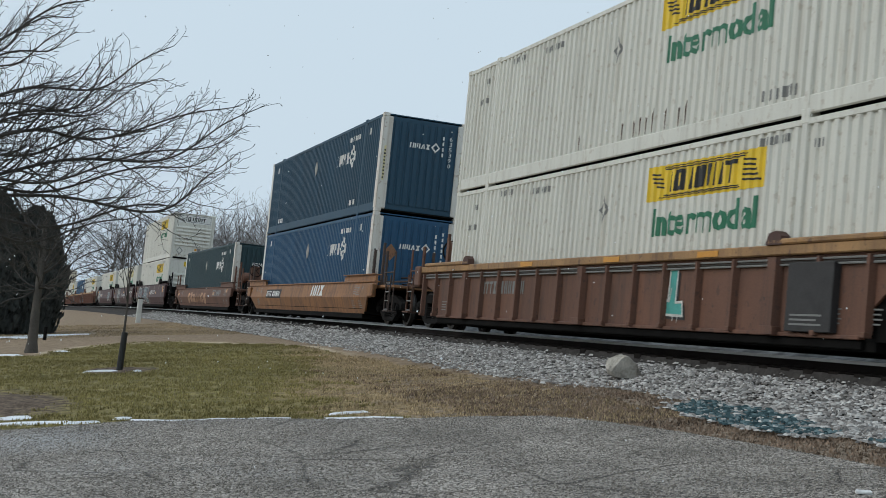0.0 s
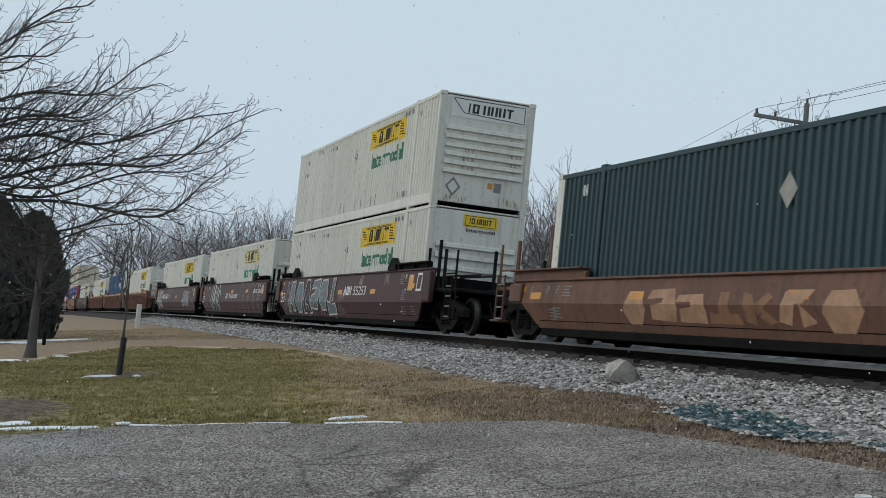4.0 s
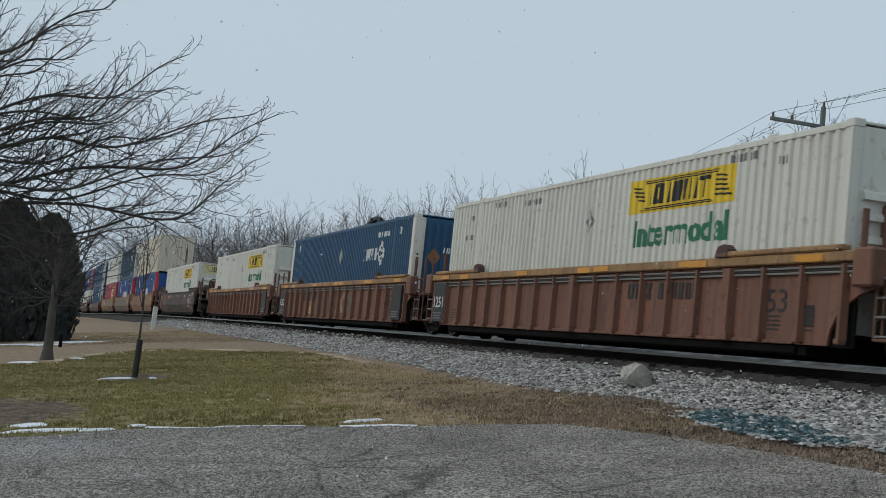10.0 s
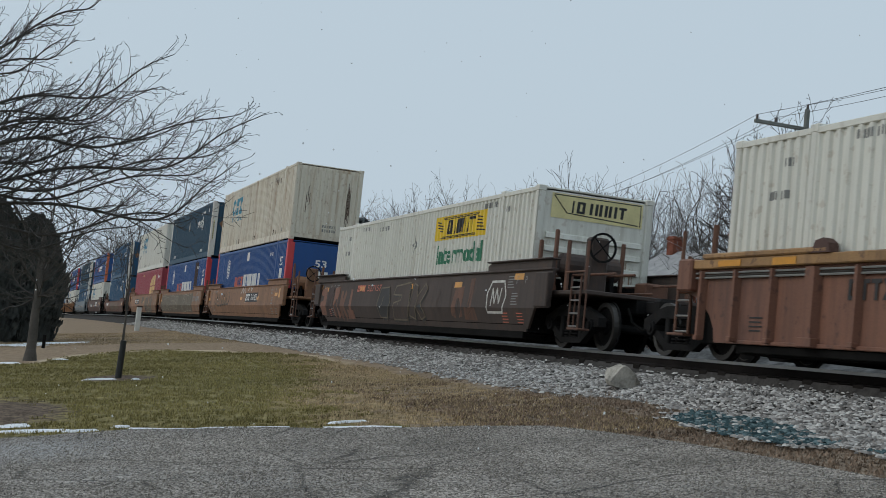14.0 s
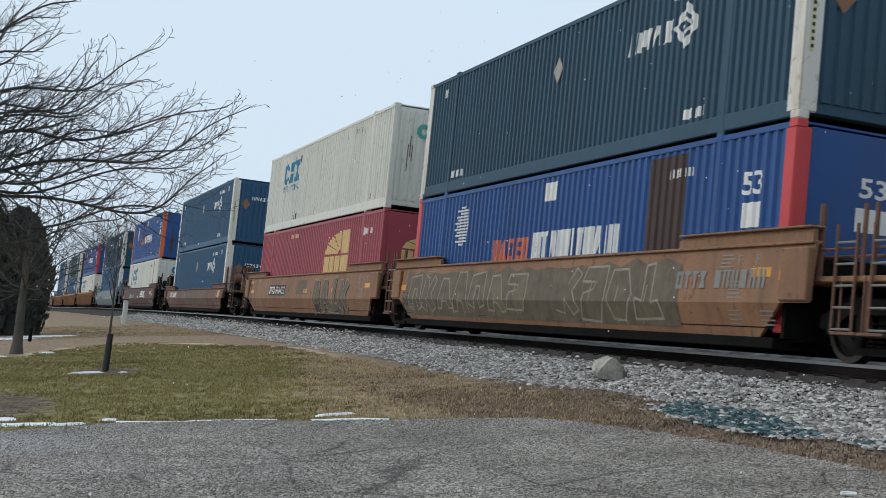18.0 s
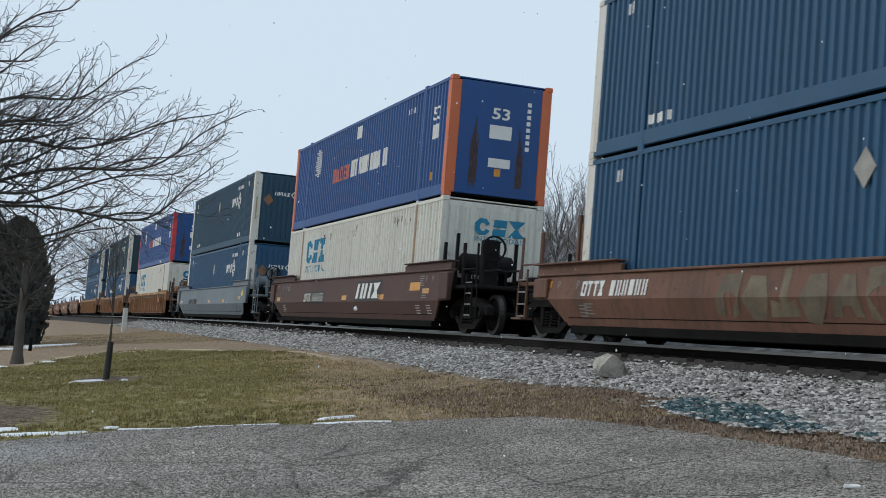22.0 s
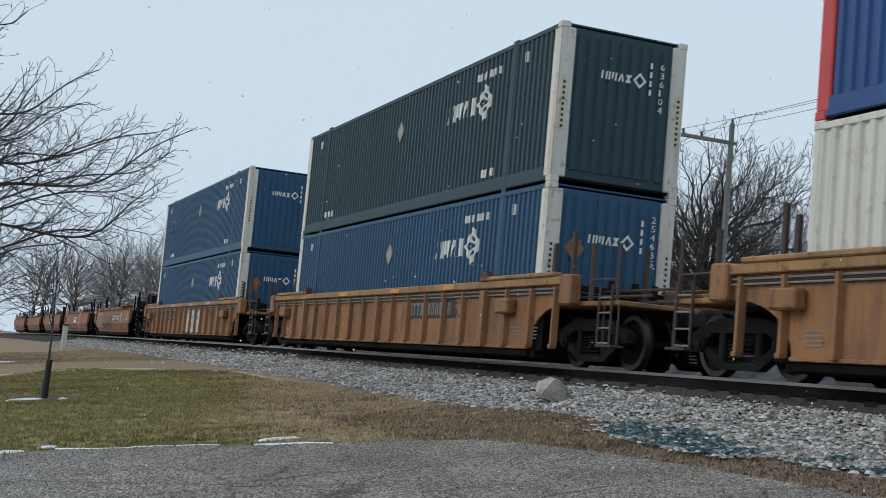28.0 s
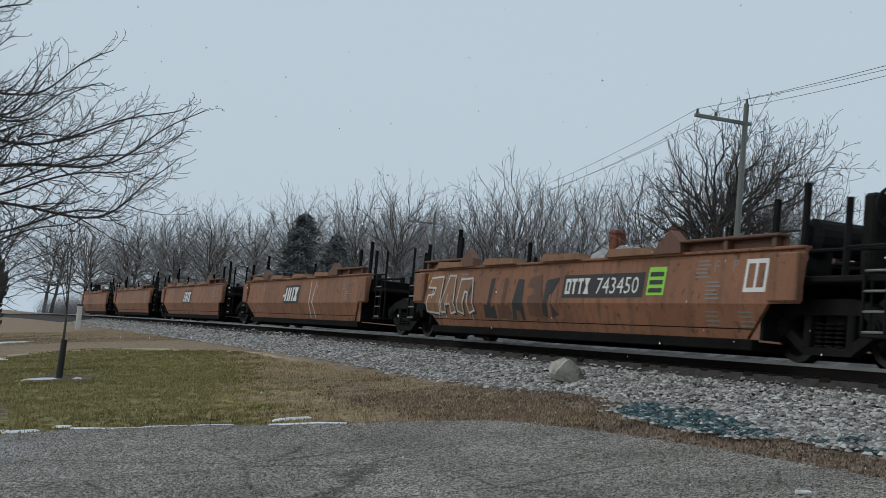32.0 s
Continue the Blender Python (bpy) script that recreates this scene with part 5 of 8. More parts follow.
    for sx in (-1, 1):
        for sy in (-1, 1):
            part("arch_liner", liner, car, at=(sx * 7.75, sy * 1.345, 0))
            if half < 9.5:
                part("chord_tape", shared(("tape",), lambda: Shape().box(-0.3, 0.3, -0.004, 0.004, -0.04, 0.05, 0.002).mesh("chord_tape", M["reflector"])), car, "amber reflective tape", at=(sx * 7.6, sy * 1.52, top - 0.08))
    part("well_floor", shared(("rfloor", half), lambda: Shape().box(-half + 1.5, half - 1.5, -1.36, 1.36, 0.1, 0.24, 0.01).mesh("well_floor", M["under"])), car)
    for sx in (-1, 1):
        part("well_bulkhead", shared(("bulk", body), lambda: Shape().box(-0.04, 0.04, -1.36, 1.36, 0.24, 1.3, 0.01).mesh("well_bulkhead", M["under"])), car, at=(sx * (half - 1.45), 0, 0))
        end_gear(car, sx, body, half - 0.1 if standalone else half - 0.9, top, brake == sx, not standalone and (sx < 0 or brake == 0))
    for x in bogies:
        bogie(car, x)
    return car


def smooth_profile(top):
    """Depth of a smooth well side at height z, and its folds."""
    zs = (0.24, 0.7, top)
    ys = (1.34, 1.5, 1.43)
    def deep(x, z):
        if z < zs[1]:
            return ys[0] + (ys[1] - ys[0]) * max(0, z - zs[0]) / (zs[1] - zs[0])
        return ys[1] + (ys[2] - ys[1]) * (z - zs[1]) / (zs[2] - zs[1])
    return deep, zs


def smooth_side_mesh(body, half, top, slant, cuts):
    deep, zs = smooth_profile(top)
    levels = [(0.24, half - 0.7 - slant), (0.7, half - 0.6), (0.705, half), (top, half)]
    s = Shape()
    for inner in (0.0, 0.05):
        for z, h in levels:
            s.v += [(-h + cuts[0], -deep(0, z) + inner, z), (h - cuts[1], -deep(0, z) + inner, z)]
    n = len(levels)
    for i in range(n - 1):
        a = 2 * i
        s.f.append((a, a + 1, a + 3, a + 2))
        b = a + 2 * n
        s.f.append((b, b + 2, b + 3, b + 1))
        s.f.append((a, a + 2, b + 2, b))
        s.f.append((a + 1, b + 1, b + 3, a + 3))
    s.f.append((0, 2 * n, 2 * n + 1, 1))
    a, b = 2 * n - 2, 4 * n - 2
    s.f.append((a, a + 1, b + 1, b))
    return s.mesh("side_sheet", M[body])


def smooth_car(label, body, top, half, bogies, brake=1, standalone=(True, True), raised=True, tarp=False, peaks=False, seed=1, trim=0.0):
    """A well car with plain creased sides that taper at the lower corners."""
    car = thing("well_car", label, "rail car", "well cars of the train")
    slant = 0.55
    dark_top = "bogie" if body == "maroon" else "brown"
    rear, front = 0.0 if standalone[1] else 0.5, trim if standalone[0] else 0.5
    sheets = [shared(("ssheet", body, half, top, cuts), lambda: smooth_side_mesh(body, half, top, slant, cuts)) for cuts in ((rear, front), (front, rear))]
    flange = shared(("sflange", body, half, top, rear, front), lambda: Shape().box(-half + rear, half - front, -0.05, 0.1, -0.012, 0.03, 0.01).mesh("top_flange", M[body]))
    # black sill: its colour carries the shade below the crease
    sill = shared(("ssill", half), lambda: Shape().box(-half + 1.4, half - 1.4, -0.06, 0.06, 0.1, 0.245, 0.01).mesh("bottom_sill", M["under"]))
    raise_m = shared(("raise", body, half), lambda: Shape().prism([(-1.7, 0), (1.7, 0), (1.7, 0.16), (-1.35, 0.2), (-1.7, 0.12)], 1, -0.03, 0.04).mesh("raised_end", M[body]))
    flap = shared(("flap", body), lambda: Shape().box(-1.6, 1.75, -0.1, 0.14, 0.17, 0.2, 0.01).mesh("end_flange", M[body]))
    for sy in (-1, 1):
        turn = 0 if sy < 0 else 180
        part("side_sheet", sheets[sy > 0], car, turn=turn)
        part("top_flange", flange, car, at=(0, sy * 1.43, top))
        part("bottom_sill", sill, car, at=(0, sy * 1.3, 0))
        for sx in (-1, 1):
            cut = front if sx > 0 else rear
            if raised:
                r = part("raised_end", raise_m, car, at=(sx * (half - 1.72 - cut), sy * 1.43, top + 0.02), turn=180 if sx < 0 else 0)
                part("end_flange", flap, car, at=(sx * (half - 1.75 - cut), sy * 1.43, top + 0.02), turn=180 if sx < 0 else 0)
            if peaks:
                part("guide_peak", shared(("peak", dark_top), lambda: Shape().prism([(-0.35, 0), (0.35, 0), (0.32, 0.16), (0.02, 0.34), (-0.3, 0.14)], 1, -0.1, 0.06).mesh("guide_peak", M[dark_top])), car, at=(sx * (half - 3.4), sy * 1.43, top + 0.02))
                part("guide_beam", shared(("gbeam", dark_top), lambda: Shape().box(-1.3, 1.3, -0.09, 0.09, 0.16, 0.2, 0.01).box(-1.3, 1.3, 0.05, 0.09, 0.03, 0.16, 0.01).box(-1.2, -1.1, -0.05, 0.05, 0.02, 0.17).box(0.0, 0.1, -0.05, 0.05, 0.02, 0.17).box(1.1, 1.2, -0.05, 0.05, 0.02, 0.17).mesh("guide_beam", M[dark_top])), car, at=(sx * (half - 1.75 - cut), sy * 1.43, top))
            box = shared(("ebox", body, top), lambda: Shape().box(-0.3, 0.3, -0.07, 0.06, 0.72, top - 0.06, 0.02).mesh("end_post", M[body]))
            part("end_post", box, car, at=(sx * (half - 0.3 - cut), sy * 1.47, 0))
        if tarp:
            roll = shared(("roll", body), lambda: Shape().prism([(-0.75, 0), (0.75, 0), (0.7, 0.1), (-0.6, 0.13)], 1, -0.12, 0.12).mesh("guide_cap", M["tan"]))
            for x in (-4.6, -2.2, 0.3, 2.6):
                part("guide_cap", roll, car, at=(x * half / 7, sy * 1.42, top + 0.02), turn=turn)
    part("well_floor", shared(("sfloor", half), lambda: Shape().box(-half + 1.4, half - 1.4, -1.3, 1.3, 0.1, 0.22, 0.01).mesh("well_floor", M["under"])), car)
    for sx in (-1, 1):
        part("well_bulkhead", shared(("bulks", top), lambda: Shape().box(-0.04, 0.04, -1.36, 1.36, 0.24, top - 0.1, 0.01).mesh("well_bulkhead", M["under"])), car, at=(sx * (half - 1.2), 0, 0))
        alone = standalone[0] if sx > 0 else standalone[1]
        end_gear(car, sx, body, half - 0.05 if alone else half - 0.95, top, brake == sx, not alone)
    for x in bogies:
        bogie(car, x)
    on_side(car, "seam", patches([rect(-half + 1.35, half - 1.35, 0, 0.014)]), (0, 0.37), M["under"], "dark welded seam", top)
    end_notes(car, half - max(rear, front), top, "white_ink" if body == "maroon" else "spray_dark")
    return car


def on_side(car, name, bm, at, material, label="", top=1.45, ribbed=False):
    if ribbed:
        lay(bm, at, lambda x, z: 1.425)
    else:
        deep, zs = smooth_profile(top)
        lay(bm, at, deep, (), zs[1:2])
    return part(name, to_mesh(bm, name, material), car, label)


GLYPHS = (
    ((0, 0), (0.3, 0), (0.35, 0.25), (0.65, 0.25), (0.7, 0), (1, 0), (0.75, 1), (0.3, 1)),
    ((0.05, 0), (0.9, 0.05), (1, 0.3), (0.45, 0.3), (0.5, 0.45), (0.9, 0.5), (0.95, 0.95), (0.1, 1), (0, 0.6)),
    ((0, 0.1), (0.35, 0), (0.4, 0.6), (0.6, 0.6), (0.65, 0), (1, 0.08), (0.9, 1), (0.1, 0.95)),
    ((0, 0), (1, 0), (0.95, 0.35), (0.65, 0.3), (0.6, 1), (0.3, 1.02), (0.35, 0.3), (0.05, 0.32)),
    ((0.1, 0), (0.4, 0.05), (0.45, 0.35), (0.8, 0), (1, 0.15), (0.7, 0.5), (1, 0.9), (0.75, 1), (0.4, 0.65), (0.35, 1), (0, 0.9)),
    ((0, 0.5), (0.25, 0), (0.75, 0), (1, 0.45), (0.8, 1), (0.2, 1)))


def tag_art(car, x0, x1, z0, z1, fills, line, top, seed, ribbed=False, n=5, label="spray-painted graffiti letters", shadow=True, broad=0.04, accent=None):
    """Graffiti: a row of bent abstract letter bodies with sprayed outlines, shadows and drips."""
    rng = random.Random(seed)
    step, h = (x1 - x0) / n, z1 - z0
    bodies, lines, shadows = {m: [] for m in fills}, [], []
    for i in range(n):
        k = rng.randrange(60)
        lean, w = rng.uniform(-0.18, 0.18), step * rng.uniform(0.86, 0.98)
        low, high = rng.uniform(0, 0.14) * h, h * (1 - rng.uniform(0, 0.16))
        poly = [(x0 + step * i + w * (a + rng.uniform(-0.04, 0.04)) + lean * step * (b - 0.5), z0 + low + (high - low) * (b + rng.uniform(-0.03, 0.03))) for a, b in GLYPHS[k % len(GLYPHS)] for a, b in [(1 - a if k % 2 else a, 1 - b if k % 3 == 1 else b)]]
        bodies[rng.choice(fills)].append(poly)
        shadows.append([(a + 0.07, b - 0.06) for a, b in poly])
        if line:
            lines += stroke(poly + poly[:1], broad)
            cx, cz = sum(a for a, b in poly) / len(poly), sum(b for a, b in poly) / len(poly)
            lines += stroke([(cx - 0.1 * w, cz - 0.1 * h), (cx - 0.05 * w, cz + 0.16 * h)], 0.03)
            for _ in range(2):
                dx = rng.uniform(0.1, 0.9) * w
                lines += stroke([(x0 + step * i + dx, z0 + low), (x0 + step * i + dx, z0 + low - rng.uniform(0.03, 0.12) * h)], 0.02)
    marks = []
    if accent:
        for i in range(n):
            a, b = x0 + step * (i + rng.uniform(0.3, 0.7)), z0 + h * rng.uniform(0.2, 0.6)
            marks.append([(a, b), (a + 0.06 * step, b - 0.1 * h), (a + 0.16 * step, b - 0.04 * h), (a + 0.05 * step, b + 0.12 * h)])
    layers = ([("graffiti_shadow", "spray_dark", shadows, "dark sprayed shadow of the graffiti")] if line and shadow else []) + [("graffiti", m, p, label) for m, p in bodies.items()] + [("graffiti", accent, marks, "small sprayed accents"), ("graffiti_outline", line, lines, "sprayed outline of the graffiti")]
    lift = 0.004
    for name, m, polys, words in layers:
        if polys and m:
            bm = patches(polys)
            if ribbed:
                lay(bm, (0, 0), lambda x, z: 1.425, lift=lift)
            else:
                deep, zs = smooth_profile(top)
                lay(bm, (0, 0), deep, (), zs[1:2], lift=lift)
            part(name, to_mesh(bm, name, M[m]), car, words)
            lift += 0.003


def end_notes(car, half, top, ink="grey_ink"):
    """The small painted notes that such cars carry near their ends."""
    on_side(car, "notice", patches([rect(0, 0.62, 0, 0.12)]), (-half + 0.06, top - 0.22), M["reflector"], "amber reflective bar", top)
    on_side(car, "lettering", letters("125T", 0.46, 0.19), (-half + 0.1, top - 0.46), M[ink], "capacity lettering 125T", top)
    for x, word in ((-half + 0.95, "P"), (-half + 1.75, "P"), (-half + 2.2, "F"), (half - 1.3, "P"), (half - 1.75, "F")):
        on_side(car, "lettering", letters(word, 0.11, 0.15), (x, top - 0.26), M["white_ink" if ink == "white_ink" else "grey_ink"], "small letter", top)
    for x, z, k in ((half - 2.2, top - 0.34, 5), (half - 1.9, 0.76, 5), (-half + 2.5, top - 0.3, 4), (-half + 2.1, 0.44, 4)):
        on_side(car, "stencil", patches([rect(0, 0.36 - 0.05 * (i % 3), 0.055 * i, 0.055 * i + 0.022) for i in range(k)]), (x, z), M["grey_ink"], "small stencilled notes", top)


def stencils(car, half, top, digits, ink="white_ink", dark_plate=False, ribbed=False, at=-4.5, z=None, amber=True, size=0.26, prefix=None):
    """Owner's letters as bars, the car's digits, amber tapes and small stencilled notes."""
    z = (0.82 if z is None else z)
    if dark_plate:
        on_side(car, "number_plate", patches([rect(-0.1, 2.6, -0.06, size + 0.06)]), (at, z), M["spray_dark"], "dark patch behind the number", top, ribbed)
    lift = 0.004
    bm = patches(wordmark("fkkx" if prefix is None else prefix, 0.9, size, 0.0, 0.28))
    bm2 = letters(digits, 1.35, size) if digits else patches(code_bars(6, 1.35, size, 0.3))
    for b, dx in ((bm, 0.0), (bm2, 1.1)):
        if ribbed:
            lay(b, (at + dx, z), lambda x, zz: 1.425, lift=0.008)
        else:
            deep, zs = smooth_profile(top)
            lay(b, (at + dx, z), deep, (), zs[1:2], lift=0.008)
        part("lettering", to_mesh(b, "lettering", M[ink]), car, "car number lettering")
    if amber and not ribbed:
        for x in (-half + 1.0, -half * 0.45, 0.3, half * 0.42, half - 1.9):
            on_side(car, "reflector", patches([rect(0, 0.5, 0, 0.13)]), (x, z + 0.03 + 0.12 * (1 if x > half - 2 else 0)), M["reflector"], "amber reflective tape", top, ribbed)
    rng = random.Random(len(digits) + int(half * 100))
    for x in (half - 1.6, half - 2.4, -half + 1.9):
        on_side(car, "stencil", patches([rect(0, 0.3 + 0.03 * (i % 2), 0.06 * i, 0.06 * i + 0.02) for i in range(4)]), (x, (0.42 if ribbed else 0.4)), M["grey_ink" if ink == "white_ink" else ink], "small stencilled notes", top, ribbed)


def word_block(car, x, z, w, h, ink, top, label, ribbed=False, plate=None):
    if plate:
        on_side(car, "logo_plate", patches([rect(-0.1, w + 0.1, -0.07, h + 0.07)]), (x, z), M[plate], "dark patch behind the company mark", top, ribbed)
    bm = patches(wordmark("ppx", w, h, 0.1, 0.3))
    if ribbed:
        lay(bm, (x, z), lambda a, b: 1.425, lift=0.009)
    else:
        deep, zs = smooth_profile(top)
        lay(bm, (x, z), deep, (), zs[1:2], lift=0.009)
    part("logo", to_mesh(bm, "logo", M[ink]), car, label)


# ---- the train, from its head to its tail ----
TRAIN = []   # (thing, place of its middle along the train at 0 s, height above the rail)
LOW, HIGH = 0.32, 3.222


def load(at, low=None, high=None, dx=0.0):
    if low:
        TRAIN.append((low, at + dx, LOW))
    if high:
        TRAIN.append((high, at + dx, HIGH))


def couple(car, at):
    TRAIN.append((car, at, 0.0))


ALONE = (-9.7, 9.7)
c = ribbed_car("brown ribbed well car with teal graffiti and dark end panel", "brown", 1.45, ALONE, brake=-1, seed=0)
couple(c, -21.5)
tag_art(c, 2.9, 3.7, 0.4, 1.2, ["spray_teal"], "spray_white", 1.45, 4, True, 1)
stencils(c, 9.7, 1.45, "", "grey_ink", ribbed=True, at=-5.2, z=0.8)
dark_panel(c, 6.55, 1.0, 0.3, 1.2)
on_side(c, "lettering", letters("53", 0.42, 0.3), (5.85, 0.7), M["spray_dark"], "number 53", 1.45, True)
load(-21.5, hunt(1, True), hunt(2, False), 0.2)

c = smooth_car("orange smooth-sided well car with a white mark", "orange", 1.14, 9.5, ALONE, brake=-1, seed=1)
couple(c, -44.62)
stencils(c, 9.5, 1.14, "", "white_ink", True, at=-5.6, z=0.72, amber=False, size=0.2)
word_block(c, 1.85, 0.74, 1.75, 0.34, "white_ink", 1.14, "white company mark as plain shapes")
on_side(c, "notice", patches([rect(0, 0.5, 0, 0.4)]), (6.2, 0.35), M["tan"], "small data panel", 1.14)
load(-44.62, umax("navy", 3, True), umax("steel", 4, False, False, "635390"))

c = smooth_car("brown smooth-sided well car with pale graffiti", "brown", 1.14, 9.5, ALONE, brake=1, seed=2)
couple(c, -67.72)
tag_art(c, -4.5, 2.0, 0.35, 0.95, ["spray_peach", "tan"], None, 1.14, 9, False, 7, "faded pale graffiti")
stencils(c, 9.5, 1.14, "", "grey_ink", False, at=4.0, z=0.75)
load(-67.72, umax("green_box", 5, True, False, "224405"))

# three maroon units
art = [dict(x0=-6.7, x1=0.3, n=6, fills=["spray_grey", "spray_grey", "spray_grey", "spray_navy"], line="spray_white", seed=14),
       dict(x0=-6.7, x1=-4.2, n=5, fills=["spray_dark", "spray_white"], line="spray_white", seed=15),
       dict(x0=-7.85, x1=-5.65, n=5, fills=["spray_grey"], line="spray_white", seed=16)]
MID = [(-91.82, (9.45, -9.66)), (-111.13, (-9.45,)), (-130.02, (-9.7,))]
for k, (at, wheels) in enumerate(MID):
    c = smooth_car("maroon smooth-sided well car unit covered with graffiti" if k != 1 else "maroon smooth-sided well car unit with white lettering and striped graffiti", "maroon", 1.52, 9.35 if k != 1 else 9.1, wheels, brake=(0, 0, -1)[k], standalone=((True, False), (False, False), (False, True))[k], raised=False, peaks=True, seed=20 + k)
    couple(c, at)
    if k == 1:
        on_side(c, "graffiti", patches([rect(0, 2.75, 0, 1.2)]), (-5.25, 0.3), M["spray_navy"], "dark blue sprayed field", 1.52)
        for i, (a, b, lo, hi) in enumerate(((0.0, 0.2, 0.05, 1.18), (0.5, 0.16, 0.0, 1.2), (0.95, 0.22, 0.3, 1.2), (1.35, 0.14, 0.0, 1.15), (1.75, 0.12, 0.2, 1.1), (2.15, 0.16, 0.05, 1.2), (2.5, 0.1, 0.0, 0.5), (2.5, 0.14, 0.7, 0.95))):
            bm = patches([[(a + 0.12, lo), (a + 0.12 + b, lo), (a + b, (lo + hi) / 2), (a + b + 0.05, hi), (a + 0.05, hi), (a, (lo + hi) / 2)]])
            deep, zs = smooth_profile(1.52)
            lay(bm, (-5.25, 0.3), deep, (), zs[1:2], lift=0.008)
            part("graffiti", to_mesh(bm, "graffiti", M["spray_white" if i % 3 else "spray_pale"]), c, "pale sprayed upright stripe")
    else:
        tag_art(c, art[k]["x0"], art[k]["x1"], 0.28, 1.46, art[k]["fills"], art[k]["line"], 1.52, art[k]["seed"], False, art[k]["n"], broad=0.05 if k == 0 else 0.04, accent="spray_red" if k == 0 else None)
    if k != 1:
        stencils(c, 9.35, 1.52, "55253", "white_ink", prefix="tfp", at=(1.0 if k == 0 else -5.6), z=0.9, size=0.26)
        on_side(c, "lettering", letters("A" if k == 0 else "B", 0.2, 0.26), (-1.6 if k == 0 else -2.6, 0.9), M["white_ink"], "unit letter", 1.52)
        on_side(c, "lettering", letters("53", 0.55, 0.34), (-7.95 if k == 0 else -8.7, 0.68), M["white_ink"], "white number 53", 1.52)
    else:
        on_side(c, "lettering", patches(code_bars(3, 0.46, 0.26)), (-0.92, 0.83), M["white_ink"], "three white bars", 1.52)
        on_side(c, "lettering", letters("Transportation", 2.3, 0.32, 0.006), (-0.3, 0.78), M["white_ink"], "white word Transportation", 1.52)
        loops = []
        for x, w, lo, hi in ((2.5, 0.9, 0.3, 1.42), (3.2, 0.45, 0.32, 0.98), (3.5, 1.0, 0.3, 1.46), (4.3, 0.5, 0.35, 0.95), (4.6, 1.1, 0.3, 1.46), (5.4, 0.55, 0.4, 1.0), (5.7, 0.9, 0.3, 1.44)):
            loops += stroke([(x, lo)] + [(x + w / 2 - w / 2 * math.cos(math.pi * q / 8), hi - 0.3 + 0.3 * math.sin(math.pi * q / 8)) for q in range(9)] + [(x + w * 1.05, lo)], 0.03)
        on_side(c, "graffiti", patches(loops), (0, 0), M["spray_pale"], "thin looping sprayed outlines", 1.52)
        stencils(c, 9.1, 1.52, "", "white_ink", at=5.6, z=1.05, size=0.14)
        on_side(c, "lettering", letters("53", 0.55, 0.34), (-7.8, 0.65), M["white_ink"], "white number 53", 1.52)
    if k == 2:
        tag_art(c, 3.4, 6.0, 0.45, 1.3, ["spray_grey"], "spray_white", 1.52, 17, False, 5)
        on_side(c, "graffiti", patches(stroke([(0, 0), (0.3, 0.3), (0.6, 0), (0.8, 0.3), (1.1, 0), (1.5, 0.3), (1.8, 0), (2.2, 0.3), (2.5, 0.05)], 0.028)), (-3.6, 1.2), M["spray_pale"], "sprayed scrawl", 1.52)
    if k == 0:
        for x, z, wide in ((-7.3, 0.5, 1.0), (-7.2, 0.95, 0.8), (0.35, 0.3, 0.75), (0.4, 0.75, 0.7), (2.6, 1.15, 0.4), (5.2, 1.2, 0.4)):
            zig = [(wide * i / 6, 0.3 * (i % 2) + 0.06 * math.sin(i * 2.1 + x)) for i in range(7)]
            on_side(c, "graffiti", patches(stroke(zig, 0.035)), (x, z), M["spray_pale"], "sprayed scrawl", 1.52)
    on_side(c, "notice", patches([rect(0, 0.4, 0, 0.4)]), (7.4, 1.0), M["reflector"], "amber reflective panel", 1.52)
    on_side(c, "notice", patches([rect(0, 0.42, 0, 0.06), rect(0, 0.42, 0.4, 0.46), rect(0, 0.06, 0, 0.46), rect(0.36, 0.42, 0, 0.46)]), (8.1 if k == 0 else 7.0, 0.98), M["white_ink" if k == 0 else "maroon"], "framed data panel", 1.52)
    load(at, hunt(30 + k, True, faded=(k == 1)), hunt(40, False, faded=False, plain_end=True) if k == 0 else None)

# three ribbed units
for k, at in enumerate((-153.79, -173.16, -192.84)):
    c = ribbed_car("russet ribbed well car unit with a yellow-edged top chord", "russet", 1.45, ((9.7, -9.69), (-9.84,), (-9.7,))[k], brake=(1, 0, -1)[k], standalone=False, seed=40 + k)
    couple(c, at)
    stencils(c, 9.0, 1.45, "", "spray_dark", ribbed=True, at=(2.2, -5.0, -4.9)[k], z=0.85)
    on_side(c, "lettering", letters("53", 0.5, 0.32), (6.55, 0.66), M["spray_dark"], "number 53", 1.45, True)
    if k:
        dark_panel(c, 7.3, 0.85, 0.3, 1.24)
    else:
        on_side(c, "notice", patches([rect(0, 0.4, 0, 0.26)]), (7.3, 0.5), M["spray_dark"], "dark data panel", 1.45, True)
    if k < 2:
        dark_panel(c, -8.3, 0.85, 0.3, 1.24, ("1251", "1252")[k])
    if k == 1:
        tag_art(c, -3.6, 2.6, 0.35, 1.15, ["spray_peach", "spray_olive"], None, 1.45, 44, True, 6, "faded pale graffiti")
    for x in (-6.5, 0.2, 4.4, 7.4):
        bm = patches([rect(0, 0.55, 0, 0.1)])
        lay(bm, (x, 1.32), lambda a, b: 1.516)
        part("reflector", to_mesh(bm, "reflector", M["reflector"]), c, "amber reflective tape")
    load(at, (hunt(50, True), umax("navy", 51, True), hunt(52, True))[k])

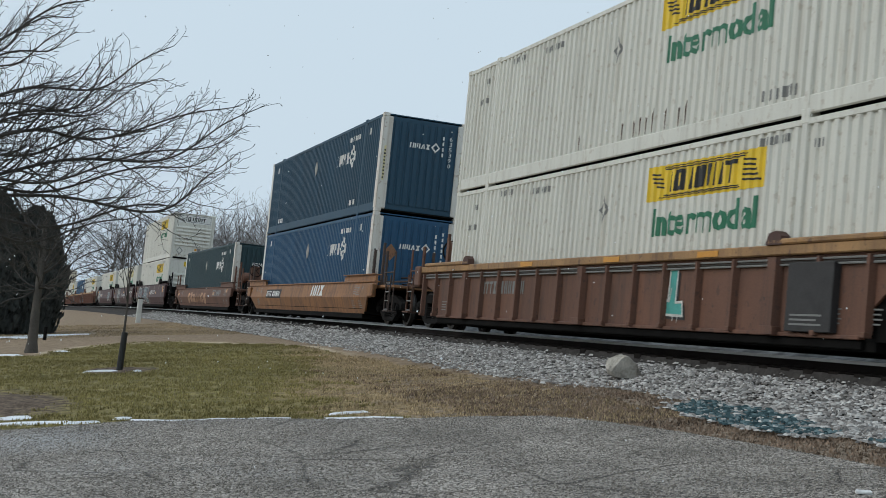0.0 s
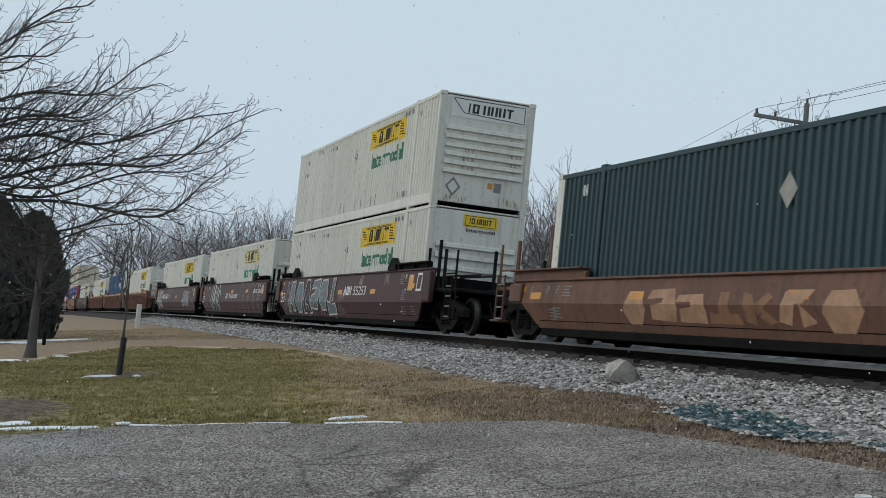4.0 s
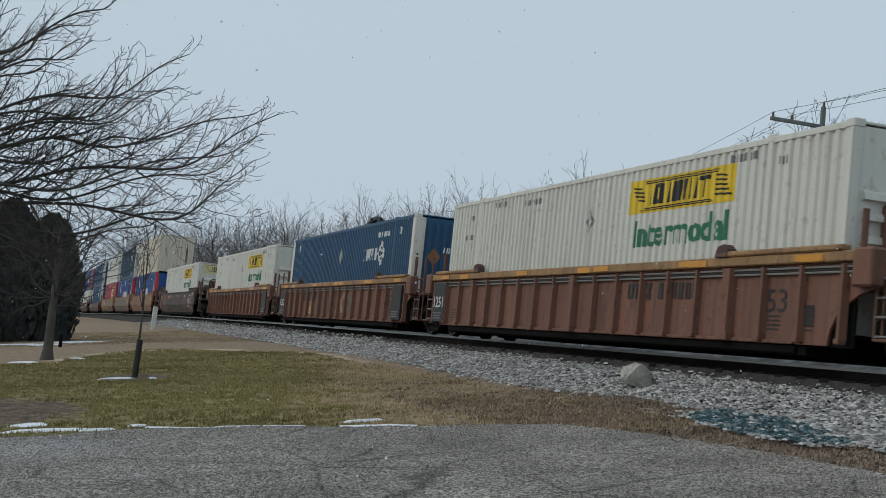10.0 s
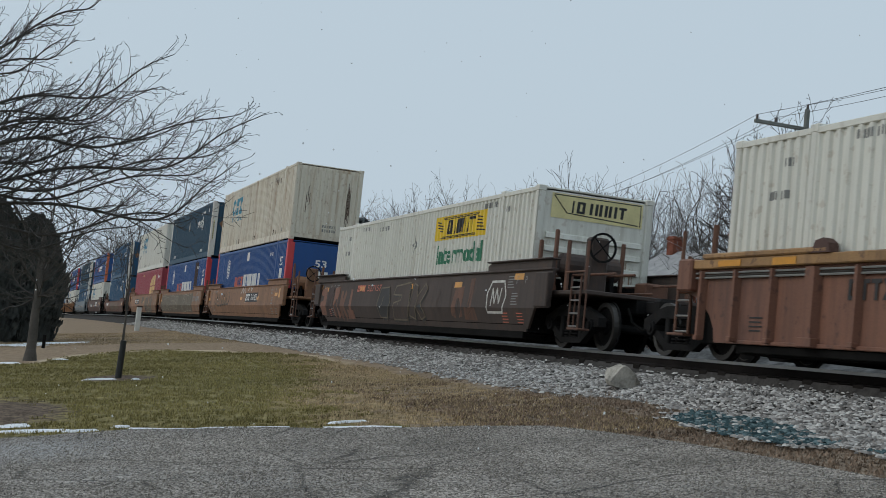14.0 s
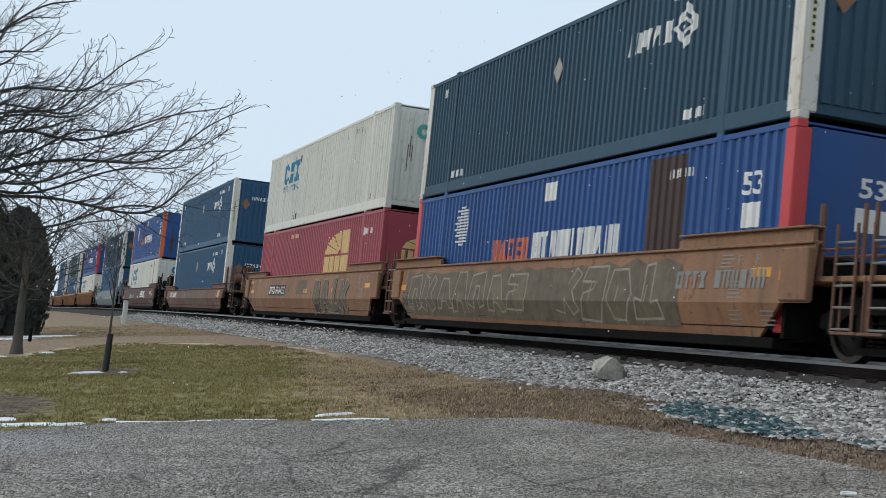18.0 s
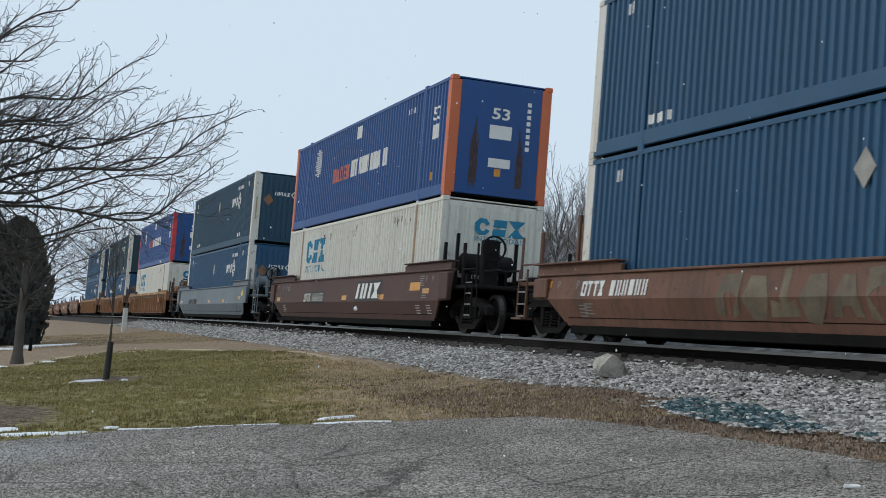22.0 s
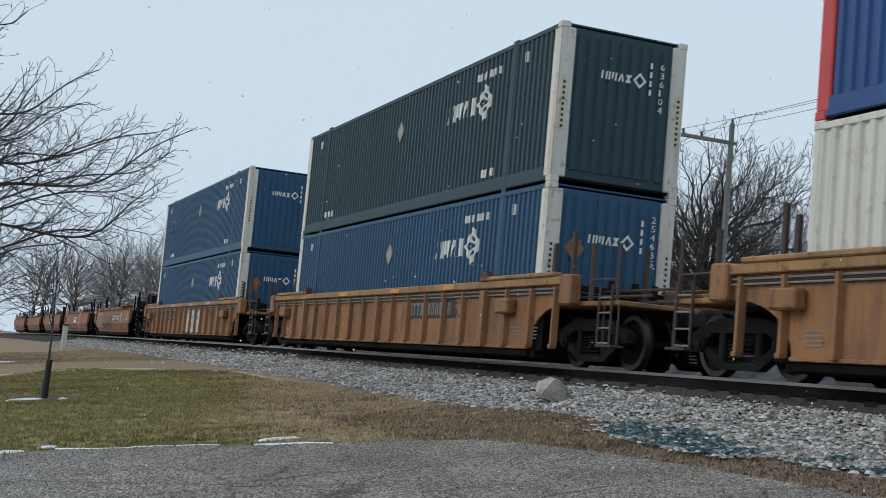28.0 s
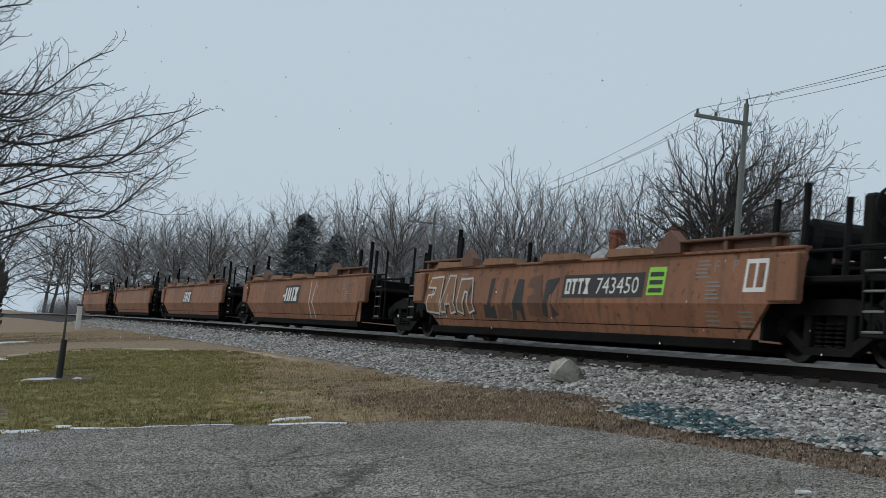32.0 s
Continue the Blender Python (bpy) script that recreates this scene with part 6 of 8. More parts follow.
c = smooth_car("sooty dark well car with sprayed murals along its side", "charcoal", 1.45, 9.5, ALONE, brake=1, raised=True, seed=60)
couple(c, -216.4)
tag_art(c, -8.8, -4.6, 0.25, 1.35, ["brown", "russet", "rusty_panel"], None, 1.45, 61, False, 5, "faded earth-coloured mural")
tag_art(c, -2.2, 2.2, 0.3, 1.35, ["spray_dark", "charcoal"], "spray_field", 1.45, 62, False, 3, "dark mural with a pale outline")
tag_art(c, 2.4, 5.6, 0.35, 1.35, ["russet", "brown", "charcoal"], None, 1.45, 63, False, 4, "faded earth-coloured mural")
on_side(c, "graffiti", patches(stroke([(0.1, 0.1), (0.0, 0.5), (0.2, 0.75), (0.9, 0.75), (1.1, 0.45), (0.95, 0.1), (0.1, 0.1)], 0.05) + stroke([(0.3, 0.25), (0.3, 0.6), (0.5, 0.3), (0.55, 0.6), (0.75, 0.3), (0.8, 0.6)], 0.05)), (6.2, 0.5), M["spray_white"], "white sprayed badge", 1.45)
stencils(c, 9.5, 1.45, "527157", "red_ink", at=-4.5, z=1.12, size=0.18)
load(-216.4, hunt(64, True, pale_end=True))

# three tan units
TAN = [(-240.29, (9.7, -9.81)), (-259.91, (-9.58,)), (-279.07, (-9.7,))]
for k, (at, wheels) in enumerate(TAN):
    c = smooth_car("tan-orange smooth-sided well car unit " + ("with a dark number patch", "with broad olive graffiti", "with white graffiti near one end")[k], "tan", 1.48, 9.4, wheels, brake=(1, 0, -1)[k], standalone=((True, False), (False, False), (False, True))[k], seed=70 + k)
    couple(c, at)
    if k == 0:
        stencils(c, 9.4, 1.48, "766422", "white_ink", True, at=1.6, z=0.9)
        tag_art(c, -6.3, -2.4, 0.7, 1.3, ["tan"], "spray_field", 1.48, 70, False, 6, "faded grey-outlined graffiti")
        on_side(c, "graffiti", patches(stroke([(0, 0), (0.3, 0.25), (0.5, 0.02), (0.8, 0.28), (1.0, 0.05)], 0.05) + stroke([(1.6, 0.1), (2.0, 0.4), (2.3, 0.1), (2.7, 0.42)], 0.06)), (0.3, 1.2), M["spray_white"], "sprayed scrawl", 1.48)
    elif k == 1:
        wavy = [(-7.9 + 0.5 * i, 1.42 - 0.16 * abs(math.sin(i * 1.7))) for i in range(28)]
        on_side(c, "graffiti", patches([[(wavy[i][0], 0.33), (wavy[i + 1][0], 0.33), wavy[i + 1], wavy[i]] for i in range(27)]), (0, 0), M["spray_olive"], "broad faded olive field of graffiti", 1.48)
        tag_art(c, -7.6, -0.2, 0.42, 1.3, ["spray_field"], "spray_pale", 1.48, 71, False, 7, "faded outlined graffiti letters", False)
        tag_art(c, 1.2, 5.2, 0.36, 1.36, ["spray_field"], "spray_pale", 1.48, 75, False, 4, "faded outlined graffiti letters", False)
        stencils(c, 9.4, 1.48, "", "grey_ink", False, at=5.5, z=0.9)
    else:
        stencils(c, 9.4, 1.48, "766422", "white_ink", True, at=-5.0, z=0.86)
        on_side(c, "lettering", letters("A", 0.2, 0.26), (-2.0, 0.9), M["spray_dark"], "unit letter", 1.48)
        tag_art(c, 1.6, 5.9, 0.25, 1.35, ["spray_field", "spray_olive"], "spray_pale", 1.48, 73, False, 4)
        on_side(c, "notice", patches([rect(0, 1.3, 0, 0.45)]), (-0.7, 0.85), M["spray_olive"], "painted-out olive patch", 1.48)
    on_side(c, "lettering", letters("53", 0.5, 0.34), (-8.6 if k == 2 else -8.1, 0.55), M["spray_dark"], "dark number 53", 1.48)
    on_side(c, "notice", patches([rect(0, 0.5, 0, 0.36)]), (8.2, 1.0), M["reflector"], "amber reflective panel", 1.48)
    if k == 0:
        load(at, pacer(74, "red_post", True), csx(75, "cream_box", False), 0.1)
    elif k == 1:
        load(at, pacer(76, "red_post", True), umax("steel", 77, False))
    else:
        load(at, gold(78), csx(79, "white_box", False))

c = smooth_car("brown smooth-sided well car with tall yellow-grey graffiti letters", "brown", 1.14, 9.5, ALONE, brake=1, seed=80)
couple(c, -303.11)
tag_art(c, -3.0, 5.0, 0.36, 1.1, ["spray_field", "spray_olive"], None, 1.14, 81, False, 12, "tall yellow-grey graffiti letters")
stencils(c, 9.5, 1.14, "", "white_ink", False, at=-7.5, z=0.75, amber=False)
on_side(c, "notice", patches([rect(0, 0.5, 0, 0.3)]), (7.8, 0.75), M["reflector"], "amber reflective panel", 1.14)
load(-303.11, umax("navy", 82, True), umax("navy", 83, False), 0.08)

c = smooth_car("red-brown smooth-sided well car with a white mark and amber tapes", "redbrown", 1.4, 9.5, ALONE, brake=1, seed=84)
couple(c, -327.02)
stencils(c, 9.5, 1.4, "646055", "spray_white", True, at=-4.4, z=0.72)
word_block(c, 1.8, 0.78, 2.3, 0.42, "white_ink", 1.4, "white company mark as plain shapes", plate="spray_dark")
on_side(c, "notice", patches([rect(0, 0.8, 0, 0.2)]), (6.6, 0.95), M["reflector"], "amber reflective panel", 1.4)
load(-327.02, csx(85, "white_box", True), pacer(86, "orange_post", False))

c = smooth_car("blue-grey smooth-sided well car with small white lettering", "grey_car", 1.42, 9.5, ALONE, brake=1, seed=87)
couple(c, -350.74)
stencils(c, 9.5, 1.42, "", "spray_dark", False, at=-5.5, z=0.72, size=0.22)
on_side(c, "notice", patches([rect(0, 0.4, 0, 0.22)]), (8.2, 1.0), M["yellow"], "yellow panel", 1.42)
load(-350.74, umax("navy", 88, True), umax("steel", 89, False, True, "268925"), 0.14)

for k, at in enumerate((-374.65, -398.24, -421.69)):
    c = ribbed_car("orange ribbed well car " + ("with dark patches", "with dark stencilled numbers", "with a white graffiti block")[k], "orange", 1.47, ALONE, brake=(1, 0, 0)[k], seed=90 + k)
    couple(c, at)
    stencils(c, 9.7, 1.47, "", "grey_ink", True, ribbed=True, at=-5.0 if k != 1 else 2.0, z=0.85)
    on_side(c, "lettering", letters("53", 0.5, 0.32), (4.5 if k else 5.6, 0.8), M["spray_dark"], "dark number 53", 1.47, True)
    b = Shape().box(-0.28, 0.28, -0.2, 0.0, 0.85, 1.12, 0.03).mesh("equipment_box", M["orange"])
    for x in (-8.1, 7.2):
        part("equipment_box", b, c, at=(x, -1.42, 0))
    if k == 2:
        on_side(c, "graffiti", patches([rect(0, 3.0, 0, 0.95)]), (-0.2, 0.32), M["spray_white"], "white painted graffiti block", 1.47, True)
        bm = patches(stroke([(0.2, 0.2), (0.15, 0.6), (0.5, 0.8)], 0.06) + stroke([(0.9, 0.15), (1.0, 0.6), (1.2, 0.2)], 0.06) + stroke([(1.5, 0.2), (1.5, 0.6), (1.7, 0.6)], 0.06) + stroke([(2.1, 0.5), (2.5, 0.5), (2.5, 0.8), (2.1, 0.8)], 0.07) + stroke([(2.6, 0.0), (2.9, 0.4), (2.95, 0.9)], 0.08))
        lay(bm, (-0.2, 0.34), lambda x, z: 1.425, lift=0.01)
        part("graffiti_outline", to_mesh(bm, "graffiti_outline", M["spray_teal"]), c, "teal sprayed lines")
    if k == 0:
        load(at, csx(92, "white_box", True), pacer(93, "red_post", False))
    elif k == 1:
        load(at, umax("navy", 94, True, True, "254685"), umax("slate", 95, False, False, "636104"), 0.08)
    else:
        load(at, umax("navy", 96, True), umax("navy", 97, False, False, "253127"))

# five empty units at the tail
TAIL = -421.69 - 21.3
for k in range(5):
    c = smooth_car("empty orange well car unit " + ("with a lime placard and dark graffiti", "with a white mark", "with a white mark", "with faded graffiti", "at the tail of the train")[k], "rust_orange", 1.4, 7.25, ((7.0, -8.5), (-8.5,), (-8.5,), (-8.5,), (-7.0,))[k], brake=(1, 0, 0, 0, -1)[k], standalone=((True, False), (False, False), (False, False), (False, False), (False, True))[k], raised=False, tarp=True, peaks=True, seed=100 + k, trim=0.3)
    couple(c, TAIL - 17.0 * k)
    if k == 0:
        stencils(c, 7.25, 1.4, "743450", "white_ink", True, at=0.55, z=0.85, amber=False)
        on_side(c, "placard", patches([rect(0, 0.5, 0, 0.42)]), (3.25, 0.82), M["lime"], "lime green placard", 1.4)
        bm = patches(hazard_bars(0.38, 0.36, 3))
        deep, zs = smooth_profile(1.4)
        lay(bm, (3.31, 0.86), deep, lift=0.008)
        part("placard_writing", to_mesh(bm, "placard_writing", M["black_ink"]), c)
        tag_art(c, -6.0, -3.4, 0.4, 1.3, ["tan"], "spray_white", 1.4, 101, False, 3)
        tag_art(c, -2.9, 0.35, 0.35, 1.25, ["spray_dark", "brown"], None, 1.4, 102, False, 5, "dark graffiti")
        on_side(c, "notice", patches([rect(0, 0.5, 0, 0.06), rect(0, 0.5, 0.38, 0.44), rect(0, 0.06, 0, 0.44), rect(0.44, 0.5, 0, 0.44), rect(0.22, 0.28, 0, 0.44)]), (5.75, 0.85), M["white_ink"], "white framed data panel", 1.4)
    elif k < 3:
        word_block(c, -1.2, 0.75, 1.5, 0.4, "white_ink", 1.4, "white company mark as plain shapes", plate="spray_dark")
        if k == 1:
            on_side(c, "graffiti", patches(stroke([(0, 0.0), (0.1, 0.5), (0.0, 1.0)], 0.06) + stroke([(0.5, 0.0), (0.4, 0.5), (0.55, 1.0)], 0.06)), (1.5, 0.3), M["spray_white"], "pale sprayed lines", 1.4)
    else:
        tag_art(c, -3.5, 1.5, 0.4, 1.2, ["brown", "tan"], None, 1.4, 103 + k, False, 4, "faded graffiti")


# ---- trees ----
M["bark"] = shade("grey_brown_bark", (0.1, 0.09, 0.08), 0.9, vary=0.3, scale=2, fine=30, bump=0.4)
M["dark_bark"] = shade("dark_wet_bark", (0.06, 0.054, 0.05), 0.85, vary=0.3, scale=2, fine=30, bump=0.4)
# far twigs, brush and needles are paled: distance haze put into their colour
M["twig"] = shade("haze_grey_twigs", (0.23, 0.225, 0.225), 0.9, vary=0.3, scale=1, bump=0)
M["needle"] = shade("haze_grey_needles", (0.15, 0.17, 0.17), 0.8, vary=0.4, scale=2, bump=0, island=0.6)
M["hedge"] = shade("dark_evergreen_sprays", (0.05, 0.055, 0.05), 0.85, vary=0.4, scale=2, bump=0, island=0.6)


def grow(rng, p, d, length, r, level, segs, P):
    """One limb and, along it, its side limbs: segments of (from, to, radius, radius, level)."""
    n = max(2 if level == P["levels"] else 3, int(length / P["step"][level]))
    for i in range(n):
        d = (d + Vector((rng.uniform(-1, 1), rng.uniform(-1, 1), rng.uniform(-1, 1))) * P["wob"][level] + Vector((0, 0, P["up"][level]))).normalized()
        q = p + d * (length / n)
        ra, rb = r * (1 - 0.8 * i / n), r * (1 - 0.8 * (i + 1) / n)
        segs.append((p, q, max(ra, P["thin"]), max(rb, P["thin"]), level))
        p = q
        if level < P["levels"] and i + 1 >= n * P["bare"][level]:
            for _ in range(P["kids"][level] if rng.random() < P["odds"][level] else 0):
                side = d.orthogonal().normalized()
                side.rotate(Matrix.Rotation(rng.uniform(0, 2 * math.pi), 3, d))
                out = (d * math.cos(P["fork"][level]) + side * math.sin(P["fork"][level])).normalized()
                grow(rng, p, out, length * P["ratio"][level] * rng.uniform(0.6, 1.15) * (1 - 0.45 * i / n), max(rb * 0.62, P["thin"]), level + 1, segs, P)


def tubes(segs, pick):
    v, f = [], []
    for p, q, r0, r1, level in segs:
        if not pick(level):
            continue
        n = 7 if level == 0 else 5 if level == 1 else 3
        d = (q - p)
        d.normalize()
        a = d.orthogonal().normalized()
        c = d.cross(a)
        k = len(v)
        for o, r in ((p, r0), (q + d * r1 * 0.5, r1)):
            for i in range(n):
                t = 2 * math.pi * i / n
                v.append(tuple(o + (a * math.cos(t) + c * math.sin(t)) * r))
        for i in range(n):
            j = (i + 1) % n
            f.append((k + i, k + j, k + n + j, k + n + i))
    return v, f


def twigs(rng, p, d, length, r, level, segs, droop, depth=4):
    """A side branch that bends upward at its end and carries shorter ones on alternate sides."""
    n = max(2, int(length / (0.16, 0.16, 0.13, 0.1, 0.08)[level] / (1.0 if depth == 4 else 1.55)))
    side = d.orthogonal().normalized()
    side.rotate(Matrix.Rotation(rng.uniform(0, 6.28), 3, d))
    for i in range(n):
        d = (d + Vector((rng.uniform(-1, 1), rng.uniform(-1, 1), rng.uniform(-1, 1))) * 0.22 + Vector((0, 0, 0.05 - droop))).normalized()
        q = p + d * (length / n)
        ra, rb = r * (1 - 0.75 * i / n), r * (1 - 0.75 * (i + 1) / n)
        segs.append((p, q, max(ra, 0.0045), max(rb, 0.0045), level))
        p = q
        if level < depth and i >= (1 if level < 3 else 0) and rng.random() < (1.0, 1.0, 0.8, 0.62)[level]:
            side = -side
            out = (d * rng.uniform(0.5, 0.9) + side * rng.uniform(0.5, 0.9)).normalized()
            out.rotate(Matrix.Rotation(rng.uniform(-0.9, 0.9), 3, d))
            twigs(rng, p, out, length * rng.uniform(0.22, 0.5) * (1.1 - 0.6 * i / n), max(rb * 0.6, 0.0045), level + 1, segs, droop, depth)


def bough(rng, a, mid, tip, r, droop=0.0, dense=1.0, depth=4, bushy=(0.36, 0.27)):
    """A main limb bent through three places, with side branches all along it."""
    segs = []
    long = (mid - a).length + (tip - mid).length
    n = max(8, int(long / 0.17))
    ph, last, side = rng.uniform(0, 6.28), a.copy(), Vector((1, 0, 0))
    ctrl = mid * 2 - (a + tip) * 0.5
    for i in range(n):
        u = (i + 1) / n
        q = a * (1 - u) ** 2 + ctrl * 2 * u * (1 - u) + tip * u * u
        q += Vector((math.sin(u * 9 + ph), math.cos(u * 7 + ph), math.sin(u * 11 + 2 * ph))) * 0.11 * math.sin(math.pi * u) * min(1.6, long / 3)
        ra, rb = 0.62 * r * (1 - 0.9 * i / n) + 0.004, 0.62 * r * (1 - 0.9 * (i + 1) / n) + 0.004
        segs.append((last, q, ra, rb, 1))
        d = (q - last).normalized()
        last = q
        if u > 0.1:
            for _ in range(2 if rng.random() < dense - 1 else 1):
                if rng.random() > dense:
                    continue
                side = -side
                out = (d * rng.uniform(0.5, 1.1) + side * rng.uniform(-0.2, 0.6) + Vector((0, rng.uniform(-0.3, 0.3), rng.uniform(-0.8, 1.0)))).normalized()
                twigs(rng, q, out, long * (bushy[0] - bushy[1] * u) * rng.uniform(0.35, 1.2), max(rb * 0.6, 0.0065), 2, segs, droop, depth)
    return segs


def bare_tree(seed, height, wide, trunk, count, dense, label, depth=3, low=0.3, bark="bark", twig="twig"):
    """A round-crowned leafless tree: a forking trunk and limbs that fan out to an uneven dome; built small, then enlarged."""
    rng = random.Random(seed)
    tree = thing("bare_tree", label, "tree", "bare trees beyond the track")
    k = height / 5.0
    stem, crown, pts = [], [], []
    p, d = Vector((0, 0, -0.1)), Vector((0, 0, 1))
    for i in range(9):
        d = (d + Vector((rng.uniform(-1, 1), rng.uniform(-1, 1), 0)) * 0.09).normalized()
        q = p + d * 0.43
        stem.append((p, q, trunk / k * (1.35 if i == 0 else 1.0) * (1 - 0.095 * i), trunk / k * (1 - 0.095 * (i + 1)), 0))
        p = q
        pts.append(p)
    for i in range(count):
        u = (i + 0.5) / count
        t = i * 2.4 + rng.uniform(-0.4, 0.4)
        lift = low + (1.0 - low) * u
        reach = wide / k * math.sqrt(max(0.02, 1 - ((lift - 0.5) / 0.52) ** 2)) * rng.uniform(0.75, 1.08)
        tip = Vector((reach * math.cos(t), reach * math.sin(t), 5.0 * lift * rng.uniform(0.93, 1.04)))
        root = pts[min(8, max(1, int(9 * (0.3 + 0.52 * u * rng.uniform(0.7, 1.0)))))]
        mid = root.lerp(tip, 0.5) + Vector((0, 0, 0.3 * rng.uniform(-0.2, 1.0)))
        crown += bough(rng, root.copy(), mid, tip, trunk / k * 0.4 * (1.1 - 0.5 * u), 0.0, dense, depth, (0.5, 0.2))
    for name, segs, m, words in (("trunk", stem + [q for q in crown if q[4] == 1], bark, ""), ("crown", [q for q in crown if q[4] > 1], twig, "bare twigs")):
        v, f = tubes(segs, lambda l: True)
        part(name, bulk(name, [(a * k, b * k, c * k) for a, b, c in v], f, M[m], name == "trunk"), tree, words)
    return tree


models = []
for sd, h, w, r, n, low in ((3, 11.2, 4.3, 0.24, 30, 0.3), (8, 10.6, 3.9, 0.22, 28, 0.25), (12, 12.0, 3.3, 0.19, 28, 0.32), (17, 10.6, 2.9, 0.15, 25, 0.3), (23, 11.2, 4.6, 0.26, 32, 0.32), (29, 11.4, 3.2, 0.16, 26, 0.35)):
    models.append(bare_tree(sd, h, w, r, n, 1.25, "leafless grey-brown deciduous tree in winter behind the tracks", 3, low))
grand = bare_tree(43, 10.1, 4.4, 0.36, 50, 1.5, "tall broad leafless tree behind the utility pole", 4, 0.4, "dark_bark", "dark_bark")
grand.matrix_basis = pose(-46.0, 19.0, lie(-46.0, 19.0), 0, 0, 40)
rng = random.Random(77)
SPOTS = [(-52, 25, 0.8, 0), (-42, 28, 0.8, 2), (-59, 28, 0.8, 4), (-77, 27, 0.85, 3), (-68, 27, 0.9, 5), (-73, 25, 0.9, 2), (-79, 26, 0.95, 3), (-84, 24, 0.9, 5), (-89, 28, 1.0, 2), (-93, 24, 0.85, 3), (-97, 27, 0.95, 1), (-104, 24, 1.0, 0), (-112, 28, 1.0, 4), (-121, 26, 1.05, 1), (-131, 29, 1.0, 2), (-140, 25, 1.0, 0), (-149, 29, 1.0, 4), (-158, 25, 1.0, 1), (-168, 28, 1.0, 3), (-178, 24, 1.05, 0), (-190, 26, 1.05, 4), (-204, 23, 1.05, 1), (-220, 26, 1.1, 0), (-238, 22, 1.1, 4), (-260, 24, 1.1, 1), (-285, 20, 1.1, 0), (-38, 26, 0.72, 5), (-39, 20.5, 0.55, 1), (-36.5, 24, 0.75, 4), (-55, 22, 0.5, 3), (-50.5, 21, 0.5, 2), (-32, 24, 0.8, 4), (-26, 27, 0.8, 1), (-320, 22, 1.1, 4), (-360, 18, 1.2, 1), (-410, 20, 1.2, 0), (-92, 36, 1.1, 5), (-70, 38, 1.1, 2), (-125, 40, 1.15, 4), (-160, 42, 1.15, 1), (-56, 40, 1.0, 5), (-200, 40, 1.2, 2)]
used = set()
SPOTS = [q for q in SPOTS if not (-2.02 < q[0] / (q[1] + 11.3) < -1.74 and q[1] < 26)]
SPOTS += [(x - 6.5, y + 7, s * 1.05, (k + 3) % 6) for x, y, s, k in SPOTS if -330 < x < -44]
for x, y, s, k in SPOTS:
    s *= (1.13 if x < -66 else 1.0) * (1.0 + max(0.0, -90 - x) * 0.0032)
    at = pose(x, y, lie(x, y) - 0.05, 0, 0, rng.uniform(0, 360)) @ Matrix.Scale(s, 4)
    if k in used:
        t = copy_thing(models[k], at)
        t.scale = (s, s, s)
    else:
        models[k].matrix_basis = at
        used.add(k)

# undergrowth along the far side
def thicket(x0, x1, y0, y1, count, hmax, seed):
    rng = random.Random(seed)
    v, f = [], []
    for _ in range(count):
        x, y = rng.uniform(x0, x1), rng.uniform(y0, y1)
        h = hmax * rng.uniform(0.4, 1.0) * (0.75 + 0.35 * noise.noise((x * 0.12, y * 0.1, 7)))
        if -2.0 < x / (y + 11.3) < -1.76 and y < 25:
            h = min(h, 2.6)   # low brush before the house
        p = Vector((x, y, lie(x, y) - 0.05))
        d = Vector((rng.uniform(-0.3, 0.3), rng.uniform(-0.3, 0.3), 1)).normalized()
        for i in range(4):
            q = p + d * h / 4
            r0, r1 = 0.026 * (1 - i / 5.5), 0.026 * (1 - (i + 1) / 5.5)
            k = len(v)
            for o, r in ((p, r0), (q, r1)):
                v += [(o.x - r, o.y, o.z), (o.x + r, o.y - r, o.z), (o.x, o.y + r, o.z)]
            f += [(k, k + 1, k + 4, k + 3), (k + 1, k + 2, k + 5, k + 4), (k + 2, k, k + 3, k + 5)]
            if i > 0:
                for _ in range(2):
                    e = q + Vector((rng.uniform(-0.5, 0.5), rng.uniform(-0.5, 0.5), rng.uniform(0.1, 0.6))) * h * 0.28
                    k = len(v)
                    v += [(q.x - 0.014, q.y, q.z), (q.x + 0.014, q.y, q.z), tuple(e)]
                    f.append((k, k + 1, k + 2))
            p = q
            d = (d + Vector((rng.uniform(-0.25, 0.25), rng.uniform(-0.25, 0.25), 0))).normalized()
    return v, f


for x0, x1, y0, y1, count, h, sd in ((-75, -20, 18.5, 28, 5200, 6.6, 1), (-140, -75, 20, 29, 6000, 7.5, 2), (-420, -140, 18, 32, 6500, 9.0, 3)):
    v, f = thicket(x0, x1, y0, y1, count, h, sd)
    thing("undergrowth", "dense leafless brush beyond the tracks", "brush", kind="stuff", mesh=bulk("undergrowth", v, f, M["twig"]))


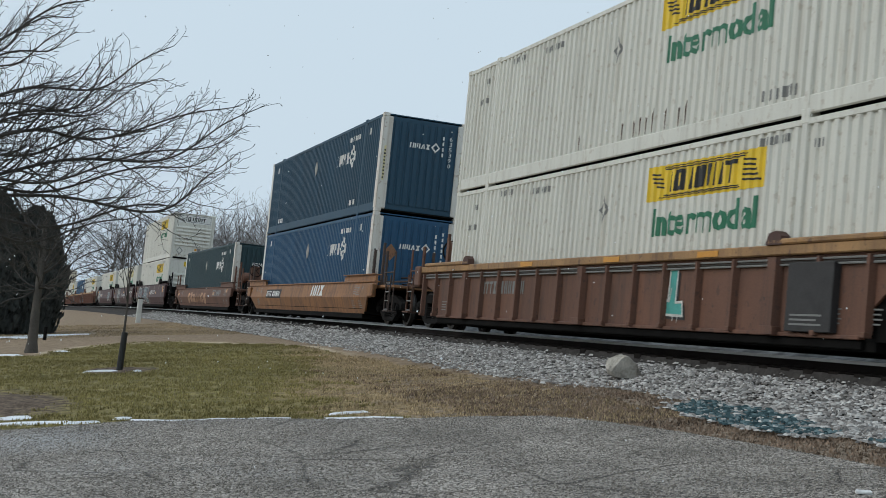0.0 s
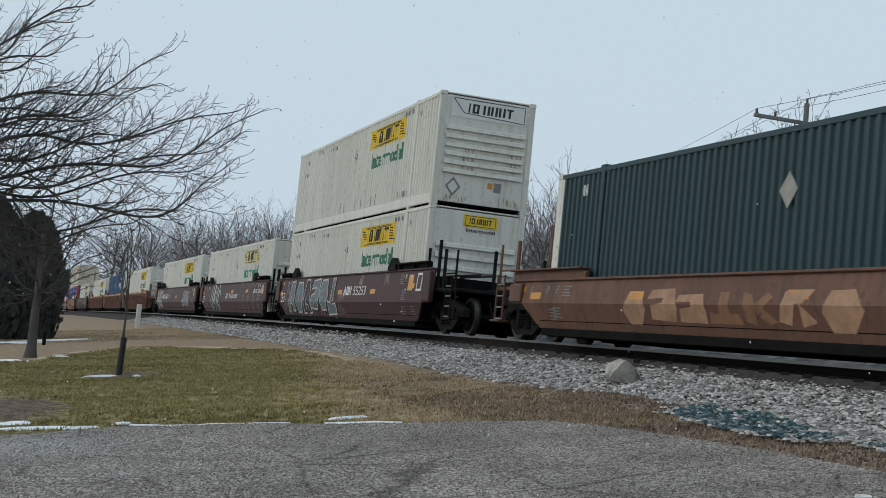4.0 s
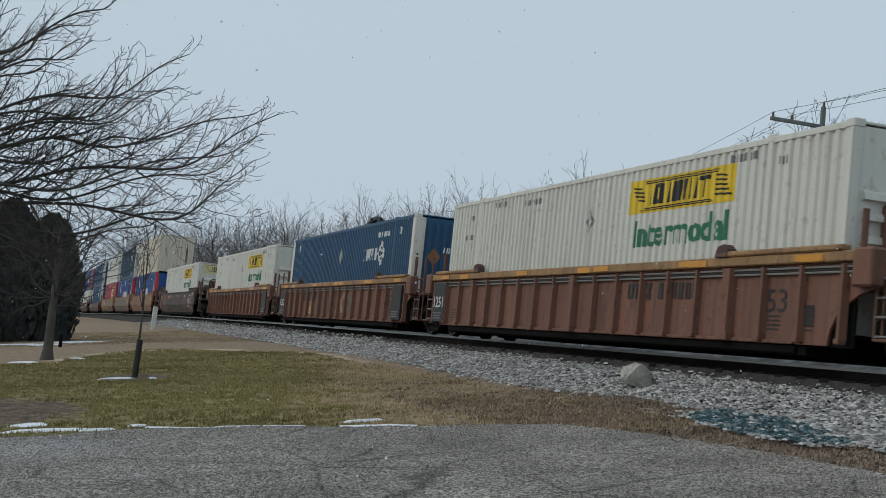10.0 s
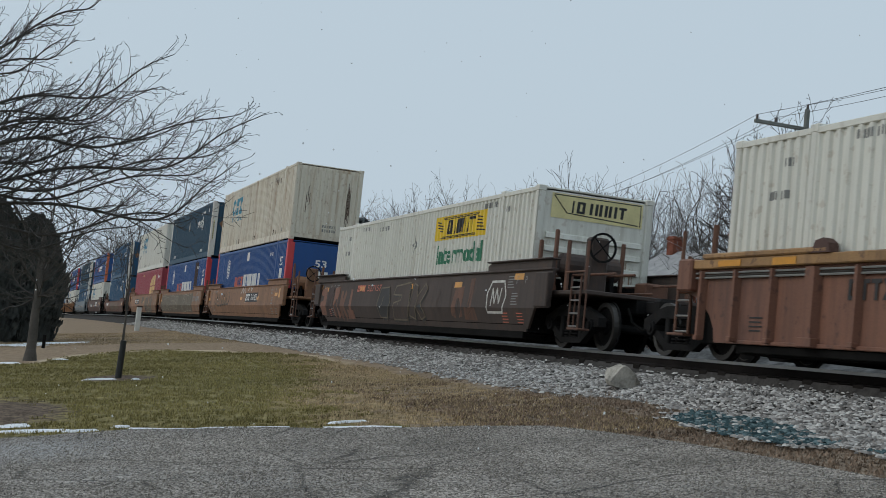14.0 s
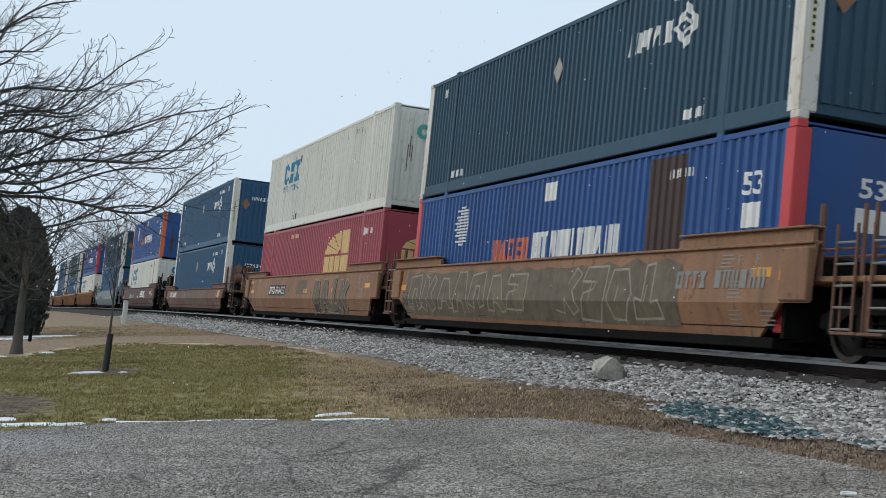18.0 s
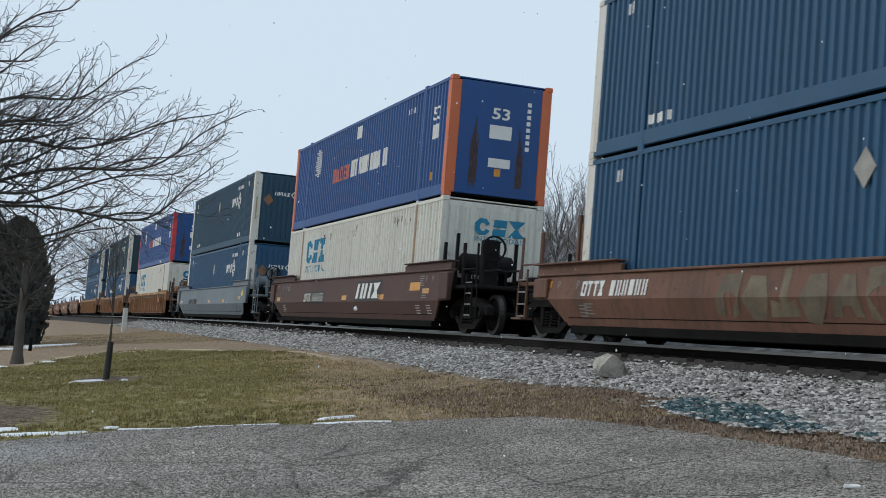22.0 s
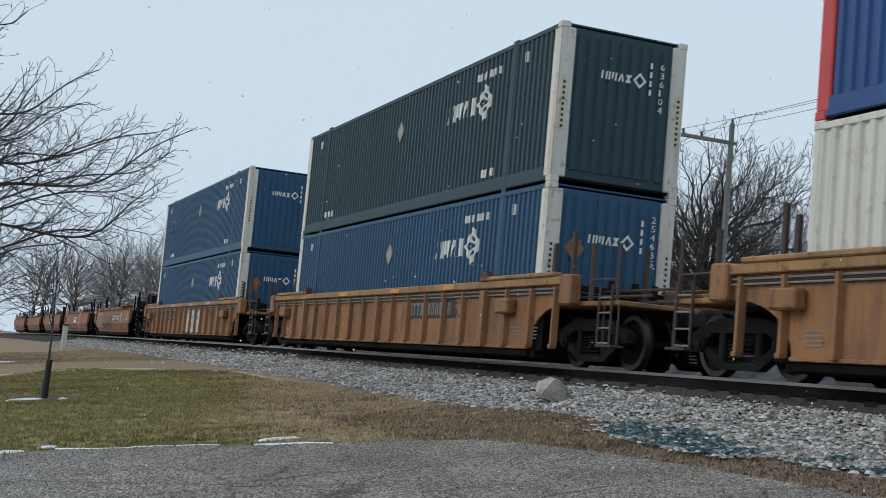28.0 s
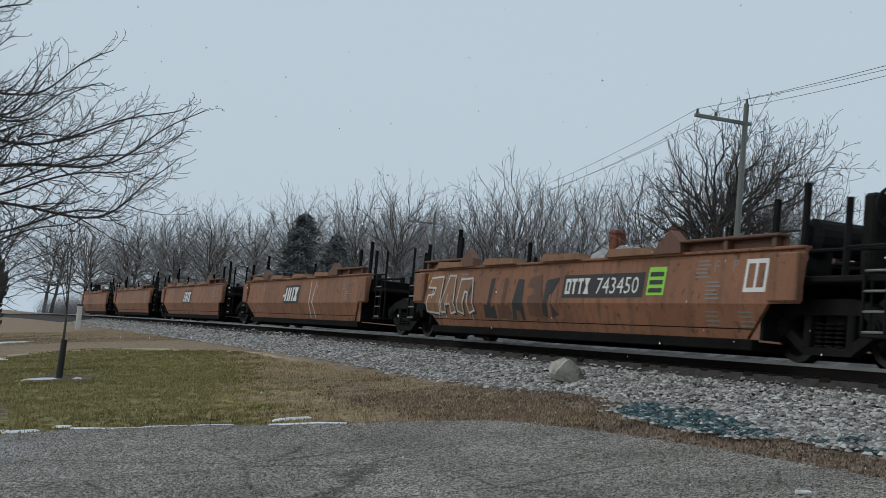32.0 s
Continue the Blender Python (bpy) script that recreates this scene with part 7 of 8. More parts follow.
def conifer(x, y, h, seed):
    rng = random.Random(seed)
    tree = thing("spruce", "dark green spruce among the bare trees", "tree", at=pose(x, y, lie(x, y)))
    part("trunk", Shape().tube((0, 0, 0), (0, 0, h), 0.22, 0.03, 8).mesh("trunk", M["bark"]), tree)
    v, f = [], []
    for i in range(4200):
        u = rng.random() ** 0.8
        z = h * (0.08 + 0.9 * u)
        reach = h * 0.27 * (1 - u) ** 0.4 + 0.1
        t = rng.uniform(0, 2 * math.pi)
        tier = 0.65 + 0.35 * math.sin(z * 5.0 + 2 * math.sin(3 * t))
        r = reach * tier * rng.uniform(0.35, 1.0)
        c = Vector((r * math.cos(t), r * math.sin(t), z - 0.25 * r))
        out = Vector((math.cos(t), math.sin(t), -0.35))
        s = rng.uniform(0.18, 0.42)
        side = Vector((-math.sin(t), math.cos(t), rng.uniform(-0.4, 0.4))) * s * 0.35
        k = len(v)
        v += [tuple(c - side), tuple(c + side), tuple(c + out * s), tuple(c + Vector((0, 0, -s * 0.4)))]
        f += [(k, k + 1, k + 2), (k, k + 2, k + 3)]
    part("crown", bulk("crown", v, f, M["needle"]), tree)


conifer(-124, 21.5, 12.3, 5)
conifer(-129, 22.5, 11.0, 6)
conifer(-119, 23.5, 10.2, 7)


# ---- trees on the lawn ----
def lawn_tree(x, y, trunk_h, limbs, seed, label, trunk_r=0.16, twig="dark_bark", droop=0.0, dense=1.0):
    """A spreading ornamental tree: a trunk and main limbs, each as height of its root, its middle (y, z), its tip (x, y, z) from the foot, and radius."""
    rng = random.Random(seed)
    tree = thing("ornamental_tree", label, "tree", "trees on the lawn", at=pose(x, y, lie(x, y)))
    p, d = Vector((0, 0, -0.1)), Vector((0.01, 0.02, 1)).normalized()
    n, pts, stem, crown = 10, [], [], []
    for i in range(n):
        d = (d + Vector((rng.uniform(-1, 1), rng.uniform(-1, 1), 0)) * 0.035).normalized()
        q = p + d * (trunk_h + 0.1) / n
        stem.append((p, q, trunk_r * (1.5 if i == 0 else 1.0) * (1 - 0.06 * i), trunk_r * (1 - 0.06 * (i + 1)), 0))
        p = q
        pts.append(p)
    for h, my, mz, tx, ty, tz, r in limbs:
        i = min(n - 1, max(0, int(h / trunk_h * n)))
        limb = bough(rng, pts[i].copy(), Vector((tx * 0.45, my, mz)), Vector((tx, ty, tz)), r, droop, dense)
        v, f = tubes(limb, lambda l: l == 1)
        part("limb", bulk("limb", v, f, M["dark_bark"], True), tree)
        crown += limb
    v, f = tubes(stem, lambda l: True)
    part("trunk", bulk("trunk", v, f, M["bark"], True), tree)
    v, f = tubes(crown, lambda l: l > 1)
    tagged(part("crown", bulk("crown", v, f, M[twig]), tree, "dense bare twigs"), kind="stuff")
    return tree


BOUGHS = [(1.3, 1.0, 2.4, 0.4, 2.25, 3.55, 0.03), (1.4, 0.9, 2.1, -0.5, 2.05, 3.1, 0.03), (1.3, 0.8, 1.9, 0.3, 1.85, 2.5, 0.03), (1.2, 0.6, 1.6, -0.3, 1.4, 1.9, 0.025), (1.2, 0.4, 1.4, 0.6, 0.9, 1.3, 0.02), (1.6, 0.8, 3.0, 0.5, 1.5, 4.4, 0.035), (1.9, 0.5, 3.2, -0.6, 0.8, 4.9, 0.035), (2.0, 0.0, 3.6, 0.4, 0.1, 5.3, 0.035), (2.0, -0.6, 3.3, -0.4, -0.9, 5.1, 0.035), (1.7, -0.8, 2.7, 0.6, -1.6, 4.0, 0.035), (1.5, -0.8, 2.1, -0.5, -1.7, 2.9, 0.03), (1.3, -0.7, 1.5, 0.4, -1.5, 1.6, 0.03), (1.3, -0.6, 1.2, -0.3, -1.3, 0.95, 0.03), (1.5, 0.2, 2.4, 1.4, 0.5, 3.4, 0.03), (1.4, -0.2, 2.0, 1.5, -0.6, 2.6, 0.03), (1.8, 1.1, 3.4, -0.2, 2.1, 4.1, 0.03), (1.6, 0.3, 2.6, -1.4, 0.9, 3.3, 0.03), (1.3, 0.3, 1.7, 1.3, 0.7, 2.1, 0.025)]
lawn_tree(-33.2, -10.35, 3.2, BOUGHS, 31, "leafless ornamental tree with fine drooping twigs on the lawn", 0.13, "bark", 0.015, 1.0)
BOUGHS = [(5.2, 1.9, 6.5, 0.3, 2.96, 7.25, 0.05), (5.0, 1.5, 6.3, -0.5, 2.6, 6.85, 0.05), (4.9, 1.6, 5.8, 0.5, 2.6, 6.35, 0.045), (5.6, 0.9, 6.8, 0.0, 1.6, 7.75, 0.05), (4.3, 2.3, 5.3, 0.2, 4.35, 6.45, 0.06), (4.2, 2.4, 5.1, -0.7, 4.15, 5.93, 0.045), (4.0, 2.2, 4.75, 0.9, 4.11, 5.7, 0.045), (3.9, 2.4, 5.1, -0.3, 3.34, 6.2, 0.055), (3.7, 3.0, 4.65, 0.0, 5.72, 5.57, 0.065), (3.6, 2.8, 4.5, -0.9, 5.12, 5.57, 0.05), (3.3, 3.5, 4.2, 0.4, 6.06, 5.55, 0.065), (3.2, 3.3, 4.0, 1.0, 5.69, 5.05, 0.05), (3.1, 3.4, 3.85, -0.6, 5.63, 4.9, 0.05), (2.9, 3.8, 3.45, 0.2, 5.73, 4.65, 0.06), (2.8, 3.5, 3.2, -0.7, 5.11, 3.95, 0.05), (2.7, 2.6, 2.75, 0.7, 4.2, 3.45, 0.045), (2.6, 2.2, 2.5, -0.3, 3.34, 3.05, 0.04), (4.6, 1.2, 5.4, 1.6, 2.4, 6.15, 0.045), (3.8, 1.3, 4.6, -1.7, 2.6, 5.35, 0.045), (4.2, -1.5, 5.3, -1.5, -3.2, 6.25, 0.06), (3.4, -1.6, 4.3, 1.0, -3.8, 5.15, 0.06), (4.6, 0.6, 6.0, 0.8, 1.2, 7.4, 0.05), (4.8, 1.2, 6.0, -0.8, 2.0, 7.1, 0.045), (4.4, 1.0, 5.4, 1.2, 1.9, 6.6, 0.045), (4.0, 0.9, 5.0, -1.0, 1.6, 6.2, 0.045), (5.2, 0.5, 6.6, -0.6, 0.9, 7.9, 0.045)]
lawn_tree(-24.6, -13.1, 5.8, BOUGHS, 37, "leafless wide-spreading tree with long dark limbs over the lawn", 0.2, dense=0.95)


def sapling(x, y):
    t = thing("sapling", "young bare tree with a black trunk guard on the lawn", "tree", at=pose(x, y, lie(x, y)))
    rng = random.Random(4)
    segs = []
    P = dict(step=(0.25, 0.16, 0.12, 0.1, 0.1), wob=(0.02, 0.06, 0.1, 0.1, 0.1), up=(0.02, 0.12, 0.08, 0.05, 0), thin=0.0045, levels=3, bare=(0.42, 0.3, 0.2, 0.2), kids=(2, 1, 1, 1), odds=(1, 0.8, 0.8, 0.5), fork=(0.5, 0.55, 0.6, 0.6), ratio=(0.42, 0.45, 0.45, 0.4))
    grow(rng, Vector((0, 0, -0.05)), Vector((0.02, 0.03, 1)).normalized(), 2.6, 0.03, 0, segs, P)
    v, f = tubes(segs, lambda l: l == 0)
    part("trunk", bulk("trunk", v, f, M["bark"], True), t)
    v, f = tubes(segs, lambda l: l > 0)
    part("crown", bulk("crown", v, f, M["dark_bark"]), t)
    part("trunk_guard", Shape().tube((0, 0, -0.03), (0.01, 0.02, 0.7), 0.062, 0.055, 12).mesh("trunk_guard", shade("black_plastic_guard", (0.014, 0.014, 0.014), 0.5, vary=0.3)), t, "black plastic trunk guard")
    return t


sapling(-25.0, -9.0)


def hedge_tree(x, y, h, w, seed):
    """A column of dense evergreen sprays with an uneven outline."""
    rng = random.Random(seed)
    t = thing("arborvitae", "dark dense evergreen arborvitae in a row beside the lawn", "shrub", "evergreen row", at=pose(x, y, lie(x, y)))
    part("trunk", Shape().tube((0, 0, -0.05), (0, 0, h * 0.9), 0.1, 0.02, 7).mesh("trunk", M["bark"]), t)
    v, f = [], []
    for i in range(9500):
        u = rng.random()
        z = h * u
        a = rng.uniform(0, 2 * math.pi)
        prof = min(1.0, 0.8 + u * 0.9) * max(0.03, 1 - u ** 2.6) ** 0.55
        bump = 0.85 + 0.25 * noise.noise((math.cos(a) * 1.5, math.sin(a) * 1.5, z * 0.9 + seed))
        r = w * prof * bump * rng.uniform(0.72, 1.0)
        c = Vector((r * math.cos(a), r * math.sin(a), z))
        up = Vector((math.cos(a) * 0.35, math.sin(a) * 0.35, 0.9)).normalized()
        side = Vector((-math.sin(a), math.cos(a), rng.uniform(-0.5, 0.5))).normalized()
        side.rotate(Matrix.Rotation(rng.uniform(-1.2, 1.2), 3, up))
        s = rng.uniform(0.08, 0.19)
        k = len(v)
        v += [tuple(c - up * s * 0.5), tuple(c + side * s * 0.4), tuple(c + up * s), tuple(c - side * s * 0.4)]
        f.append((k, k + 1, k + 2, k + 3))
    part("crown", bulk("crown", v, f, M["hedge"]), t)
    core = Shape()
    core.tube((0, 0, 0.05), (0, 0, h * 0.5), w * 0.62, w * 0.66, 12)
    core.tube((0, 0, h * 0.5), (0, 0, h * 0.93), w * 0.66, w * 0.15, 12)
    part("inner_foliage", core.mesh("inner_foliage", M["hedge"]), t)


for i, (x, y, h, w) in enumerate(((-50.5, -10.2, 4.6, 1.65), (-50.0, -11.6, 5.1, 1.8), (-49.0, -13.2, 5.2, 1.8), (-48.0, -15.0, 5.5, 1.8))):
    hedge_tree(x, y, h, w, 50 + i)

# ---- small lawn things ----
post = thing("marker_post", "white painted railway marker post with a dark foot", "post", at=pose(-64.0, -4.8, lie(-64, -4.8)))
part("shaft", Shape().box(-0.11, 0.11, -0.11, 0.11, 0.0, 1.15, 0.02).mesh("shaft", shade("white_concrete", (0.62, 0.62, 0.58), 0.8, vary=0.15, scale=3)), post)
part("cap", Shape().box(-0.14, 0.14, -0.14, 0.14, 1.15, 1.22, 0.02).mesh("cap", M["charcoal"]), post)
thing("stake", "short dark stake near the evergreens", "stake", at=pose(-42.0, -9.75, lie(-42, -9.75)), mesh=Shape().tube((0, 0, -0.05), (0, 0, 0.42), 0.055, 0.05, 8).mesh("stake", M["under"]))


def boulder(x, y, z, size, seed, material, name, label):
    rng = random.Random(seed)
    bm = bmesh.new()
    bmesh.ops.create_icosphere(bm, subdivisions=3, radius=1.0)
    for vtx in bm.verts:
        c = vtx.co.copy()
        for nx, ny, nz, k in ((0.25, 0.65, 0.7, 0.36), (-0.2, -0.3, 0.95, 0.55), (0.8, -0.5, 0.15, 0.46), (0.85, 0.45, 0.1, 0.62), (-0.1, -0.8, 0.6, 0.6), (-0.1, -0.1, 1, 0.8), (0, 0, -1, 0.6)):
            nv = Vector((nx, ny, nz)).normalized()
            d = c.dot(nv)
            if d > k:
                c -= nv * (d - k)
        c += Vector((0, 0, 1)) * 0.03 * noise.noise(c * 3)
        vtx.co = Vector((c.x * size[0], c.y * size[1], c.z * size[2]))
    me = bpy.data.meshes.new(name)
    bm.to_mesh(me)
    bm.free()
    me.materials.append(material)
    return thing(name, label, "rock", mesh=me, at=pose(x, y, z, 4, 6, 25))


M["rock"] = shade("pale_limestone_block", (0.4, 0.37, 0.32), 0.9, vary=0.5, scale=4, fine=25, bump=0.5)
boulder(-17.75, -2.35, -0.37, (0.26, 0.36, 0.27), 2, M["rock"], "rock", "pale angular limestone block lying on the ballast slope")

def scrap(x, y):
    """A crushed paper cup."""
    rng = random.Random(12)
    bm = bmesh.new()
    bmesh.ops.create_cone(bm, cap_ends=True, segments=10, radius1=0.022, radius2=0.032, depth=0.095)
    for vtx in bm.verts:
        a, b, c = vtx.co
        vtx.co = (c * 1.0 + rng.uniform(-0.008, 0.008), a + rng.uniform(-0.008, 0.008), b * 0.5 + rng.uniform(-0.006, 0.006))
    bmesh.ops.recalc_face_normals(bm, faces=bm.faces)
    me = bpy.data.meshes.new("paper_cup")
    bm.to_mesh(me)
    bm.free()
    me.materials.append(shade("white_waxed_paper", (0.7, 0.7, 0.68), 0.6, vary=0.15, scale=20, bump=0.1))
    return thing("paper_cup", "crushed white paper cup lying on the asphalt", "litter", mesh=me, at=pose(x, y, lie(x, y) + 0.045, 0, 0, 68))


scrap(-7.42, -5.74)

# ---- utility poles, wires, house ----
M["pole"] = shade("weathered_pole_timber", (0.2, 0.21, 0.195), 0.9, vary=0.3, scale=1.5, stretch=(1, 1, 0.1))
M["wire"] = shade("dark_wire", (0.05, 0.05, 0.055), 0.6, vary=0.1, bump=0)
M["glass"] = shade("brown_insulator", (0.05, 0.035, 0.03), 0.3, vary=0.1, bump=0)
POLES = [(-38.2, 13.9, 9.05), (-86.0, 20.7, 9.05), (-127.0, 22.2, 9.05), (9.6, 7.1, 9.05), (-178, 23.5, 9.0)]
arm_pts = []
for i, (x, y, top) in enumerate(POLES):
    g = lie(x, y)
    p = thing("utility_pole", "weathered timber utility pole with a crossarm on one side", "utility pole", "utility poles along the line", at=pose(x, y, 0))
    part("pole", Shape().tube((0, 0, g - 0.2), (0, 0, top), 0.13, 0.09, 12).mesh("pole", M["pole"]), p)
    part("crossarm", Shape().box(-0.06, 0.06, -2.0, 0.2, top - 0.74, top - 0.62, 0.01).mesh("crossarm", M["pole"]), p)
    ins = Shape().tube((0, 0, -0.02), (0, 0, 0.16), 0.05, 0.04, 8).mesh("insulator", M["glass"])
    ends = []
    for yy, zz in ((-1.92, top - 0.62), (-1.2, top - 0.62), (0.0, top)):
        part("insulator", ins, p, at=(0, yy, zz))
        ends.append(Vector((x, y + yy, zz + 0.16)))
    arm_pts.append(ends)
order = [3, 0, 1, 2, 4]
for a, b in zip(order, order[1:]):
    for k in range(3):
        p0, p1 = arm_pts[a][k], arm_pts[b][k]
        v, f = [], []
        for i in range(17):
            u = i / 16
            q = p0.lerp(p1, u) - Vector((0, 0, 4.0 * u * (1 - u)))
            v += [(q.x, q.y - 0.008, q.z - 0.005), (q.x, q.y + 0.008, q.z - 0.005), (q.x, q.y, q.z + 0.008)]
        for i in range(16):
            f += [(3 * i + j, 3 * i + (j + 1) % 3, 3 * i + 3 + (j + 1) % 3, 3 * i + 3 + j) for j in range(3)]
        thing("overhead_wire", "thin dark overhead wire between utility poles", "wire", "overhead wires", mesh=bulk("overhead_wire", v, f, M["wire"]))

M["brick"] = shade("red_brick", (0.2, 0.075, 0.05), 0.9, vary=0.3, scale=2, fine=15)
M["shingle"] = shade("pale_snowy_shingles", (0.32, 0.32, 0.32), 0.9, vary=0.2, scale=2, fine=10)
M["siding"] = shade("pale_house_siding", (0.5, 0.49, 0.46), 0.8, vary=0.1)


def house(x, y, turn, w, d, wall, ridge, chimney):
    g = lie(x, y)
    h = thing("house", "small brick house with a pale shingle roof beyond the trees", "house", at=pose(x, y, g, 0, 0, turn))
    part("wall", Shape().box(-w / 2, w / 2, -d / 2, d / 2, -0.2, wall).prism([(-d / 2, wall), (d / 2, wall), (0, ridge - 0.15)], 0, -w / 2, w / 2).mesh("wall", M["brick"]), h)
    r = Shape()
    for s in (-1, 1):
        r.prism([(s * (d / 2 + 0.4), wall - 0.25), (0, ridge - 0.02), (0, ridge + 0.12), (s * (d / 2 + 0.4), wall - 0.1)], 0, -w / 2 - 0.4, w / 2 + 0.4)
    part("roof", r.mesh("roof", M["shingle"]), h, "pale shingle roof")
    for cx in chimney:
        c = Shape().box(cx - 0.36, cx + 0.36, -0.35, 0.35, wall, ridge + 1.0, 0.02).box(cx - 0.42, cx + 0.42, -0.41, 0.41, ridge + 0.78, ridge + 0.92, 0.02)
        part("chimney", c.mesh("chimney", M["brick"]), h, "red brick chimney")
    win = shared(("win",), lambda: Shape().box(-0.5, 0.5, -0.04, 0.04, -0.65, 0.65, 0.01).mesh("window", M["charcoal"]))
    for wx in (-w / 3, 0, w / 3):
        part("window", win, h, at=(wx, -d / 2 - 0.01, wall * 0.55))


house(-66.3, 26.5, 4, 8.2, 7, 4.4, 6.9, (-3.2, 3.0))

# ---- snow ----
M["snow"] = shade("thin_wet_snow", (0.78, 0.8, 0.82), 0.75, vary=0.08, scale=4, bump=0.3)


def snow_patch(x, y, rx, ry, turn, seed, lift=0.03):
    rng = random.Random(seed)
    ph = [rng.uniform(0, 6.28) for _ in range(4)]
    v, f, n = [(x, y, lie(x, y) + lift + 0.02)], [], 26
    for ring, k in ((1, 0.6), (2, 1.0)):
        for i in range(n):
            t = 2 * math.pi * i / n
            r = k * (1 + 0.22 * math.sin(2 * t + ph[0]) + 0.16 * math.sin(3 * t + ph[1]) + 0.13 * math.sin(7 * t + ph[2]))
            a, b = rx * r * math.cos(t), ry * r * math.sin(t)
            px, py = x + a * math.cos(turn) - b * math.sin(turn), y + a * math.sin(turn) + b * math.cos(turn)
            v.append((px, py, ground_height(px, py) + (lift + 0.012 if ring == 1 else -0.02)))
    for i in range(n):
        j = (i + 1) % n
        f.append((0, 1 + i, 1 + j))
        f.append((1 + i, 1 + n + i, 1 + n + j, 1 + j))
    thing("snow_patch", "small patch of thin melting snow on the grass", "snow", "snow patches", mesh=bulk("snow_patch", v, f, M["snow"], True))


U = math.pi / 2
for i, (x, y, rx, ry, turn) in enumerate(((-14.75, -7.35, 0.3, 0.06, U + 0.15), (-15.2, -10.8, 0.5, 0.16, U - 0.15), (-16.0, -10.95, 0.3, 0.16, U), (-15.0, -10.25, 0.2, 0.05, U), (-15.3, -9.8, 0.12, 0.05, U), (-24.7, -9.35, 0.32, 0.1, U), (-24.4, -8.75, 0.1, 0.06, U), (-32.2, -10.9, 0.35, 0.3, U), (-33.6, -9.6, 0.2, 0.12, U), (-47.5, -9.2, 1.6, 0.8, U), (-46.0, -10.6, 1.2, 0.9, U))):
    snow_patch(x, y, rx, ry, turn, 200 + i, 0.012)
v, f = [], []
for i in range(160):
    y = -9.75 + 2.9 * i / 159
    x = lot_edge(y) - 0.06 + 0.05 * noise.noise((y * 2.3, 1, 8))
    w = max(0.0, 0.05 + 0.16 * noise.noise((y * 1.7, 4, 2)) + 0.05 * noise.noise((y * 9, 4, 2)))
    z = ground_height(x, y)
    v += [(x - w, y, z + 0.0), (x, y, z + (0.03 if w > 0.004 else -0.02)), (x + w * 0.5, y, z - 0.01)]
    if i:
        k = 3 * i
        f += [(k - 3, k - 2, k + 1, k), (k - 2, k - 1, k + 2, k + 1)]
thing("snow_patch", "thin broken strip of melting snow along the edge of the lot", "snow", "snow patches", mesh=bulk("snow_patch", v, f, M["snow"], True))

v, f = [], []
bank_x = grid_lines([(-260, -80, 4), (-80, 20, 0.8)])
prof = [(4.6, -0.3), (5.4, 0.35), (6.2, 0.62), (7.2, 0.74), (8.6, 0.6), (9.8, -0.4)]
for x in bank_x:
    for y, h in prof:
        v.append((x, y + roll_noise(x, y, 0.4, 0.35), -0.62 + grade(x) + h * 1.55 * (0.85 + 0.5 * noise.noise((x * 0.25, y, 2.0))) + roll_noise(x, y, 1.5, 0.06)))
n = len(prof)
f = [(i * n + j, (i + 1) * n + j, (i + 1) * n + j + 1, i * n + j + 1) for i in range(len(bank_x) - 1) for j in range(n - 1)]
thing("snow_bank", "low bank of old grey snow beyond the tracks", "snow bank", kind="structure", mesh=bulk("snow_bank", v, f, shade("old_grey_snow", (0.105, 0.105, 0.105), 0.9, vary=0.75, scale=1.4, fine=9, stretch=(1, 1, 0.3), dirt=(0.02, 0.019, 0.018), dirt_amount=0.6, dirt_scale=1.3, bump=0.5), True))


# ---- ballast stones ----
def stone_verts(rng, x, y, z, s):
    a, b, c = s * rng.uniform(0.7, 1.3), s * rng.uniform(0.5, 0.95), s * rng.uniform(0.35, 0.7)
    t = rng.uniform(0, 6.28)
    ct, st = math.cos(t), math.sin(t)
    out = []
    for px, py, pz in ((1, 0.2, -0.2), (0.3, 0.9, -0.1), (-0.8, 0.6, 0.0), (-0.9, -0.5, -0.1), (0.2, -1, 0.0), (0.5, 0.3, 0.8), (-0.5, 0.2, 0.9), (0.0, -0.5, 0.75)):
        j = rng.uniform(0.8, 1.2)
        qx, qy = px * a * j, py * b * j
        out.append((x + qx * ct - qy * st, y + qx * st + qy * ct, z + pz * c))
    return out


STONE_F = [(0, 1, 5), (1, 2, 6), (1, 6, 5), (2, 3, 6), (3, 7, 6), (3, 4, 7), (4, 0, 5), (4, 5, 7), (5, 6, 7)]


def stones(count, x0, x1, y0, y1, size, seed, material, keep=None, near=1.0):
    rng = random.Random(seed)
    v, f = [], []
    for _ in range(count):
        x, y = x1 - (x1 - x0) * rng.random() ** near, rng.uniform(y0, y1)
        if keep and not keep(x, y, rng):
            continue
        k = len(v)
        v += stone_verts(rng, x, y, max(bed_height(x, y), lie(x, y)) + size * rng.uniform(0.1, 0.7), size * rng.uniform(0.5, 1.25))
        f += [tuple(k + i for i in t) for t in STONE_F]
    return v, f


def stained(x, y):
    u, w = (x + 12.4) / 1.9, (y + 3.65 + 0.22 * (x + 12.4)) / 0.5
    return u * u + w * w < 1 + 0.9 * noise.noise((x * 2.2, y * 2.2, 5)) or (abs(x + 9.2) < 0.8 and abs(y + 3.5) < 0.35 and noise.noise((x * 2, y * 2, 3)) > 0.1)


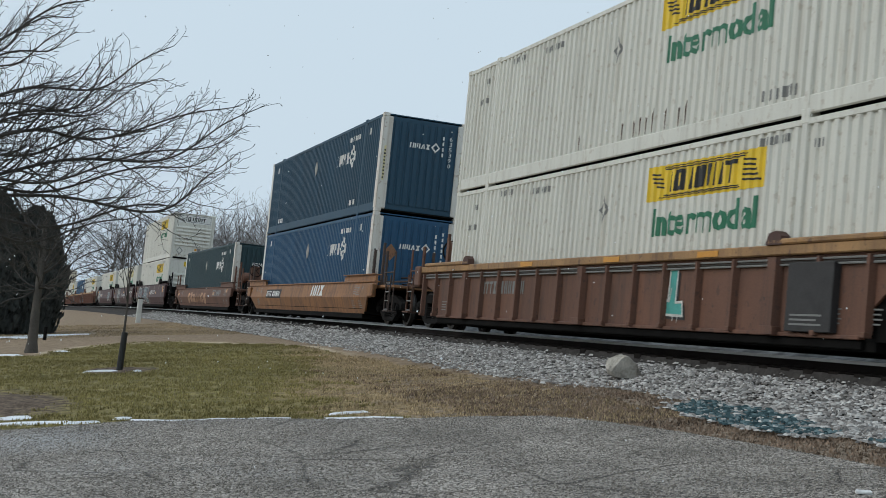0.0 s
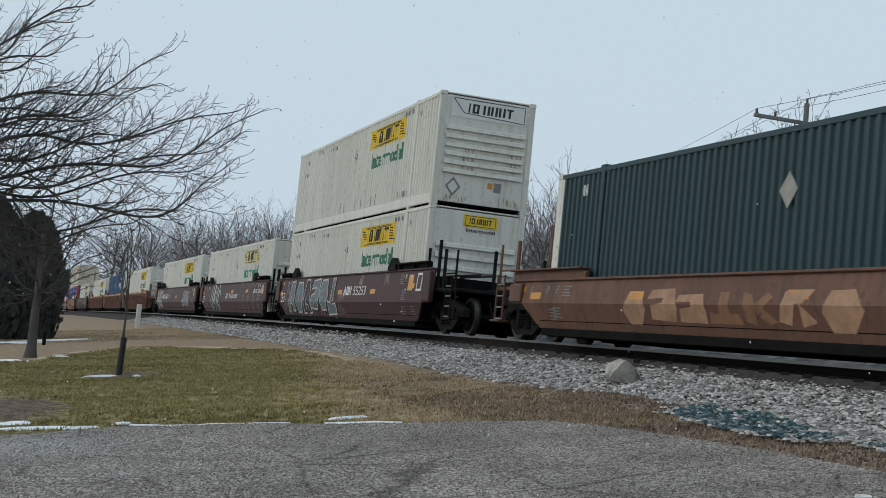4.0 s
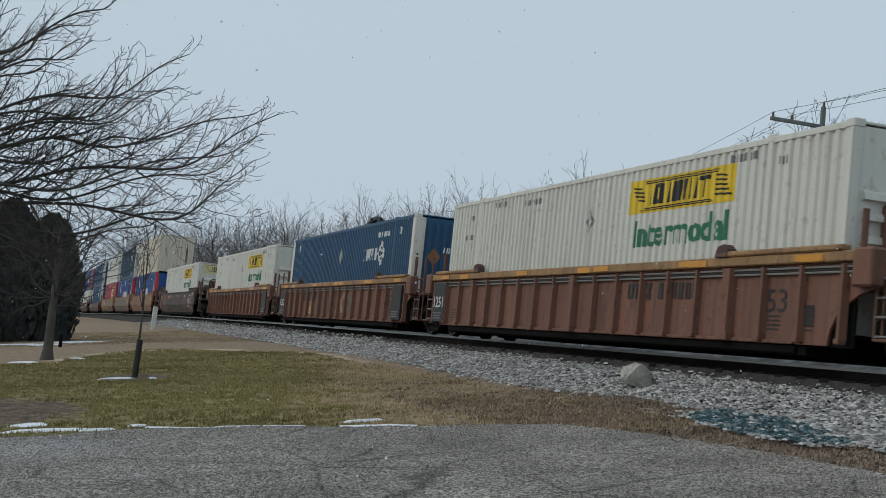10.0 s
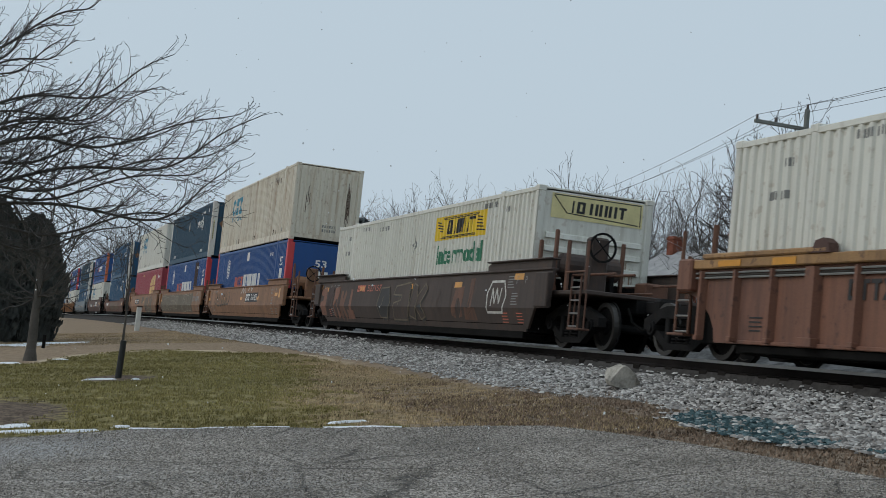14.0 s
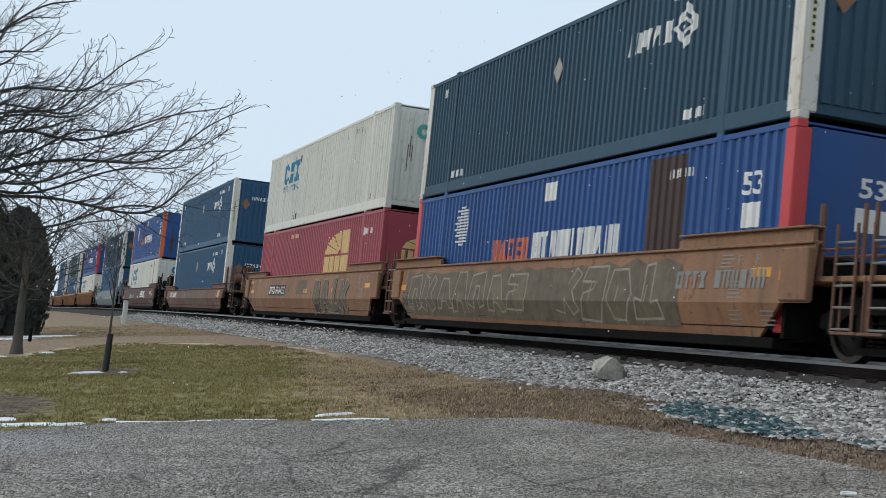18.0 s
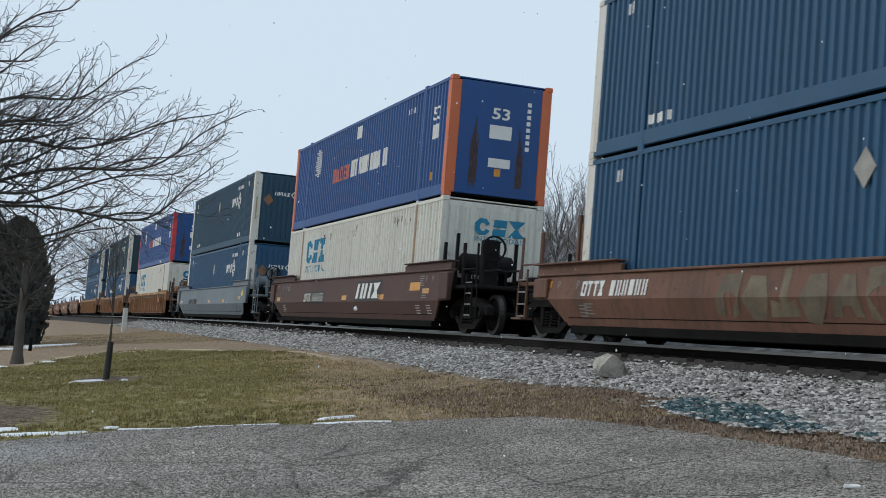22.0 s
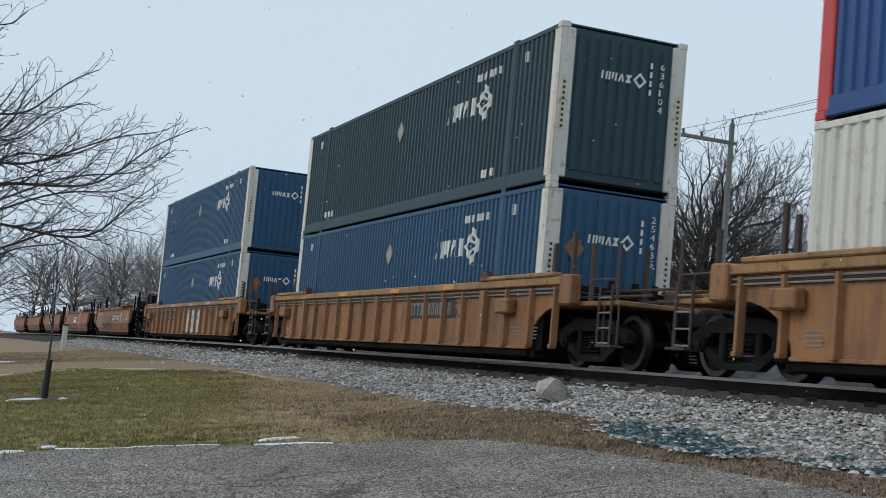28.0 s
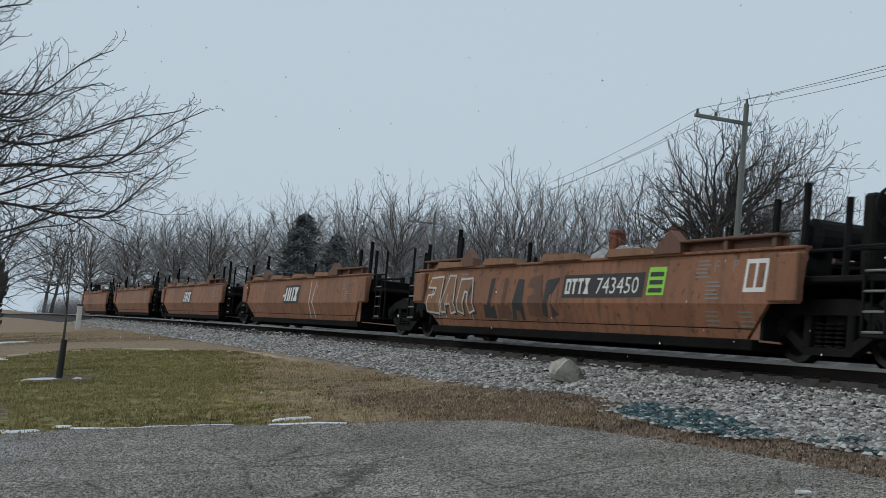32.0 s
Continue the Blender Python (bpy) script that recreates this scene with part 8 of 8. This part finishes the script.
FOOT = [(-60, -3.1), (-27, -3.15), (-20, -3.5), (-18, -3.3), (-17, -3.35), (-16.3, -2.9), (-14.6, -3.0), (-13.8, -3.65), (-12.3, -4.1), (-10.6, -4.25), (-10.2, -3.75), (0, -3.6)]


def foot(x):
    """Where the loose ballast ends at that x."""
    for (a, p), (b, q) in zip(FOOT, FOOT[1:]):
        if a <= x <= b:
            return p + (q - p) * (x - a) / (b - a)
    return -3.1


def on_ballast(x, y, r):
    return y > foot(x) + 0.3 * noise.noise((x * 1.6, 0, 4)) + 0.3 * noise.noise((x * 4.5, y * 4.5, 6)) - 0.35 * r.random() ** 3 and (not stained(x, y) or r.random() < 0.14)


v, f = stones(50000, -36, -6, -4.6, -1.33, 0.041, 1, M["stone"], on_ballast, 1.35)
thing("ballast_stones", "loose grey crushed stones of the track bed", "ballast", kind="stuff", mesh=bulk("ballast_stones", v, f, M["stone"]))
v, f = stones(15000, -90, -36, -3.3, -1.3, 0.06, 2, M["stone"], None, 1.4)
thing("ballast_stones", "loose grey crushed stones of the far track bed", "ballast", kind="stuff", mesh=bulk("ballast_stones", v, f, M["stone"]))
v, f = stones(12000, -14.6, -8.3, -4.5, -2.6, 0.039, 3, M["blue_stone"], lambda x, y, r: stained(x, y) and y > foot(x) - 0.1 and r.random() < 0.62)
thing("stained_stones", "crushed stones stained teal blue at the foot of the ballast", "ballast", kind="stuff", mesh=bulk("stained_stones", v, f, M["blue_stone"]))
# the nearest stones, one by one
rng = random.Random(91)
kinds = [bulk("stone", stone_verts(rng, 0, 0, 0, 0.046), STONE_F, M["single_stone"]) for _ in range(8)]
placed = 0
while placed < 300:
    x, y = rng.uniform(-13.5, -8.0), rng.uniform(-3.9, -1.5)
    if stained(x, y) or y < foot(x):
        continue
    part("stone", kinds[placed % 8], bed, at=(x, y, max(bed_height(x, y), lie(x, y)) + 0.035), turn=rng.uniform(0, 360))
    placed += 1

# ---- aggregate standing out of the worn asphalt ----
rng = np.random.default_rng(6)
gx, gy = -15.0 + 8.2 * rng.random(110000) ** 0.9, -11.6 + 6.9 * rng.random(110000)
ok = np.array([x > lot_edge(y) + 0.04 and y < -4.75 and x < -6.9 - 0.45 * (-5.0 - y) for x, y in zip(gx, gy)])
gx, gy = gx[ok], gy[ok]
gz = np.array([lie(x, y) + 0.03 + roll_noise(x, y, 0.5, 0.008) for x, y in zip(gx, gy)])
gs, gt = 0.005 + 0.009 * rng.random(len(gx)) ** 2, rng.random(len(gx)) * 6.28
corner = np.stack([np.stack([gx + gs * np.cos(gt + a), gy + gs * np.sin(gt + a), gz - 0.004], -1) for a in (0.0, 1.9, 3.7)] + [np.stack([gx + gs * 0.3 * np.cos(gt * 3), gy + gs * 0.3 * np.sin(gt * 3), gz + gs * 0.75], -1)], 1)
base = np.arange(len(gx))[:, None, None] * 4 + np.array([(0, 1, 3), (1, 2, 3), (2, 0, 3)])[None]
thing("asphalt_grit", "small stones standing out of the worn asphalt", "grit", kind="stuff", mesh=bulk("asphalt_grit", corner.reshape(-1, 3).tolist(), base.reshape(-1, 3).tolist(), M["grit"]))

# ---- grass ----
M["blade"] = shade("dry_grass_blades", (0.38, 0.29, 0.175), 0.9, vary=0.85, scale=0.4, fine=3, bump=0, island=0.7)
M["green_blade"] = shade("green_grass_blades", (0.25, 0.212, 0.088), 0.9, vary=0.85, scale=0.4, fine=3, bump=0, island=0.7)
M["dead_leaf"] = shade("dead_brown_leaves", (0.24, 0.175, 0.128), 0.9, vary=0.85, scale=1, bump=0, island=0.8)


def blades(count, x0, x1, y0, y1, h, keep, seed, near=1.4, wide=0.006):
    rng = np.random.default_rng(seed)
    x = x1 - (x1 - x0) * rng.random(count) ** near
    y = y0 + (y1 - y0) * rng.random(count)
    ok = np.array([keep(a, b) for a, b in zip(x, y)])
    x, y = x[ok], y[ok]
    z = np.array([ground_height(a, b) for a, b in zip(x, y)])
    n = len(x)
    hh = h * (0.5 + rng.random(n))
    t = rng.random(n) * 6.28
    w = wide + wide * rng.random(n)
    lx, ly = (rng.random(n) - 0.5) * hh * 1.3, (rng.random(n) - 0.5) * hh * 1.3
    v = np.empty((n, 3, 3))
    v[:, 0] = np.stack([x - np.cos(t) * w, y - np.sin(t) * w, z - 0.01], -1)
    v[:, 1] = np.stack([x + np.cos(t) * w, y + np.sin(t) * w, z - 0.01], -1)
    v[:, 2] = np.stack([x + lx, y + ly, z + hh], -1)
    f = np.arange(n * 3).reshape(-1, 3)
    return v.reshape(-1, 3).tolist(), f.tolist()


def on_lawn(x, y):
    return (x < lot_edge(max(-29.9, min(-4.71, y))) - 0.05 or y > -4.78) and y < -3.0 and y < foot(x) + 0.12


def straw_here(x, y):
    return y + 0.2 * x + 10.4 + 1.3 * noise.noise((x * 0.9, y * 0.9, 2)) + 0.8 * noise.noise((x * 3, y * 3, 5)) > 0


def mown(x, y):
    """Inside the mown lawn, whose west edge is rounded, and off the bare soil."""
    west = max(0.0, -31.0 - x)
    high = max(y + 7.0, -(y + 7.0) * min(west, 1.0), 0.0) / 3.2
    bare = min(((x + 25.0) / 0.95) ** 2 + ((y + 9.0) / 0.75) ** 2, ((x + 18.2) / 2.6) ** 2 + ((y + 11.2) / 1.1) ** 2)
    return (west / 6.8) ** 2 + high ** 2 < 0.96 + 0.3 * noise.noise((x * 0.8, y * 0.8, 3)) and bare > 0.8 + 0.8 * noise.noise((x * 4, y * 4, 1))


def clumps(x, y):
    return noise.noise((x * 4.5, y * 4.5, 8)) + 0.6 * noise.noise((x * 11, y * 11, 4)) > -0.12


for nm, label, mat, count, keep, h, sd in (
        ("dry_grass", "dry straw-coloured grass on the slope", "blade", 200000, lambda x, y: on_lawn(x, y) and clumps(x, y) and (mown(x, y) and straw_here(x, y) or x < -44), 0.032, 1),
        ("green_grass", "short green winter grass", "green_blade", 380000, lambda x, y: on_lawn(x, y) and clumps(x, y) and mown(x, y) and not straw_here(x, y), 0.03, 2)):
    v, f = blades(count, -62, -12.5, -12.4, -3.05, h, keep, sd)
    thing(nm, label, "grass", kind="stuff", mesh=bulk(nm, v, f, M[mat]))
v, f = blades(34000, -26, -7.5, -6.2, -3.0, 0.03, lambda x, y: on_lawn(x, y) and noise.noise((x * 0.9, y * 0.9, 6)) + 0.5 * noise.noise((x * 3.5, y * 3.5, 6)) + 0.09 * (x + 17) > 0.0, 3, 1.0)
v2, f2 = blades(16000, -24, -7.5, -6.0, -3.0, 0.022, lambda x, y: on_lawn(x, y) and noise.noise((x * 1.3, y * 1.3, 9)) + 0.5 * noise.noise((x * 4, y * 4, 9)) + 0.1 * (x + 17) > -0.05, 5, 1.0, 0.018)
f += [tuple(i + len(v) for i in t) for t in f2]
v += v2
v2, f2 = blades(9000, -36, -8, -4.4, -2.2, 0.06, lambda x, y: foot(x) - 0.1 < y < foot(x) + 0.7 and noise.noise((x * 2.2, y * 2.2, 12)) > 0.12, 7, 1.0, 0.008)
f += [tuple(i + len(v) for i in t) for t in f2]
v += v2
thing("dead_leaves", "brown dead leaves and litter at the foot of the ballast", "leaves", kind="stuff", mesh=bulk("dead_leaves", v, f, M["dead_leaf"]))


# ---- falling snow ----
def flakes(seed, count, x0, x1, y0, y1, z0, z1, size):
    rng = random.Random(seed)
    v, f = [], []
    for _ in range(count):
        c = (rng.uniform(x0, x1), rng.uniform(y0, y1), rng.uniform(z0, z1))
        k, s = len(v), size * rng.uniform(0.6, 1.3)
        v += [(c[0] + s, c[1], c[2]), (c[0] - s, c[1], c[2]), (c[0], c[1] + s, c[2]), (c[0], c[1] - s, c[2]), (c[0], c[1], c[2] + s), (c[0], c[1], c[2] - s)]
        f += [(k, k + 2, k + 4), (k + 2, k + 1, k + 4), (k + 1, k + 3, k + 4), (k + 3, k, k + 4), (k + 2, k, k + 5), (k + 1, k + 2, k + 5), (k + 3, k + 1, k + 5), (k, k + 3, k + 5)]
    return v, f


M["flake"] = shade("falling_snow", (0.9, 0.92, 0.93), 0.8, vary=0.03, bump=0)
fn, fl = M["flake"].node_tree.nodes, M["flake"].node_tree.links
glow_through, half_half = fn.new("ShaderNodeBsdfTranslucent"), fn.new("ShaderNodeMixShader")
glow_through.inputs[0].default_value = (0.93, 0.95, 0.96, 1)
fl.new(fn["Principled BSDF"].outputs[0], half_half.inputs[1])
fl.new(glow_through.outputs[0], half_half.inputs[2])
fl.new(half_half.outputs[0], fn["Material Output"].inputs[0])
SNOW = []
for i, (x0, x1, y0, y1, count, size) in enumerate(((-9, -4, -12, -6.5, 350, 0.005), (-20, -9, -12, -3.6, 1800, 0.008))):
    v, f = flakes(300 + i, count, x0, x1, y0, y1, -1.0, 62.0, size)
    SNOW.append(thing("falling_snow", "sparse small snowflakes drifting down", "snow", kind="stuff", mesh=bulk("falling_snow", v, f, M["flake"])))


# ---- what moves ----
def gone(t):
    """How far the train has rolled by t seconds."""
    return 13.092 * t + 0.00345 * t * t + 3.3e-6 * t ** 3


def motions():
    for ob, at, height in TRAIN:
        rows = []
        for i in range(17):
            t = 2.0 * i
            x = at + gone(t)
            fall = math.degrees(math.atan((grade(x + 4) - grade(x - 4)) / 8))
            rows.append((t, pose(x, 0, height + grade(x), 0, -fall, 0)))
        walk(ob, rows)
    for ob in SNOW:
        walk(ob, [(8.0 * i, pose(0.6 * i, 0.0, -13.0 * i)) for i in range(5)])


motions()
